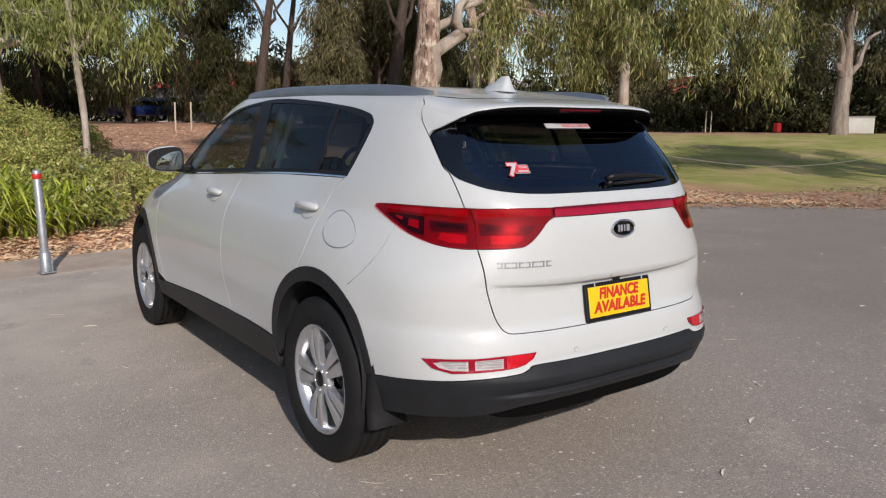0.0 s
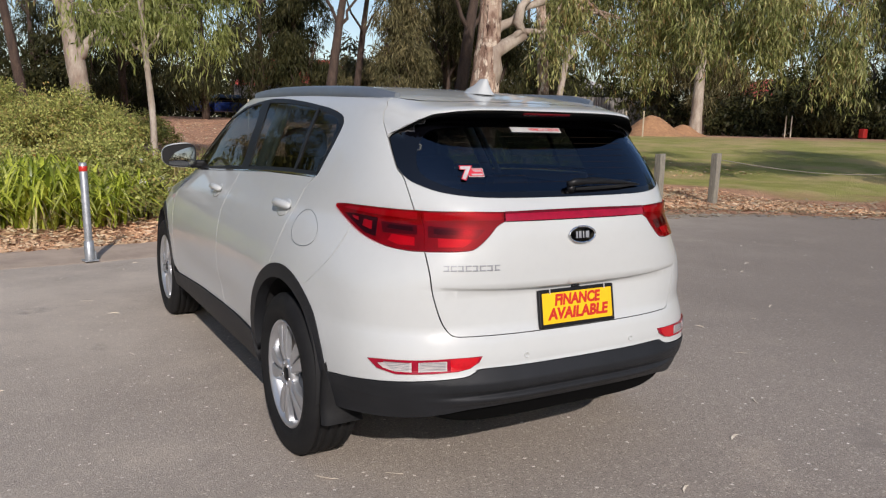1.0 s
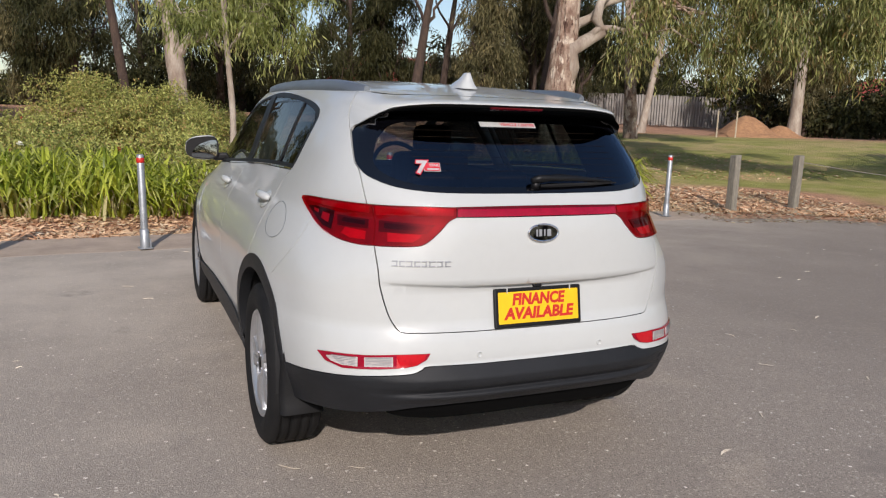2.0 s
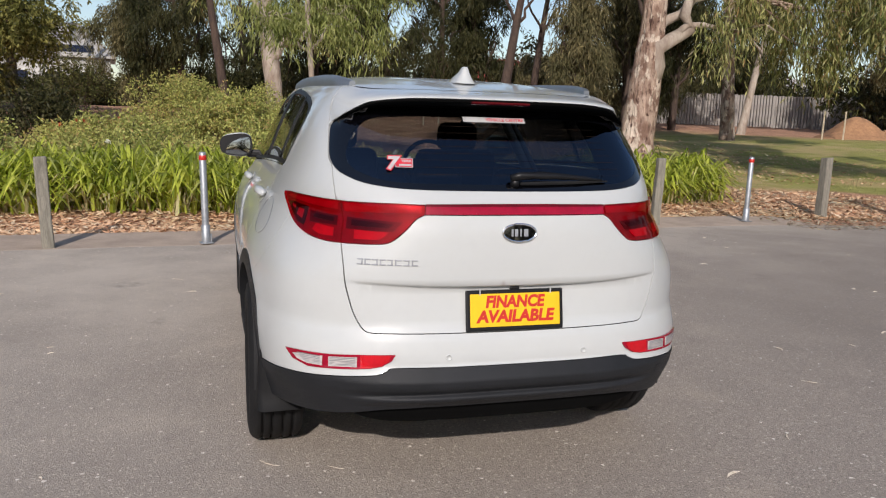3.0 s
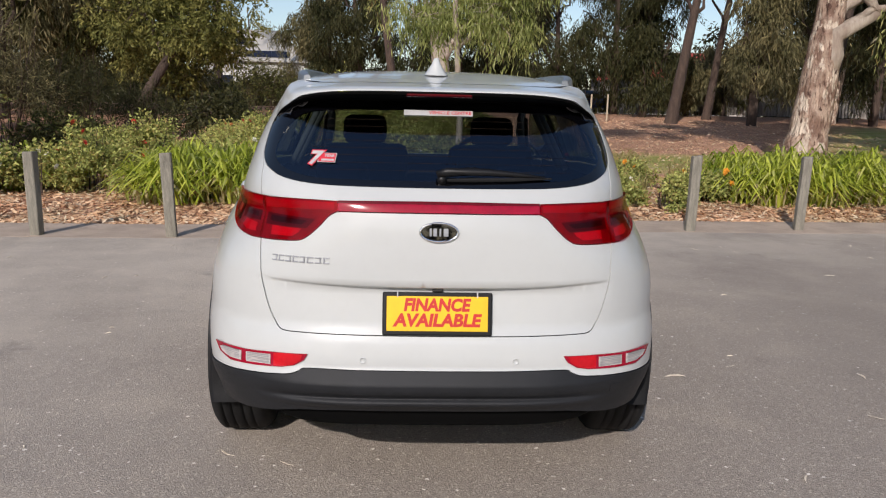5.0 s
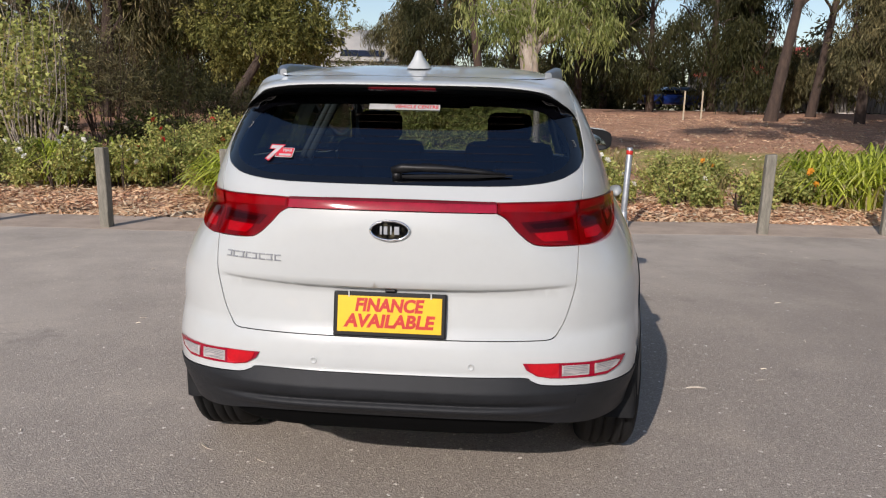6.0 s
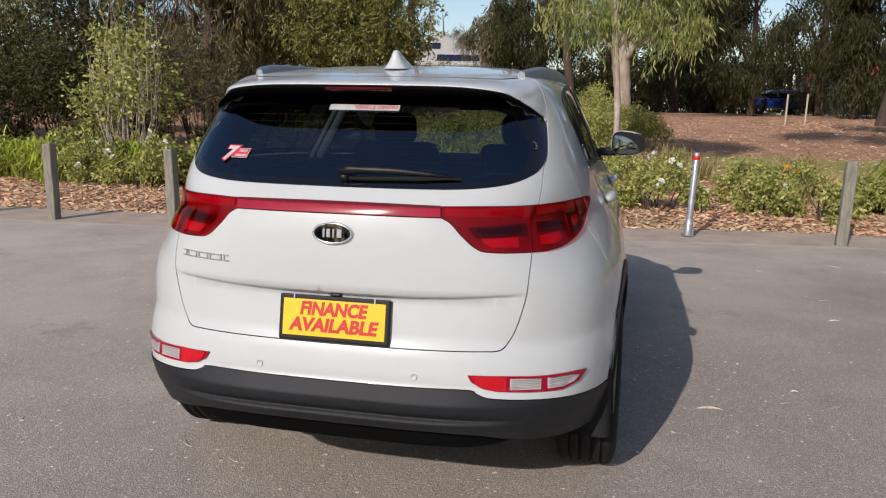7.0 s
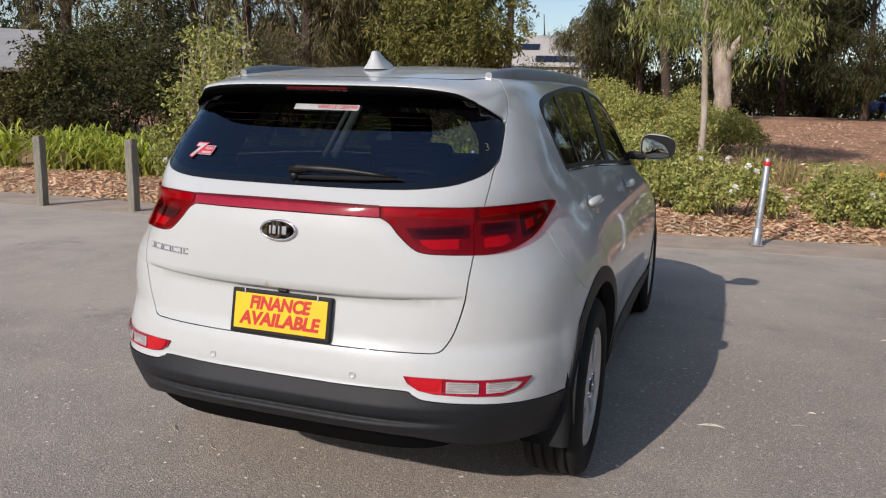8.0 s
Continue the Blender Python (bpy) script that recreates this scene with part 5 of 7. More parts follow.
part("sticker_edge", box((0.032, 0.006, -0.0006), (0.071, 0.047, 0.0008)), STICKER_WHITE, badge7)

for s, v in ((-0.279, 1.337), (0.297, 1.296)):
    ob = part("chalk_number", text_mesh("3", 0.042, bold=-0.0012, depth=0.0003, shear=0.1), CHALK, tailgate, "faint chalked number on the glass")
    ob.matrix_local = place(s, v, 0.003)

# wheels
tyre_profile = [(0.228, -0.085), (0.245, -0.105), (0.29, -0.115), (0.325, -0.108), (0.343, -0.092)]
for x0 in (-0.06, -0.022, 0.022, 0.06):
    tyre_profile += [(0.350, x0 - 0.016 + 0.008), (0.350, x0 - 0.0065), (0.338, x0 - 0.0055), (0.338, x0 + 0.0055), (0.350, x0 + 0.0065)]
tyre_profile += [(0.350, 0.082), (0.343, 0.094), (0.325, 0.108), (0.29, 0.115), (0.245, 0.105), (0.228, 0.085)]
tyre_mesh = mesh_of("tyre", *lathe(tyre_profile, 72), True)
rim_profile = [(0.231, -0.10), (0.235, -0.085), (0.215, -0.07), (0.205, 0.0), (0.213, 0.07), (0.231, 0.086), (0.236, 0.094), (0.232, 0.100), (0.224, 0.097), (0.210, 0.08)]
rim_mesh = mesh_of("rim", *lathe(rim_profile, 60), True)


def spoke_mesh():
    """One twin spoke, pointing up."""
    vs, fs = [], []
    for sgn in (1, -1):
        rowsp = ((0.045, 0.012, 0.010, 0.088), (0.10, 0.021, 0.017, 0.096), (0.16, 0.031, 0.025, 0.094), (0.222, 0.041, 0.034, 0.088))
        o = len(vs)
        for r, c, w, x in rowsp:
            vs += [(x - 0.028, sgn * (c - w), r), (x - 0.004, sgn * (c - w), r), (x, sgn * (c - w * 0.6), r), (x, sgn * (c + w * 0.6), r), (x - 0.004, sgn * (c + w), r), (x - 0.028, sgn * (c + w), r)]
        for k in range(3):
            for i in range(6):
                j = (i + 1) % 6
                f = (o + k * 6 + i, o + k * 6 + j, o + (k + 1) * 6 + j, o + (k + 1) * 6 + i)
                fs.append(f if sgn > 0 else tuple(reversed(f)))
    return vs, fs


spoke = mesh_of("spoke", *spoke_mesh())
hub_mesh = mesh_of("hub", *lathe([(0.066, 0.060), (0.066, 0.086), (0.058, 0.093), (0.036, 0.095), (0.034, 0.089)], 30), True)
cap_mesh = mesh_of("cap", *lathe([(0.033, 0.088), (0.031, 0.096), (0.0, 0.099)], 24), True)
disc_mesh = mesh_of("disc", *lathe([(0.06, 0.01), (0.15, 0.01), (0.15, -0.012), (0.06, -0.012)], 40))
for sgn in (1, -1):
    for y in (0.862, 3.57):
        wheel = new("wheel")
        wheel.parent = car
        wheel.matrix_local = pose(sgn * 0.805, y, 0.350) @ (Matrix() if sgn > 0 else pose(0, 0, 0, 0, 0, 180))
        wheel["label"] = "black tyre on a silver five-spoke alloy wheel"
        part("tyre", tyre_mesh, RUBBER, wheel)
        part("rim", rim_mesh, ALLOY, wheel, "silver alloy rim")
        for k in range(5):
            so = part("spoke", spoke, ALLOY, wheel)
            so.matrix_local = pose(0, 0, 0, 72 * k + 20, 0, 0)
        part("hub", hub_mesh, ALLOY, wheel)
        part("centre_cap", cap_mesh, BLACK, wheel)
        part("brake_disc", disc_mesh, RAIL, wheel)
        for k in range(5):
            t = radians(72 * k + 56)
            part("wheel_nut", mesh_of("nut", *tube([(0.085, 0.047 * math.cos(t), 0.047 * math.sin(t)), (0.099, 0.047 * math.cos(t), 0.047 * math.sin(t))], [0.009, 0.007], 6)), CHROME, wheel)
        # liner of the wheel house
        lv, lf = [], []
        for i in range(25):
            t = radians(-14 + 208 * i / 24)
            for x in (0.50, 0.90):
                lv.append((sgn * x, (ARCH_R if y < 2 else ARCH_F)[0] + 0.372 * math.cos(t), 0.42 + 0.372 * math.sin(t)))
            if i:
                lf.append((2 * i - 2, 2 * i - 1, 2 * i + 1, 2 * i))
        part("wheel_liner", mesh_of("liner", lv, lf, True), UNDER, car)

# underside and inner body
part("underbody", box((0, 2.25, 0.42), (1.04, 3.7, 0.22), 0.05), UNDER, car)
part("underbody", box((0, 2.23, 0.37), (1.62, 1.8, 0.2), 0.04), UNDER, car)
part("exhaust", mesh_of("exhaust", *tube([(0.36, 0.95, 0.31), (0.40, 0.50, 0.30), (0.40, 0.36, 0.275)], [0.03, 0.03, 0.03], 12), True), UNDER, car, "dull steel exhaust pipe")
part("tow_eye", mesh_of("tow", *tube([(-0.07, 0.35, 0.31), (-0.09, 0.22, 0.298), (-0.05, 0.20, 0.296)], [0.012, 0.014, 0.010], 8), True), GALV, car)
part("headliner", box((0, 1.5, 1.535), (0.9, 1.5, 0.02), 0.008), GREY_TRIM, car)
part("cabin_floor", box((0, 1.95, 0.66), (1.30, 2.9, 0.10), 0.03), UNDER, car)


def shell_band(v0, v1, s0, s1, name, nv=8, ns=40, off=-0.026):
    vs, fs = [], []
    for j in range(nv + 1):
        for i in range(ns + 1):
            s, v = s0 + (s1 - s0) * i / ns, v0 + (v1 - v0) * j / nv
            vs.append(skin(s, v) + skin_normal(s, v) * off)
    for j in range(nv):
        for i in range(ns):
            a = j * (ns + 1) + i
            fs.append((a, a + 1, a + ns + 2, a + ns + 1))
    return part(name, mesh_of(name, vs, fs, True), UNDER, car)


shell_band(0.36, 0.82, -0.40, 0.40, "inner_panel")
shell_band(0.82, 1.135, -2.2, 2.2, "inner_panel", 8, 120)
shell_band(0.42, 0.94, 2.45, 3.55, "inner_panel", 8, 60, -0.03)
for sgn in (1, -1):
    a, b = at_y(1.30, 0.6)[0], at_y(3.1, 0.6)[0]
    shell_band(0.34, 0.84, sgn * a, sgn * b, "inner_panel")
for sgn in (1, -1):
    shell_band(1.13, 1.49, sgn * 0.315, sgn * at_y(0.90, 1.3)[0], "pillar_trim", 8, 16, -0.03)
part("parcel_shelf", box((0, 0.72, 1.03), (1.20, 0.75, 0.02), 0.008), TRIM_CLOTH, car)


def seat(x, y, top, bench=False):
    w = 1.22 if bench else 0.50
    part("seat_back", box((x, y, top - 0.30), (w, 0.14, 0.62), 0.05, pose(0, 0, 0, 14, 0, 0)), TRIM_CLOTH, car, "dark cloth seat")
    part("seat_cushion", box((x, y + 0.32, 0.76), (w, 0.52, 0.16), 0.05), TRIM_CLOTH, car)
    for hx in ((-0.42, 0, 0.42) if bench else (0,)):
        part("headrest", box((x + hx, y - 0.075, top + (0.05 if bench else 0.085)), (0.25, 0.10, 0.13 if bench else 0.17), 0.045, pose(0, 0, 0, 8, 0, 0)), TRIM_CLOTH, car)
        for k in (-0.05, 0.05):
            part("headrest_post", mesh_of("post", *tube([(x + hx + k, y - 0.06, top - 0.04), (x + hx + k, y - 0.07, top + 0.05)], [0.006, 0.006], 6)), CHROME, car)


seat(0, 1.22, 1.06, True)
seat(-0.37, 2.12, 1.22)
seat(0.37, 2.12, 1.22)
part("dashboard", box((0, 3.0, 1.0), (1.36, 0.42, 0.22), 0.06), TRIM_CLOTH, car)
wheel_ring = [(0.185 * math.cos(t), 0.0, 0.185 * math.sin(t)) for t in np.linspace(0, 2 * math.pi, 33).tolist()]
sw = part("steering_wheel", mesh_of("steering", *tube(wheel_ring, [0.016] * 33, 8, False), True), BLACK, car)
sw.matrix_local = pose(0.37, 2.66, 1.08, -22, 0, 0)
part("rear_view_mirror", box((0.0, 2.62, 1.44), (0.23, 0.03, 0.06), 0.012), BLACK, car)
for sgn in (1, -1):
    for y0, y1, w in ((1.80, 1.88, 0.060), (1.67, 1.77, 0.030)):
        p0, p1 = skin(sgn * at_y(y0, 1.12)[0], 1.12), skin(sgn * at_y(y1, 1.49)[0], 1.49)
        pts = [p0 + (p1 - p0) * k / 5 - Vector((sgn * 0.055, 0, 0)) for k in range(6)]
        part("inner_pillar", mesh_of("inner_pillar", *tube(pts, [w / 2] * 6, 8), True), GREY_TRIM, car, "light grey pillar trim" if w > 0.05 else "light grey seat belt")

# ---- posts and bollards along the kerb ----
def bollard(x, y, lean=0.0):
    """A round galvanised bollard with a red band, on a foot plate."""
    b = thing("bollard", x, y, 0.015, "slim galvanised steel bollard with a red band", "bollard", "kerb bollards")
    b.matrix_world = pose(x, y, 0.015, 0, lean, 12)
    part("pole", mesh_of("pole", *lathe([(0.0, 0.97), (0.03, 0.97), (0.037, 0.955), (0.0375, 0.0)], 20), True), GALV, b)
    b.children[0].matrix_local = pose(0, 0, 0, 0, -90, 0)
    band_ob = part("band", mesh_of("band", *lathe([(0.0385, 0.885), (0.0395, 0.886), (0.0395, 0.934), (0.0385, 0.935)], 20), True), BAND_RED, b, "red reflective band")
    band_ob.matrix_local = pose(0, 0, 0, 0, -90, 0)
    sl = part("sleeve", mesh_of("sleeve", *lathe([(0.039, 0.20), (0.046, 0.195), (0.047, 0.0)], 20), True), GALV, b)
    sl.matrix_local = pose(0, 0, 0, 0, -90, 0)
    part("foot_plate", box((0, 0, 0.006), (0.13, 0.13, 0.012), 0.003), GALV, b)
    part("lug", box((0.052, 0, 0.05), (0.02, 0.03, 0.09), 0.004), GALV, b)
    return b


def timber_post(x, y, h, w=0.12, lean=0.0, z=0.0):
    """A rough square-sawn post with a worn top."""
    bm = bmesh.new()
    add_box(bm, (0, 0, h / 2 - 0.05), (w, w, h + 0.1), 0.012)
    bmesh.ops.subdivide_edges(bm, edges=[e for e in bm.edges if abs(e.verts[0].co.z - e.verts[1].co.z) > 0.3], cuts=7)
    for v in bm.verts:
        n = noise.noise_vector(Vector((v.co.x * 3 + x, v.co.y * 3 + y, v.co.z * 2.2)))
        v.co.x += n.x * 0.008
        v.co.y += n.y * 0.008
        if v.co.z > h - 0.05:
            v.co.z += n.z * 0.02 + v.co.x * 0.08
    ob = tagged(part("timber_post", bm, POST_WOOD), "weathered grey-green timber post with a worn top", "post", "kerb posts")
    ob.matrix_world = pose(x, y, z, 0, lean, (x * 37) % 20 - 10)
    return ob


bollard(-1.20, 5.98, -1.2)
bollard(1.79, 7.02, 2.2)
bollard(6.58, 7.30, 0.6)
for x, y, h, lean in ((-2.72, 5.90, 0.92, -2.0), (-5.74, 5.82, 0.92, -1.0), (-4.16, 5.88, 0.90, -1.0), (-7.12, 5.66, 0.92, 0.5), (3.42, 6.92, 0.95, 1.4), (4.92, 7.12, 0.95, 1.5), (8.54, 7.95, 0.95, 1.0), (10.12, 8.03, 0.95, 1.5), (16.0, 6.0, 0.95, -1.0)):
    timber_post(x, y, h, 0.115 if x < 7 else 0.14, lean, 0.0 if x < 8 else 0.02)
# rope from the last posts
rope = [(10.12 + 5.88 * k / 14, 8.03 - 2.03 * k / 14, 0.86 - 0.28 * math.sin(math.pi * k / 14)) for k in range(15)]
tagged(part("rope", mesh_of("rope", *tube(rope, [0.007] * 15, 6), True), POST_WOOD), "pale rope slung between timber posts", "rope")


# ---- park furniture and buildings far off ----
def stake(x, y, h):
    z = lift_of(x, y)
    ob = tagged(part("tree_stake", box((0, 0, h / 2), (0.055, 0.055, h), 0.006), STAKE), "pale timber stake beside a sapling", "stake", "tree stakes")
    ob.matrix_world = pose(x, y, z - 0.1, 0, 1.0, 20)


for x, y in ((8.2, 33.5), (9.2, 34.4), (25.4, 26.8), (26.4, 26.6), (37.6, 26.6), (38.4, 26.8)):
    stake(x, y, 1.35)


def mound(x, y, rx, ry, h):
    z = lift_of(x, y)
    vs, fs = [], []
    n, k = 28, 10
    for j in range(k + 1):
        r = j / k
        for i in range(n):
            t = 2 * math.pi * i / n
            q = 1 + 0.18 * noise.noise(Vector((math.cos(t) * 1.3 + x, math.sin(t) * 1.3, 0)))
            px, py = rx * r * math.cos(t) * q, ry * r * math.sin(t) * q
            vs.append((px, py, h * (math.cos(math.pi * min(r, 1)) + 1) / 2 + 0.05 * noise.noise(Vector((px * 3, py * 3, 1.0))) - (0.12 if j == k else 0)))
    for j in range(k):
        for i in range(n):
            a, b = j * n + i, j * n + (i + 1) % n
            fs.append((a, b, b + n, a + n))
    ob = tagged(part("bark_mound", mesh_of("bark_mound", vs, fs, True), MULCH), "heap of brown bark mulch on the lawn", "mound")
    ob.matrix_world = pose(x, y, z)


mound(28.6, 28.2, 2.2, 1.7, 1.05)
mound(31.0, 28.2, 1.5, 1.2, 0.6)


def house(x, y, rz, w, d, h, ridge, wall, roof, label, panels=()):
    hs = thing("house", x, y, lift_of(x, y) - 0.1, label, "house", rz=rz)
    part("wall", box((0, 0, h / 2), (w, d, h), 0.03), wall, hs)
    vs = [(-w / 2 - 0.5, -d / 2 - 0.5, h), (w / 2 + 0.5, -d / 2 - 0.5, h), (w / 2 + 0.5, d / 2 + 0.5, h), (-w / 2 - 0.5, d / 2 + 0.5, h), (-w * 0.22, 0, h + ridge), (w * 0.22, 0, h + ridge)]
    vs += [(a, b, c - 0.18) for a, b, c in vs[:4]]
    fs = [(0, 1, 5, 4), (1, 2, 5), (2, 3, 4, 5), (3, 0, 4), (0, 6, 7, 1), (1, 7, 8, 2), (2, 8, 9, 3), (3, 9, 6, 0), (9, 8, 7, 6)]
    part("roof", mesh_of("roof", vs, fs), roof, hs)
    for k in range(3):
        wd = part("window", box((-w * 0.3 + k * w * 0.3, -d / 2 - 0.01, h * 0.55), (1.5, 0.08, 1.2), 0.02), GREY_TRIM, hs)
        part("pane", box((-w * 0.3 + k * w * 0.3, -d / 2 - 0.06, h * 0.55), (1.35, 0.02, 1.05)), SOLAR, wd)
    for px, pz, n in panels:
        slope = math.degrees(math.atan2(ridge, d / 2 + 0.5))
        for i in range(n):
            for j in range(1):
                q = pz + 0.28 * j
                sp = part("solar_panel", box((0, 0, 0), (0.85, 1.15, 0.05), 0.01), SOLAR, hs)
                sp.matrix_local = pose(px + i * 0.87, -(d / 2 + 0.5) * (1 - q), h + ridge * q + 0.10, slope, 0, 0)
    return hs


house(-16.4, 80, 8, 9.5, 9, 4.6, 3.3, WALL_PALE, ROOF_PALE, "pale two-storey house with solar panels on its roof", ((-3.0, 0.56, 3), (-0.6, 0.16, 5)))
house(22.5, 66, -14, 12, 9, 2.9, 2.6, WALL_PALE, ROOF_RED, "house with a red tiled roof behind the trees")
house(46, 60, -30, 16, 9, 2.8, 1.9, WALL_PALE, ROOF_PALE, "low pale house with solar panels beyond the fence", ((-3.0, 0.25, 5),))
house(60, 42, -48, 14, 9, 2.7, 2.0, WALL_PALE, ROOF_RED, "house with a terracotta roof at the edge of the park")
# dark open shed
sh = thing("shed", -20.9, 12.3, lift_of(-20.9, 12.3), "dark open shed with a pale sloping roof", "shed", rz=47)
part("wall", box((0, 1.5, 1.05), (9.0, 0.2, 2.1), 0.02), SHED_WALL_SHADE, sh)
part("wall", box((4.4, -0.5, 1.05), (0.2, 4.0, 2.1), 0.02), SHED_WALL_SHADE, sh)
# dark sheet across the open front, in place of the shade inside
part("wall", box((0, -1.6, 0.9), (9.0, 0.15, 1.8), 0.02), SHED_WALL_SHADE, sh)
part("roof", box((0, -0.3, 2.6), (9.6, 5.6, 0.16), 0.03, pose(0, 0, 0, 14, 0, 0)), ROOF_PALE, sh)

# raised timber edge of the rose bed
edge = thing("garden_edging", -4.2, 14.4, lift_of(-4.2, 14.4) - 0.05, "low wall of red-brown timber sleepers", "edging", rz=4)
for k in range(2):
    part("sleeper", box((0.03 * k, 0, 0.12 + 0.205 * k), (2.7, 0.12, 0.20), 0.012), SLEEPER, edge)

# boundary fence
fence = thing("fence", 0, 0, 0, "weathered grey timber paling fence along the park", "fence")
fp = [(12 + 2.35 * k, 50 - 0.02 * k * k * 1.4 - 0.45 * k) for k in range(18)]
board = None
for k in range(len(fp) - 1):
    (x0, y0), (x1, y1) = fp[k], fp[k + 1]
    ang = math.degrees(math.atan2(y1 - y0, x1 - x0))
    z = lift_of(x0, y0)
    po = part("post", box((0, 0, 1.1), (0.11, 0.11, 2.2), 0.01), FENCE, fence)
    po.matrix_local = pose(x0, y0, z, 0, 0, ang)
    board = board or mesh_of("board", *tube([(0, 0, 0), (0, 0, 2.15)], [0.105, 0.105], 4))
    if not board.materials:
        board.materials.append(FENCE)
    n = 13
    for i in range(n):
        u = (i + 0.5) / n
        bo = part("board", board, FENCE, fence)
        bo.matrix_local = pose(x0 + (x1 - x0) * u, y0 + (y1 - y0) * u, z + 0.02 * ((i * 7) % 3), 0, 0, ang + 45) @ Matrix.Diagonal((1, 1, 1, 1))

# blue car parked beyond the trees
bc = thing("car", 10.6, 47.5, lift_of(10.6, 47.5), "dark blue car parked far behind the trees", "car", rz=100)
bm = bmesh.new()
add_box(bm, (0, 0, 0.62), (1.75, 4.3, 0.62), 0.18)
part("body", bm, BLUE_PAINT, bc)
bm = bmesh.new()
add_box(bm, (0, -0.2, 1.12), (1.5, 2.3, 0.55), 0.2)
for v in bm.verts:
    if v.co.z > 1.2:
        v.co.y *= 0.75
        v.co.x *= 0.88
part("cabin", bm, BORDER, bc)
for x in (-0.8, 0.8):
    for y in (-1.35, 1.35):
        wv, wf = lathe([(0.18, -0.1), (0.30, -0.1), (0.32, 0.0), (0.30, 0.1), (0.18, 0.1)], 20)
        ob = part("wheel", mesh_of("wheel", wv, wf, True), RUBBER, bc)
        ob.matrix_local = pose(x, y, 0.32)
# red bin and pale box far off on the lawn
rb = tagged(part("litter_bin", box((0, 0, 0.3), (0.4, 0.35, 0.55), 0.06), BIN_RED), "small red bin at the far edge of the lawn", "bin")
rb.matrix_world = pose(41.8, 24.5, lift_of(41.8, 24.5))
pb = thing("cabinet", 41.5, 19.6, lift_of(41.5, 19.6), "pale metal service cabinet on the grass", "cabinet", rz=-60)
part("body", box((0, 0, 0.45), (1.7, 0.7, 0.9), 0.03), WALL_PALE, pb)
part("lid", box((0, 0, 0.93), (1.8, 0.8, 0.06), 0.02), FENCE, pb)

# ---- plants ----
def leaves(base, along, across, length, width, curl=0.0):
    """Pointed leaves as diamonds: arrays of base points, directions and sideways directions."""
    n = len(base)
    mid = base + along * (length * 0.45)[:, None]
    tip = base + along * length[:, None]
    a = mid + across * (width / 2)[:, None]
    b = mid - across * (width / 2)[:, None]
    v = np.stack((base, a, tip, b), 1).reshape(-1, 3)
    return v, n


def quads(name, v, material):
    """A mesh of separate four-cornered leaves."""
    n = len(v) // 4
    me = bpy.data.meshes.new(name)
    me.vertices.add(4 * n)
    me.vertices.foreach_set("co", v.astype(np.float32).ravel())
    me.loops.add(4 * n)
    me.loops.foreach_set("vertex_index", np.arange(4 * n, dtype=np.int32))
    me.polygons.add(n)
    me.polygons.foreach_set("loop_start", np.arange(0, 4 * n, 4, dtype=np.int32))
    me.update(calc_edges=True)
    me.materials.append(material)
    return me


def unit(a):
    return a / np.maximum(np.linalg.norm(a, axis=1), 1e-9)[:, None]


def foliage(clumps, count, length, width, droop, spray=9, drop=0.5, shell=0.55, seed=1):
    """Leaves in hanging sprays, within clumps (x, y, z, radius, flatness)."""
    r = np.random.default_rng(seed)
    c = np.array(clumps, float)
    vol = c[:, 3] ** 2.3
    ns = max(1, count // spray)
    pick = r.choice(len(c), ns, p=vol / vol.sum())
    d = unit(r.normal(size=(ns, 3)))
    rad = c[pick, 3] * (shell + (1 - shell) * r.random(ns)) * (0.75 + 0.35 * r.random(ns))
    anchor = c[pick, :3] + d * rad[:, None] * np.stack((np.ones(ns), np.ones(ns), c[pick, 4]), 1)
    twig = unit(d * (1 - droop) * 0.9 + np.array((0, 0, -1.0)) * droop + r.normal(size=(ns, 3)) * 0.25)
    base = np.repeat(anchor, spray, 0) + np.repeat(twig, spray, 0) * (np.tile(np.arange(spray) / spray, ns) * drop)[:, None] * (0.6 + 0.8 * np.repeat(r.random(ns), spray))[:, None]
    n = len(base)
    base += r.normal(size=(n, 3)) * length * 0.22
    along = unit(np.repeat(twig, spray, 0) * 0.7 + r.normal(size=(n, 3)) * 0.55 + np.array((0, 0, -droop)))
    across = unit(np.cross(along, r.normal(size=(n, 3))))
    ln = length * (0.65 + 0.7 * r.random(n))
    v, _ = leaves(base, along, across, ln, width * (0.7 + 0.6 * r.random(n)))
    return v


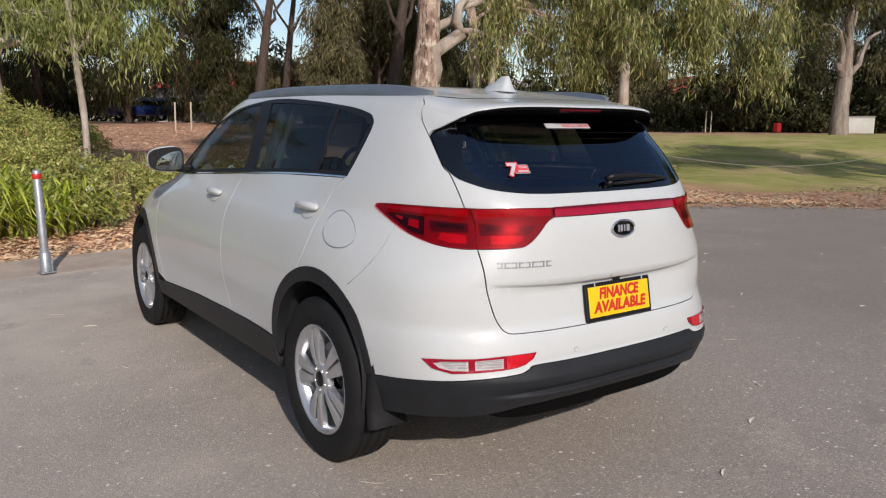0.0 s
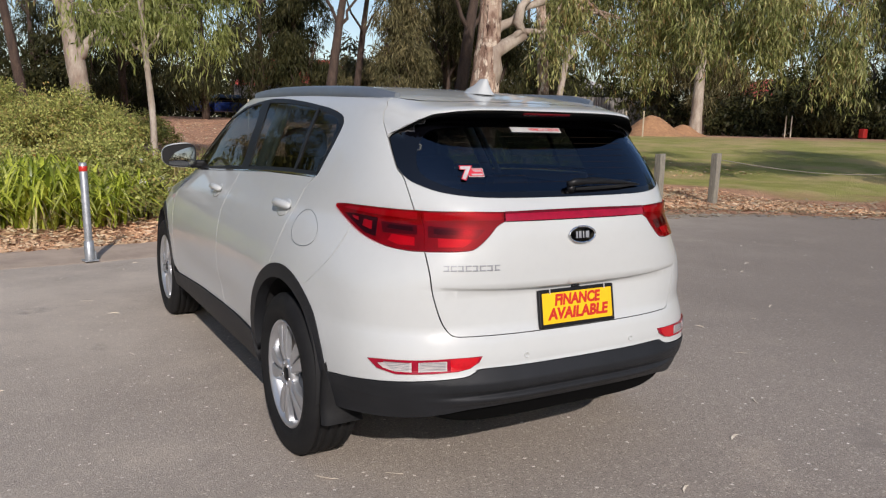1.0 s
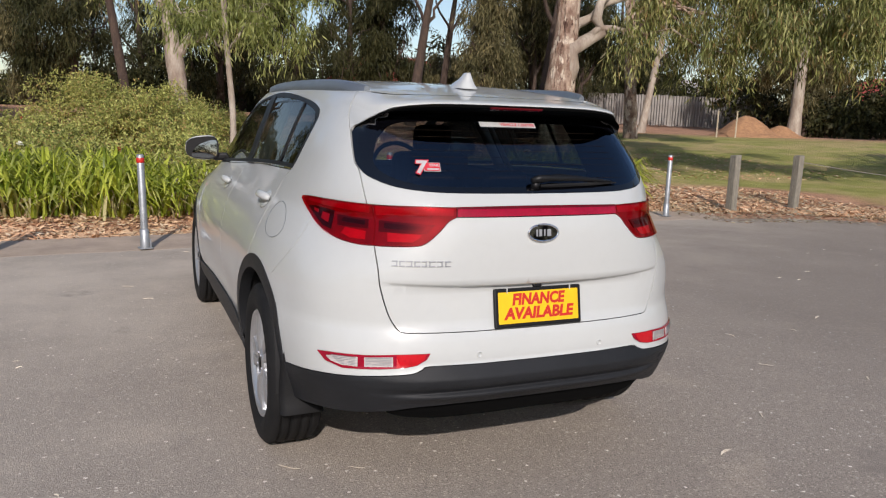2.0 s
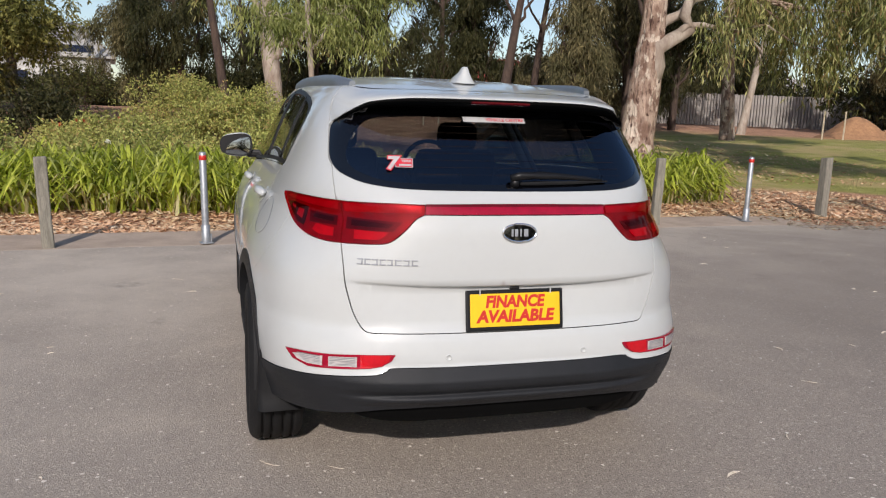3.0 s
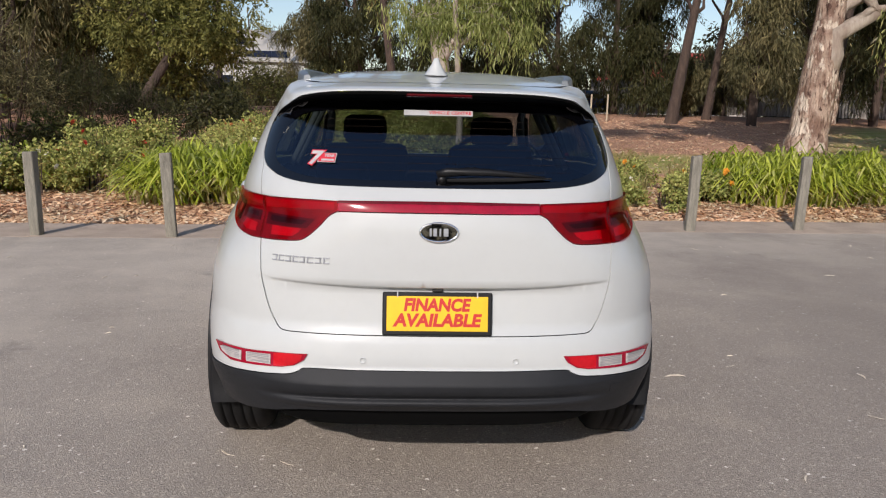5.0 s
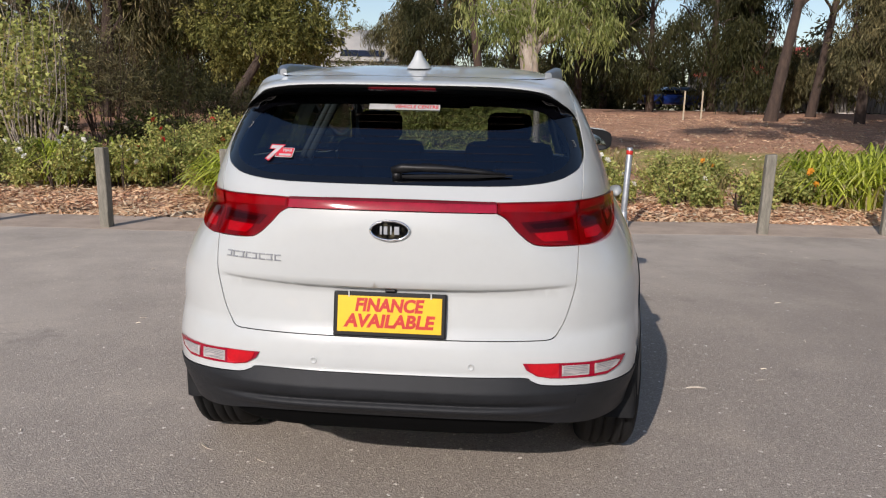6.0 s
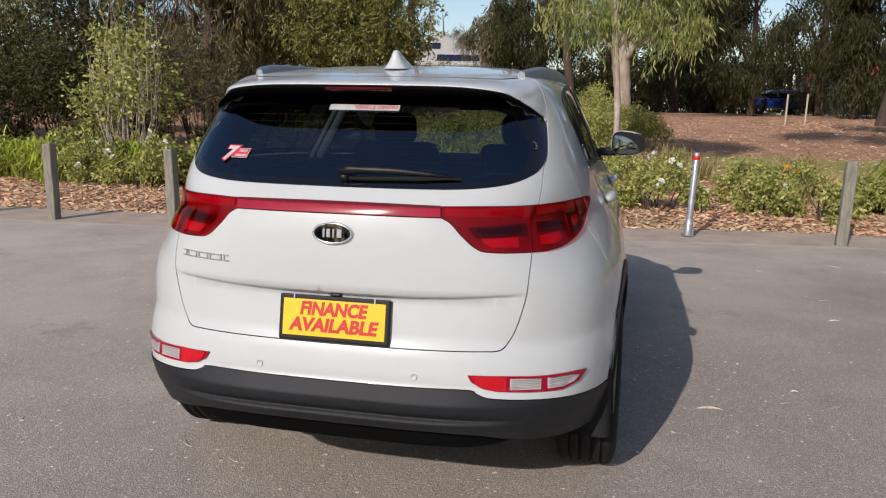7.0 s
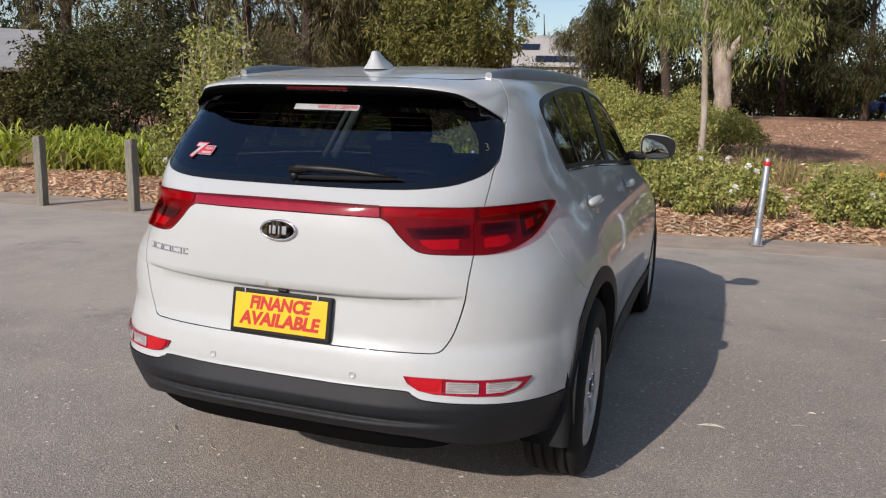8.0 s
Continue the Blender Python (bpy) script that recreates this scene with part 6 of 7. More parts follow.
def tree(name, x, y, label, trunk, limbs, clumps, bark, leaf, count, length, width, droop=0.6, spray=9, drop=0.5, shell=0.5, seed=1, twigs=40, group="trees", limb_bark=None):
    """A tree: trunk [(dx, dy, z, radius)], limbs [(start index or point, dx, dy, dz, radius)], and clumps of leaves."""
    r = np.random.default_rng(seed)
    z = lift_of(x, y) - 0.05
    th = thing(name, x, y, z, label, "tree", group)
    tp = spline([(a, b, c) for a, b, c, _ in trunk], 4)
    tr = [q[0] for q in spline([(q[3],) for q in trunk], 4)]
    tr = [max(q * (1 + 0.10 * noise.noise(Vector((i * 0.9, seed, 0)))), 0.01) for i, q in enumerate(tr)]
    wood = [tube(tp, tr, 12)]
    tips = []
    for i, dx, dy, dz, rad in limbs:
        p = Vector(trunk[i][:3] if isinstance(i, int) else i)
        e = p + Vector((dx, dy, dz))
        ln = (e - p).length
        pts = [p + (e - p) * k / 6 + Vector(r.normal(size=3).tolist()) * 0.05 * ln * (1 if 0 < k < 6 else 0) + Vector((0, 0, 0.10 * ln * math.sin(math.pi * k / 6))) for k in range(7)]
        limb = tube(pts, [rad * (1 - 0.7 * k / 6) for k in range(7)], 10)
        if limb_bark:
            part("limb", mesh_of("limb", *limb, True), limb_bark, th)
        else:
            wood.append(limb)
        tips.append((pts[-1], rad * 0.35))
        tips.append((pts[4], rad * 0.5))
    starts = [t for t in tips] or [(Vector(trunk[-1][:3]), trunk[-1][3])]
    for k in range(twigs):
        c = clumps[int(r.integers(len(clumps)))]
        goal = Vector(c[:3]) + Vector(r.normal(size=3).tolist()) * c[3] * 0.45
        p, rad = min(starts, key=lambda q: (q[0] - goal).length + 0.8 * r.random())
        ln = (goal - p).length
        pts = [p + (goal - p) * q / 4 + Vector(r.normal(size=3).tolist()) * 0.07 * ln * (1 if 0 < q < 4 else 0) for q in range(5)]
        wood.append(tube(pts, [max(0.006, min(rad, 0.02 + 0.012 * ln)) * (1 - 0.8 * q / 4) for q in range(5)], 5))
    part("trunk", mesh_of("trunk", *joined(wood), True), bark, th)
    if count:
        part("crown", quads("crown", foliage(clumps, count, length, width, droop, spray, drop, shell, seed), leaf), None, th)
    return th


def cloud(r, cx, cy, cz, sx, sy, sz, n, rad):
    """n clumps scattered in an ellipsoid."""
    out = []
    for _ in range(n):
        d = r.normal(size=3)
        d /= np.linalg.norm(d)
        d *= r.random() ** 0.4
        out.append((cx + d[0] * sx, cy + d[1] * sy, cz + d[2] * sz, rad * (0.7 + 0.6 * r.random()), 0.85))
    return out


R = np.random.default_rng(21)
# the large leaning gum beside the lawn
gum_clumps = cloud(R, 5.0, -2.6, 4.9, 4.0, 3.0, 1.6, 30, 0.62) + cloud(R, 6.3, -4.6, 4.1, 2.2, 1.6, 1.3, 14, 0.58) + cloud(R, -1.5, 1.0, 8.2, 4.0, 3.0, 1.5, 16, 0.9) + cloud(R, 3.0, -0.5, 3.8, 2.2, 1.4, 0.8, 10, 0.55) + cloud(R, 6.0, 0.5, 5.6, 2.4, 2.5, 1.4, 12, 0.8)
big_gum = tree("gum_tree", 8.75, 14.3, "large gum tree with pink-grey flaking bark and hanging foliage",
     [(-0.28, 0, -0.1, 0.62), (-0.14, 0, 0.5, 0.47), (-0.02, 0, 1.5, 0.40), (0.06, 0, 2.4, 0.37), (0.14, 0, 3.5, 0.30), (0.18, 0, 5.0, 0.26), (0.3, 0.2, 7.0, 0.20), (0.2, 0.3, 9.0, 0.13)],
     [((0.12, -0.05, 2.2), 0.95, -0.4, 2.3, 0.25), ((0.70, -0.28, 3.45), 1.15, -0.3, 0.02, 0.10), ((0.14, 0, 3.3), 2.1, -0.5, 1.25, 0.15), (5, 4.8, 0.8, 1.4, 0.18), (5, 6.0, -3.0, 1.9, 0.17), (5, -2.5, 1.0, 3.0, 0.15), (5, 5.5, -4.0, 1.2, 0.14), (6, 3.0, 2.0, 2.0, 0.12), (6, -3, 0.5, 1.6, 0.12)],
     gum_clumps, BARK_PINK, GUM_LEAF, 76000, 0.20, 0.030, 0.93, 20, 1.05, 0.15, 3, 90, limb_bark=BARK_PALE)
# unseen crown high above the view, added to shade the ground behind
part("upper_crown", quads("upper_crown", foliage(cloud(R, 4.0, 2.0, 9.4, 7.0, 6.0, 1.2, 46, 1.2), 30000, 0.34, 0.11, 0.7, 9, 0.8, 0.2, 33), GUM_LEAF), None, big_gum)
# slender young gum
tree("young_gum_tree", 0.95, 15.2, "slender young gum tree with hanging yellow-green leaves",
     [(0, 0, -0.1, 0.085), (0.02, 0, 1.2, 0.07), (-0.08, 0, 2.6, 0.062), (-0.15, 0, 4.2, 0.06), (-0.1, 0.1, 6.0, 0.03)],
     [(2, 1.3, 0.2, 1.1, 0.035), (2, -1.4, 0.1, 0.9, 0.035), (3, 1.1, -0.3, 0.9, 0.03), (3, -1.2, 0.4, 0.9, 0.03)],
     cloud(R, -0.1, 0, 4.4, 2.0, 1.5, 1.3, 26, 0.55) + cloud(R, 0.4, 0, 3.3, 1.7, 1.0, 0.5, 8, 0.45), BARK_PALE, YOUNG_LEAF, 14000, 0.19, 0.030, 0.85, 10, 0.7, 0.2, 5, 50)
# pale gum on the far side
tree("gum_tree", 1.25, 35.0, "old pale-barked gum tree with a swollen forked trunk",
     [(0.1, 0, -0.2, 0.44), (0.05, 0, 1.2, 0.38), (-0.1, 0, 2.6, 0.41), (-0.3, 0, 4.4, 0.30), (-0.2, 0, 7.0, 0.24), (0.2, 0, 10.0, 0.14)],
     [(2, 1.9, 0.2, 1.5, 0.26), (3, -2.2, 0.3, 2.6, 0.18), (4, 2.0, 0.5, 3.0, 0.15), (4, -2.4, 0.5, 2.5, 0.14), (2, 2.8, -0.2, 3.2, 0.14)],
     cloud(R, -0.5, 0, 9.0, 4.2, 3.0, 2.2, 22, 1.0) + cloud(R, 2.2, -0.5, 4.6, 1.5, 1.2, 0.9, 7, 0.6) + cloud(R, -2.8, 0, 5.6, 1.2, 1.0, 0.9, 5, 0.6), BARK_PALE, GUM_LEAF, 9000, 0.30, 0.055, 0.8, 9, 0.9, 0.3, 8, 50)


def she_oak(x, y, h, w, seed, leaf, bark=None, dense=1.0, low=0.35):
    r = np.random.default_rng(seed)
    lean = r.normal() * 0.05 * h
    rad = 0.018 * h + 0.06
    clumps = cloud(r, lean * 0.6, 0, h * 0.52, w, w * 0.8, h * 0.42, int(16 + 1.2 * h), 0.095 * h)
    tree("she_oak_tree", x, y, "she-oak with fine drooping grey-brown foliage",
         [(0, 0, -0.2, rad), (lean * 0.2, 0, h * 0.25, rad * 0.8), (lean * 0.5, 0, h * 0.55, rad * 0.5), (lean, 0, h * 0.95, rad * 0.15)],
         [(1, w * 0.6, 0.2, h * 0.25, rad * 0.4), (1, -w * 0.6, -0.2, h * 0.25, rad * 0.4), (2, w * 0.5, 0.3, h * 0.2, rad * 0.3), (2, -w * 0.5, 0.2, h * 0.2, rad * 0.3)],
         clumps, bark or BARK_DARK, leaf, int(17500 * dense), 0.34, 0.048, 0.75, 11, 0.9, 0.05, seed, 34, "she-oaks")


# trees round the park, from the left of the car park to the right
for i, (x, y, h, w) in enumerate((
        (-40, 24, 16, 4.6), (-34, 33, 17, 5.0), (-21, 27, 13, 3.8), (-27, 40, 18, 5.2), (-15.5, 27, 12, 3.4), (-22, 46, 17, 4.6),
        (4.5, 46, 11, 3.6), (8.0, 41, 9.5, 3.2), (12.0, 44, 12, 3.6), (12.6, 40, 9, 2.3), (16.0, 43, 4.6, 2.2), (20.0, 47, 5.0, 2.6), (7.0, 54, 13, 4.0), (15.9, 33.5, 10, 1.15), (20.4, 36.0, 11, 2.2), (23.0, 35.5, 9.5, 2.8),
        (23.5, 40, 10, 3.2), (28.0, 46, 12, 4.0), (36.5, 47, 11, 3.4), (38, 33, 10, 3.4), (43, 38, 12, 4.0), (45, 27, 10, 3.4), (50, 22, 11, 3.6), (55, 30, 13, 4.2), (56, 14, 11, 3.8), (38, 52, 13, 4.2), (62, 6, 12, 4.0), (0.5, 58, 12, 3.6))):
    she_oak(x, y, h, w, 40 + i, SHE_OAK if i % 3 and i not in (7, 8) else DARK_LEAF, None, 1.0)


for i, (x, y, h, w) in enumerate(((-34, -30, 11, 4.0), (-22, -42, 12, 4.2), (-8, -46, 12, 4.2), (6, -44, 11, 4.0), (20, -38, 12, 4.2), (32, -26, 11, 4.0), (40, -10, 11, 4.0), (-42, -12, 12, 4.0), (-44, 6, 12, 4.0), (-26, 4, 8, 3.0), (-22, -8, 8, 3.0))):
    she_oak(x, y, h * 1.3, w * 1.2, 90 + i, GUM_LEAF if i % 2 else DARK_LEAF, None, 0.45)


def bare_gum(x, y, h, rad, lean, seed, bark, label, leaf=None, count=3500, crown=None):
    r = np.random.default_rng(seed)
    leaf = leaf or GUM_LEAF
    tree("gum_tree", x, y, label,
         [(0, 0, -0.2, rad * 1.25), (lean * 0.15, 0, h * 0.12, rad), (lean * 0.5, 0, h * 0.45, rad * 0.75), (lean * 0.8, 0, h * 0.7, rad * 0.5), (lean, 0, h, rad * 0.2)],
         [(2, 1.8, 0.3, h * 0.22, rad * 0.35), (2, -1.8, -0.2, h * 0.24, rad * 0.35), (3, 1.8, 0.2, h * 0.2, rad * 0.3), (3, -1.6, 0.2, h * 0.2, rad * 0.3)],
         cloud(r, lean, 0, h * 0.86, crown, crown * 0.7, h * 0.17, 34, 1.5) if crown else cloud(r, lean, 0, h * 0.92, 3.0, 2.2, h * 0.16, 14, 0.9), bark, leaf, count, 0.32, 0.06, 0.75, 9, 0.8, 0.25, seed, 30)


bare_gum(-8.1, 70.0, 23, 0.36, 0.3, 201, BARK_DARK, "tall dark-trunked gum tree", None, 14000, 6.5)
bare_gum(-16.4, 63.0, 22, 0.36, 0.5, 202, BARK_DARK, "tall reddish-dark gum trunk behind the bushes", None, 14000, 6.5)
bare_gum(-0.8, 33.0, 11, 0.20, -1.4, 203, BARK_DARK, "leaning dark gum trunk")
bare_gum(12.1, 33.8, 11, 0.26, 1.5, 204, BARK_DARK, "gum tree with shaggy dark red bark at its foot")
bare_gum(15.6, 38.5, 11, 0.22, 1.2, 205, BARK_DARK, "slim gum tree by the fence")
bare_gum(31.6, 27.9, 10, 0.32, 0.3, 206, BARK_PALE, "gum tree with pale and rust-brown bark on the lawn")
bare_gum(21.5, 37.0, 10, 0.30, 1.2, 207, BARK_PINK, "forked gum tree before the fence")
bare_gum(26.0, 33.5, 9, 0.22, 1.6, 208, BARK_PALE, "leaning pale gum tree before the fence")
tree("gum_tree", 36.9, 18.2, "forked gum tree with pale limbs at the edge of the lawn",
     [(0, 0, -0.2, 0.50), (0, 0, 1.4, 0.38), (0.15, 0, 2.7, 0.36), (0.25, 0, 4.6, 0.20), (0.1, 0, 8.5, 0.09)],
     [(2, -1.9, 0.4, 3.4, 0.17), (2, 2.0, -0.6, 2.5, 0.16), (2, -0.5, -0.3, 4.4, 0.20), (2, 3.2, 0.5, 2.0, 0.11), (3, 1.5, 0.2, 3.0, 0.10), (3, -1.2, 0.2, 2.6, 0.10)],
     cloud(R, 0.2, 0, 7.6, 4.0, 3.0, 1.6, 26, 0.9) + cloud(R, -3.2, 0, 5.2, 1.4, 1.2, 0.9, 5, 0.6), FORK_BARK, OLIVE_LEAF, 9000, 0.30, 0.07, 0.75, 9, 0.8, 0.25, 209, 40)
bare_gum(44.5, 17.5, 10, 0.25, 2.2, 210, BARK_PALE, "leaning pale gum tree")
bare_gum(17.0, 29.5, 11, 0.34, 1.4, 211, BARK_DARK, "dark gum tree with rough bark")
bare_gum(20.5, 27.0, 11, 0.30, -0.8, 212, BARK_PINK, "gum tree in the shade of the park")

# overhanging gum beside the lawn
tree("gum_tree", 19.5, 0.5, "spreading gum tree that shades the lawn",
     [(0, 0, -0.2, 0.42), (-0.2, 0, 1.5, 0.34), (-0.4, 0.3, 3.6, 0.28), (-0.6, 0.4, 6.0, 0.18), (-0.6, 0.5, 8.0, 0.08)],
     [(2, -2.8, 2.0, 2.4, 0.16), (2, 2.4, 0.4, 2.8, 0.15), (3, -2.2, -1.2, 1.6, 0.11), (3, 1.8, 2.6, 1.4, 0.11)],
     cloud(R, -0.8, 1.2, 7.2, 4.4, 3.6, 1.4, 34, 0.95), BARK_PALE, GUM_LEAF, 16000, 0.26, 0.06, 0.75, 9, 0.8, 0.2, 14, 40)

# leafy tree leaning over the rose bed
tree("wattle_tree", -9.6, 23.5, "dense round evergreen tree with a leaning dark trunk",
     [(0, 0, -0.1, 0.20), (0.6, 0.3, 1.2, 0.17), (1.2, 0.8, 2.4, 0.14), (1.5, 1.6, 3.6, 0.11)],
     [(2, 1.2, 0.6, 1.6, 0.08), (2, -1.2, 0.4, 2.0, 0.09), (3, 1.0, 0.5, 1.6, 0.07), (3, -0.8, 0.4, 1.8, 0.07)],
     cloud(R, 1.2, 1.8, 4.1, 2.7, 2.2, 2.4, 64, 0.78), BARK_DARK, leafy("wattle_leaves", [(0.06, 0.062, 0.018), (0.20, 0.19, 0.05), (0.40, 0.35, 0.11), (0.12, 0.11, 0.03)]), 38000, 0.16, 0.055, 0.35, 8, 0.35, 0.3, 12, 60)
# trees round the pale house and dark she-oaks beside the bed
for i, (x, y, h, w, lf) in enumerate(((-19.8, 95, 12.5, 4.4, OLIVE_LEAF), (-5.6, 46, 8.0, 2.3, SHE_OAK), (-13.5, 30, 9.5, 3.2, OLIVE_LEAF), (-17.5, 34, 11, 3.6, SHE_OAK), (-11.5, 36, 8.0, 2.4, SHE_OAK), (-3.2, 44, 9.5, 3.0, DARK_LEAF))):
    she_oak(x, y, h, w, 140 + i, lf, None, 1.1)


def shrub(name, x, y, w, d, h, label, leaf, count, length, width, seed, flowers=None, nfl=0, upright=0.0, z=None, category="shrub", canes=10, group="garden shrubs"):
    """A bush of canes and small leaves, with flowers on some."""
    r = np.random.default_rng(seed)
    z = lift_of(x, y) - 0.05 if z is None else z
    th = thing(name, x, y, z, label, category, group)
    wood = []
    for _ in range(canes):
        t = r.random() * 6.283
        k = 0.25 + 0.6 * r.random()
        e = Vector((math.cos(t) * w * 0.5 * k, math.sin(t) * d * 0.5 * k, h * (0.55 + 0.4 * r.random())))
        b = Vector((math.cos(t) * w * 0.12, math.sin(t) * d * 0.12, 0))
        wood.append(tube([b, b + (e - b) * 0.5 + Vector(r.normal(size=3).tolist()) * 0.05 * h, e], [0.014, 0.010, 0.004], 5))
    if upright > 0.5:
        for w_ in wood:
            part("cane", mesh_of("cane", *w_), BARK_PALE, th)
    else:
        part("stem", mesh_of("stem", *joined(wood)), BARK_DARK, th)
    c = []
    nc = max(6, int(10 * w * d))
    for _ in range(min(nc, 60)):
        t, q = r.random() * 6.283, math.sqrt(r.random())
        hh = h * (1 - 0.55 * q * q) * (0.45 + 0.5 * r.random())
        c.append((math.cos(t) * q * w * 0.46, math.sin(t) * q * d * 0.46, hh, 0.22 * min(w, h) * (0.7 + 0.6 * r.random()), 0.8))
    part("foliage", quads("foliage", foliage(c, count, length, width, 0.15, 6, length * 2.2, 0.3, seed), leaf), None, th)
    for k in range(nfl):
        cc = c[int(r.integers(len(c)))]
        p = Vector(cc[:3]) + Vector((r.normal() * 0.5, -abs(r.normal()) * 0.7, abs(r.normal()) * 0.6 + 0.3)) * cc[3]
        bm = bmesh.new()
        for ring, rad in ((0, 0.045), (1, 0.03)):
            for i in range(5):
                t = 2 * math.pi * i / 5 + ring * 0.6
                q = [bm.verts.new((0, 0, 0.01 * ring)), bm.verts.new((rad * math.cos(t - 0.5), rad * math.sin(t - 0.5), 0.02 + 0.02 * ring)), bm.verts.new((rad * 1.2 * math.cos(t), rad * 1.2 * math.sin(t), 0.015 + 0.02 * ring)), bm.verts.new((rad * math.cos(t + 0.5), rad * math.sin(t + 0.5), 0.02 + 0.02 * ring))]
                bm.faces.new(q)
        ob = part("flower", bm, flowers, th)
        ob.matrix_local = Matrix.Translation(p) @ pose(0, 0, 0, 60, 0, r.random() * 360)
    return th


# twiggy thicket in the shade behind the roses
for i, (x, y, w, d, h, n, lf) in enumerate(((-11.6, 16.4, 2.6, 2.0, 3.0, 9000, SHE_OAK), (-10.4, 17.4, 2.4, 2.0, 3.4, 9000, SHE_OAK), (-9.2, 18.8, 2.2, 1.8, 2.6, 7000, DARK_LEAF), (-13.2, 15.4, 2.4, 2.0, 3.2, 8000, OLIVE_LEAF), (-8.0, 20.6, 2.4, 1.8, 1.8, 6000, DARK_LEAF))):
    shrub("thicket_shrub", x, y, w, d, h, "tall twiggy grey-brown shrub in the shade of the trees", lf, n, 0.15, 0.016, 340 + i, canes=36, group="thicket shrubs")
# hedge mounds behind the strap-leaved plants
for i, (x, y, w, d, h, n) in enumerate(((-3.4, 16.5, 4.2, 3.0, 1.0, 13000), (-0.6, 17.0, 4.2, 3.0, 1.6, 15000), (-6.2, 14.5, 3.2, 2.4, 0.7, 8000), (-2.9, 12.6, 3.6, 2.2, 0.95, 10000), (-0.4, 13.0, 3.6, 2.4, 0.95, 10000), (0.9, 20.4, 3.2, 2.4, 1.4, 9000), (0.2, 24.5, 4.6, 2.6, 1.6, 9000), (-2.4, 22.0, 3.4, 2.6, 2.1, 9000))):
    shrub("hedge", x, y, w, d, h, "rounded olive-green clipped hedge mound", HEDGE_LEAF, int(n * 2.0), 0.074, 0.030, 300 + i, PETAL_RED if i in (0, 3) else None, 6 if i in (0, 3) else 0, category="hedge", canes=14, group="hedge mounds")


def strap_plant(x, y, h, seed, count=110, dry=40, leaf=None, thin=1.0):
    """A clump of long arching strap leaves."""
    r = np.random.default_rng(seed)
    z = lift_of(x, y) - 0.03
    if leaf:
        th = thing("grass_tuft", x, y, z, "tuft of fine dry olive grass in bark mulch", "grass", "grass tufts")
    else:
        th = thing("strap_leaf_plant", x, y, z, "clump of arching bright green strap leaves in mulch", "plant", "strap-leaved plants")
    for nm, n, mat, hh in (("leaf_clump", count, leaf or STRAP_LEAF, h), ("dry_leaves", dry, DRY_LEAF, h * 0.62)):
        vs, fs = [], []
        for _ in range(n):
            t = r.random() * 6.283
            lay = r.random()
            out = (0.30 + 0.95 * lay) * hh
            up = hh * (1.12 - 0.50 * lay + 0.22 * r.normal() * 0.6)
            w = (0.010 + 0.013 * r.random()) * thin
            fall = 0.80 - 0.55 * lay * r.random()
            b = Vector((r.normal() * 0.14, r.normal() * 0.14, 0))
            d = Vector((math.cos(t), math.sin(t), 0))
            sd = Vector((-math.sin(t), math.cos(t), 0))
            o = len(vs)
            for k, (u, z0) in enumerate(((0, 0), (0.16, 0.48), (0.42, 0.86), (0.80, 1.0), (1.12, 0.5 + 0.5 * fall), (1.36, fall))):
                c = b + d * out * u + Vector((0, 0, up * z0))
                ww = w * (0.9, 1.15, 1.1, 0.85, 0.5, 0.06)[k]
                vs += [c - sd * ww, c + sd * ww]
                if k:
                    fs.append((o + 2 * k - 2, o + 2 * k - 1, o + 2 * k + 1, o + 2 * k))
        part(nm, mesh_of(nm, vs, fs, True), mat, th)
    return th


k = 0
for x0, x1, y0, y1, n in ((-4.05, -0.75, 8.4, 9.9, 48), (4.9, 7.4, 9.2, 10.3, 26), (-11.5, -8.4, 9.0, 10.6, 14), (-6.9, -5.8, 9.2, 10.2, 4)):
    for i in range(n):
        x = x0 + (x1 - x0) * (i + 0.5) / n + R.normal() * 0.22
        y = y0 + (y1 - y0) * ((i * 0.618) % 1.0)
        strap_plant(x, y, (0.58 if x < 3 else 0.62) * (0.72 + 0.5 * R.random()), 500 + k)
        k += 1

for x, y, h in ((1.9, 13.2, 0.55), (2.6, 13.6, 0.45), (3.4, 12.8, 0.42), (4.1, 13.4, 0.5), (5.2, 12.6, 0.38), (6.0, 13.2, 0.42), (2.2, 14.8, 0.5), (4.8, 14.6, 0.45), (7.2, 12.4, 0.36), (3.6, 10.2, 0.36), (1.2, 12.4, 0.5), (5.6, 11.2, 0.35)):
    strap_plant(x, y, h, 600 + k, 70, 16, DRY_GRASS, 0.4)
    k += 1

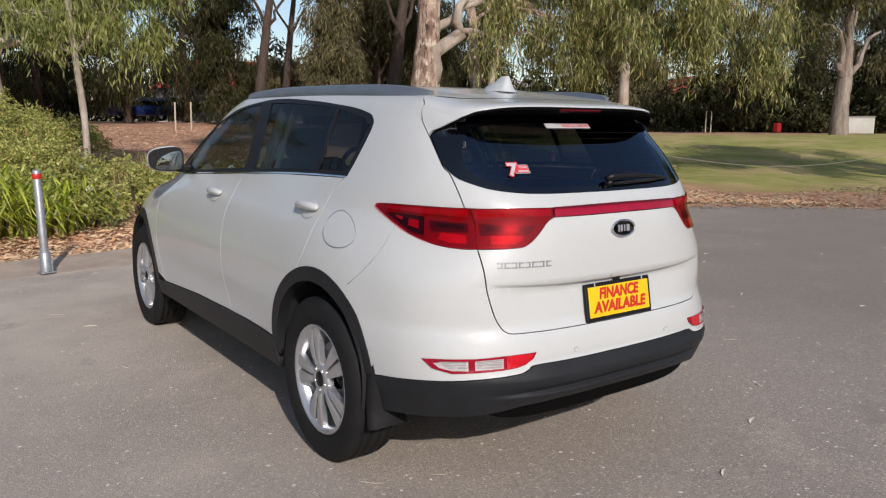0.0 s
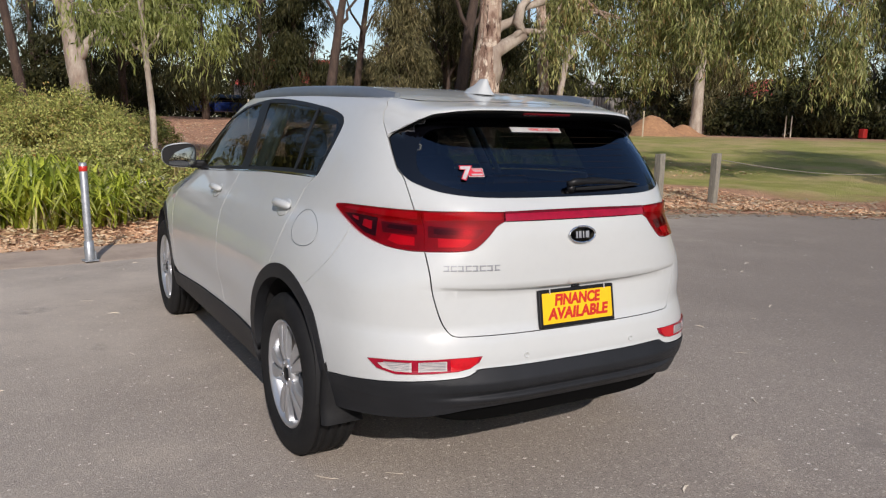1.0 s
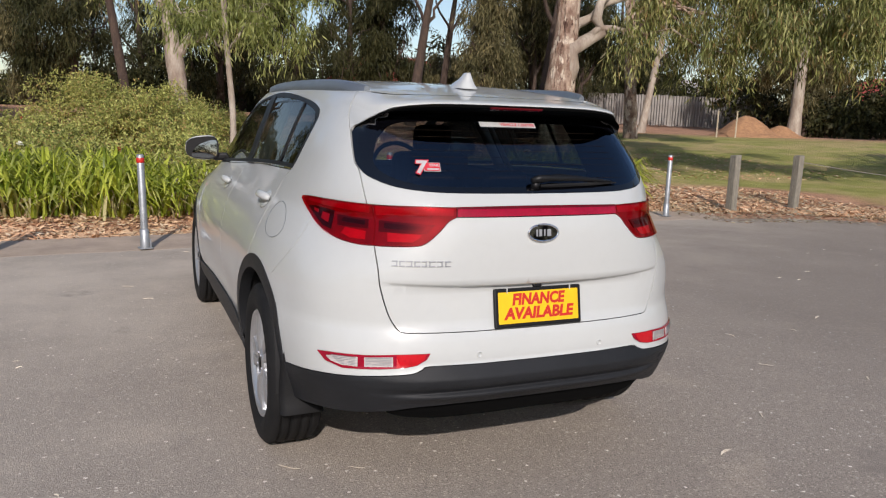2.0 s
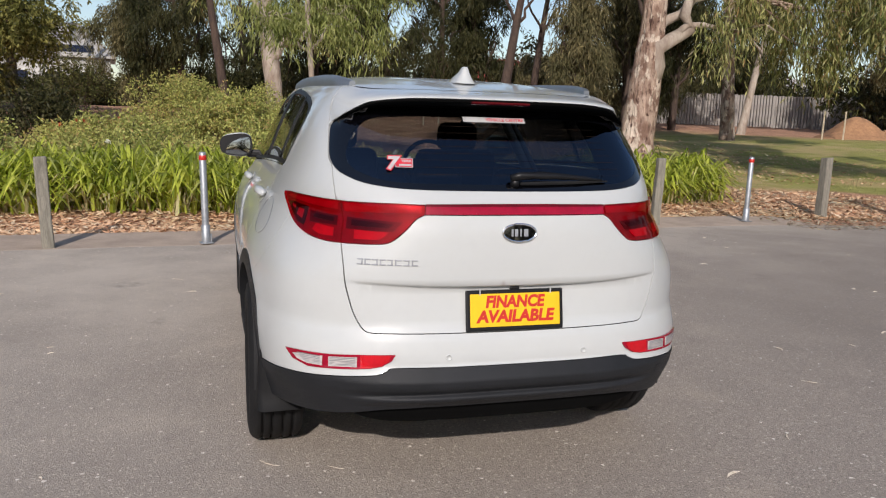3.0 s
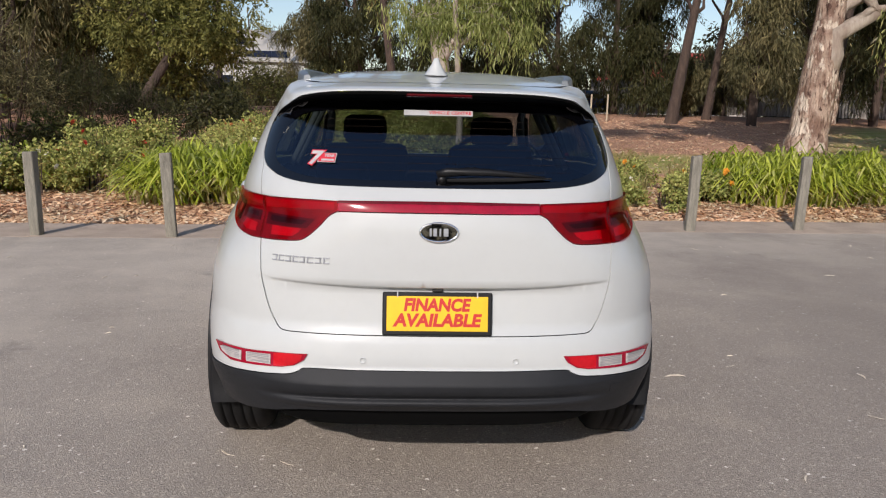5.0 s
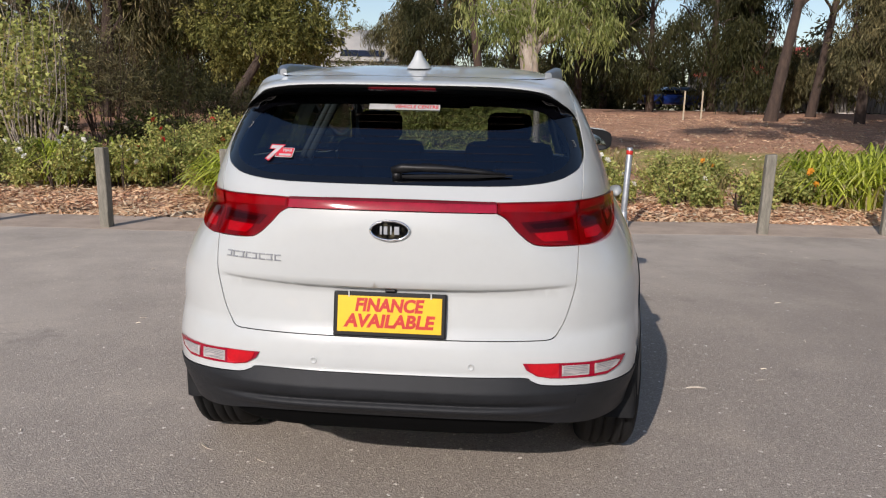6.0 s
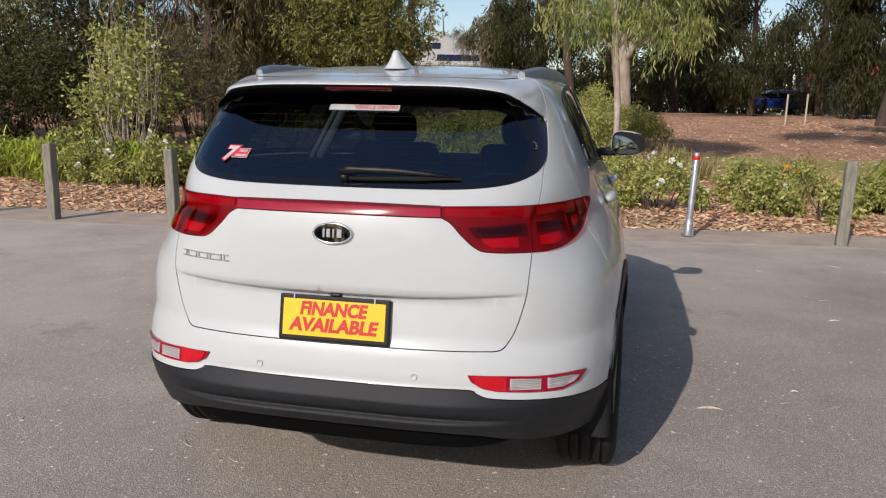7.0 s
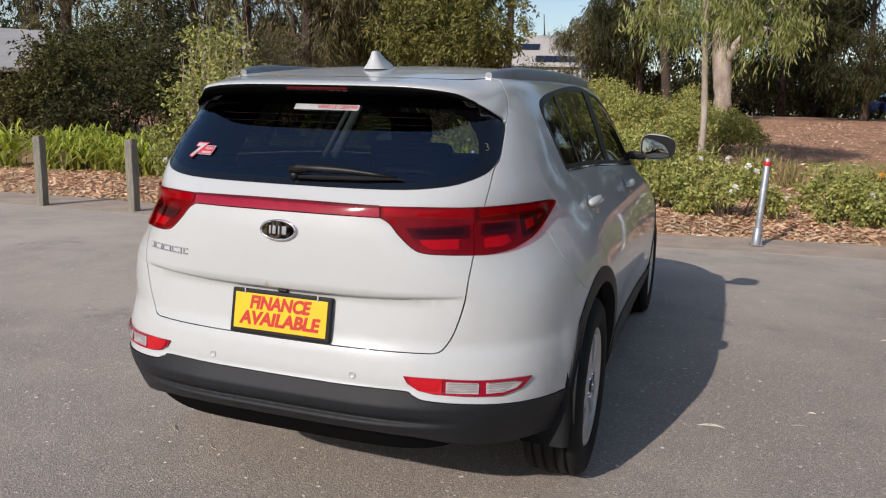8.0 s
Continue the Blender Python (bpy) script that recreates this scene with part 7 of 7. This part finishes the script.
# low rose bushes and other shrubs along the bed
for i, (x, y, w, d, h, fl, n) in enumerate((
        (1.55, 8.9, 1.3, 1.0, 0.62, PETAL_WHITE, 7), (-0.35, 8.75, 1.1, 1.0, 0.62, PETAL_WHITE, 4), (-1.5, 9.0, 0.7, 0.6, 0.75, PETAL_WHITE, 4), (2.9, 9.0, 1.1, 0.9, 0.50, PETAL_WHITE, 1), (0.7, 9.4, 1.3, 1.0, 0.7, PETAL_WHITE, 4), (4.6, 9.6, 1.3, 1.0, 0.62, PETAL_ORANGE, 6),
        (1.4, 11.0, 1.6, 1.0, 0.75, PETAL_WHITE, 3), (3.7, 11.2, 1.5, 1.0, 0.6, PETAL_ORANGE, 5), (-0.3, 10.9, 1.5, 1.0, 0.8, PETAL_WHITE, 3), (3.75, 8.7, 0.9, 0.8, 0.55, None, 0), (3.0, 9.9, 1.0, 0.8, 0.75, None, 0),
        (-6.4, 8.8, 1.5, 1.1, 0.85, PETAL_WHITE, 9), (-7.5, 9.2, 1.4, 1.1, 0.85, PETAL_WHITE, 7), (-5.6, 9.0, 1.2, 1.0, 0.75, PETAL_WHITE, 6), (-8.4, 9.6, 1.4, 1.0, 0.9, PETAL_WHITE, 5), (-5.0, 9.4, 1.5, 1.2, 1.10, PETAL_RED, 5), (-4.5, 10.9, 1.4, 1.0, 1.1, PETAL_RED, 3), (-3.0, 10.8, 1.5, 1.0, 0.9, PETAL_WHITE, 1))):
    shrub("rose_bush", x, y, w, d, h, "low leafy rose bush growing in bark mulch", SHRUB_LEAF, int(3300 * w * d), 0.056, 0.033, 700 + i, fl, n, group="rose bushes")
# tall straggly roses and shrubs at the left end
for i, (x, y, w, d, h, n) in enumerate(((-8.3, 11.0, 1.6, 1.3, 3.2, 3000), (-9.2, 12.6, 2.2, 1.6, 3.8, 4200))):
    shrub("climbing_rose", x, y, w, d, h, "tall straggly rose with bare canes and sparse leaves", SHRUB_LEAF, int(n * 0.7), 0.10, 0.05, 760 + i, PETAL_WHITE, 5, 0.9, canes=22, group="tall roses")
for i, (x, y, w, d, h, n) in enumerate(((-15.2, 13.6, 2.4, 2.0, 3.0, 9000), (-12.5, 15.5, 3.4, 2.6, 4.2, 12000), (-16.5, 17.5, 3.6, 2.6, 4.6, 10000), (-14.0, 21.5, 3.0, 2.4, 3.4, 8000), (-10.4, 13.6, 2.4, 1.6, 1.4, 5000), (-13.6, 13.0, 2.6, 1.8, 1.6, 5000), (-7.9, 15.2, 2.6, 1.8, 1.0, 4000), (-5.6, 19.6, 2.4, 1.8, 1.6, 5000), (-7.6, 36.0, 4.2, 2.4, 2.6, 6000))):
    shrub("bushy_shrub", x, y, w, d, h, "tall dense dark olive shrub", DARK_LEAF if i % 2 else OLIVE_LEAF, n, 0.13, 0.05, 790 + i, canes=18, group="tall shrubs")

# understory far behind, too thick to count
uv = []
for i in range(150):
    a = radians(-62 + 140 * (i + R.random()) / 150)
    d = 50 + 18 * R.random()
    x, y = d * math.sin(a), 2 + d * math.cos(a)
    h = 2.2 + 2.6 * R.random()
    if 0.56 < a < 0.80 and d < 61:
        d += 9
        x, y = d * math.sin(a), 2 + d * math.cos(a)
    h = h + 4.0 * R.random() if not -0.38 < a < -0.05 else (h if not -0.28 < a < -0.12 else 1.8)
    uv += cloud(R, x, y, lift_of(x, y) + h * 0.48, 2.4, 1.6, h * 0.5, 5, 1.2)
for i in range(70):
    a = radians(38 + 36 * (i + R.random()) / 70)
    d = 51 + 5 * R.random()
    x, y = d * math.sin(a), d * math.cos(a) - 2
    h = 1.6 + 2.4 * R.random()
    if a > 0.80:
        uv += cloud(R, x, y, lift_of(x, y) + h * 0.45, 1.8, 1.4, h * 0.5, 4, 0.8)
for i in range(170):
    a = radians(-66 + 146 * (i + R.random()) / 170)
    d = 67 + 5 * R.random()
    x, y = d * math.sin(a), 2 + d * math.cos(a)
    uv += [(x, y, lift_of(x, y) + 0.8, 1.5, 0.8), (x + R.normal(), y, lift_of(x, y) + 1.9, 1.2, 0.8)]
tv = []
for i in range(120):
    a = radians(80 + 216 * (i + R.random()) / 120)
    d = 46 + 14 * R.random()
    h = 4.0 + 4.0 * R.random()
    tv += cloud(R, d * math.sin(a), d * math.cos(a), h * 0.5, 2.6, 2.0, h * 0.5, 4, 1.5)
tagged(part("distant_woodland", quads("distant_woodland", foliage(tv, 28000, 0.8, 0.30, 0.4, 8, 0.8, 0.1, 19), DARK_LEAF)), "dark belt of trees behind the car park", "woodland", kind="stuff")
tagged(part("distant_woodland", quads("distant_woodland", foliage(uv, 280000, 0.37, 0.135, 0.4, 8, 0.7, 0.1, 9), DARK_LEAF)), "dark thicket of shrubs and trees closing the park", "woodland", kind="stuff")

# ---- bark mulch and leaf litter ----
n = 60000
mx = R.random(n) * 24 - 12
my = np.array([kerb_y(q) + 0.94 for q in mx]) + R.random(n) ** 1.7 * 4.6
mz = np.array([lift_of(a, b) for a, b in zip(mx, my)]) - 0.022 + R.random(n) * 0.03
ang = R.random(n) * 6.283
al = unit(np.stack((np.cos(ang), np.sin(ang), R.normal(size=n) * 0.22), 1))
ac = unit(np.cross(al, np.stack((R.normal(size=n) * 0.3, R.normal(size=n) * 0.3 - 0.25, np.ones(n)), 1)))
v, _ = leaves(np.stack((mx, my, mz), 1), al, ac, 0.05 + 0.09 * R.random(n), 0.016 + 0.028 * R.random(n))
tagged(part("bark_mulch", quads("bark_mulch", v, CHIPS)), "red-brown bark chips covering the garden bed", "mulch", kind="stuff")
n = 9000
mx = 7.0 + R.random(n) * 12
my = np.array([kerb_y(min(q, 13.0)) for q in mx]) - 0.5 + R.random(n) ** 1.2 * 5.0
mz = np.array([max(lift_of(a, b), 0.0) for a, b in zip(mx, my)]) + 0.004 + R.random(n) * 0.02
ang = R.random(n) * 6.283
al = unit(np.stack((np.cos(ang), np.sin(ang), R.normal(size=n) * 0.2), 1))
ac = unit(np.cross(al, np.stack((R.normal(size=n) * 0.35, R.normal(size=n) * 0.35, np.ones(n)), 1)))
v, _ = leaves(np.stack((mx, my, mz), 1), al, ac, 0.07 + 0.08 * R.random(n), 0.015 + 0.015 * R.random(n))
tagged(part("leaf_litter", quads("leaf_litter", v, LITTER)), "dry fallen gum leaves at the edge of the lawn", "leaf litter", kind="stuff")

n = 16000
mx, my = R.random(n) * 26 - 8, 12.5 + R.random(n) * 24
mz = np.array([lift_of(a, b) for a, b in zip(mx, my)]) - 0.02 + R.random(n) * 0.02
ang = R.random(n) * 6.283
al = unit(np.stack((np.cos(ang), np.sin(ang), R.normal(size=n) * 0.25), 1))
ac = unit(np.cross(al, np.stack((R.normal(size=n) * 0.5, R.normal(size=n) * 0.5 - 0.3, np.ones(n)), 1)))
v, _ = leaves(np.stack((mx, my, mz), 1), al, ac, 0.06 + 0.10 * R.random(n), 0.02 + 0.03 * R.random(n))
tagged(part("leaf_litter", quads("leaf_litter", v, CHIPS)), "bark and twigs scattered under the park trees", "leaf litter", kind="stuff")


# single leaves on the asphalt
def fallen_leaf(x, y, length, rz):
    vs = [(0, 0, 0.002), (0.3 * length, 0.06 * length, 0.006), (0.7 * length, 0.05 * length, 0.008), (length, 0, 0.004), (0.7 * length, -0.06 * length, 0.005), (0.3 * length, -0.05 * length, 0.003)]
    vs = [(a, b + 0.12 * length * math.sin(math.pi * a / length), c) for a, b, c in vs]
    bot = [(a, b, c - 0.0015) for a, b, c in vs]
    fs = [(0, 1, 2, 3, 4, 5), (11, 10, 9, 8, 7, 6)] + [(i, 6 + i, 6 + (i + 1) % 6, (i + 1) % 6) for i in range(6)]
    ob = tagged(part("fallen_leaf", mesh_of("fallen_leaf", vs + bot, fs), PALE_LEAF), "single dry pale gum leaf lying on asphalt", "leaf", "fallen leaves")
    ob.matrix_world = pose(x, y, 0.001, 0, 0, rz)


for x, y, s, a in ((0.96, 0.015, 0.09, 20), (1.32, 1.50, 0.12, 5), (-0.55, 0.42, 0.07, 150), (-0.80, 0.50, 0.10, 140), (1.49, 0.28, 0.07, 60), (0.36, -0.25, 0.08, 30)):
    fallen_leaf(x, y, s, a)
for i in range(125):
    x, y = R.random() * 14 - 4.5, R.random() * 7.2 - 1.2
    if abs(x) < 1.15 and -0.2 < y < 4.7:
        continue
    fallen_leaf(x, y, 0.035 + 0.075 * R.random() ** 2, R.random() * 360)
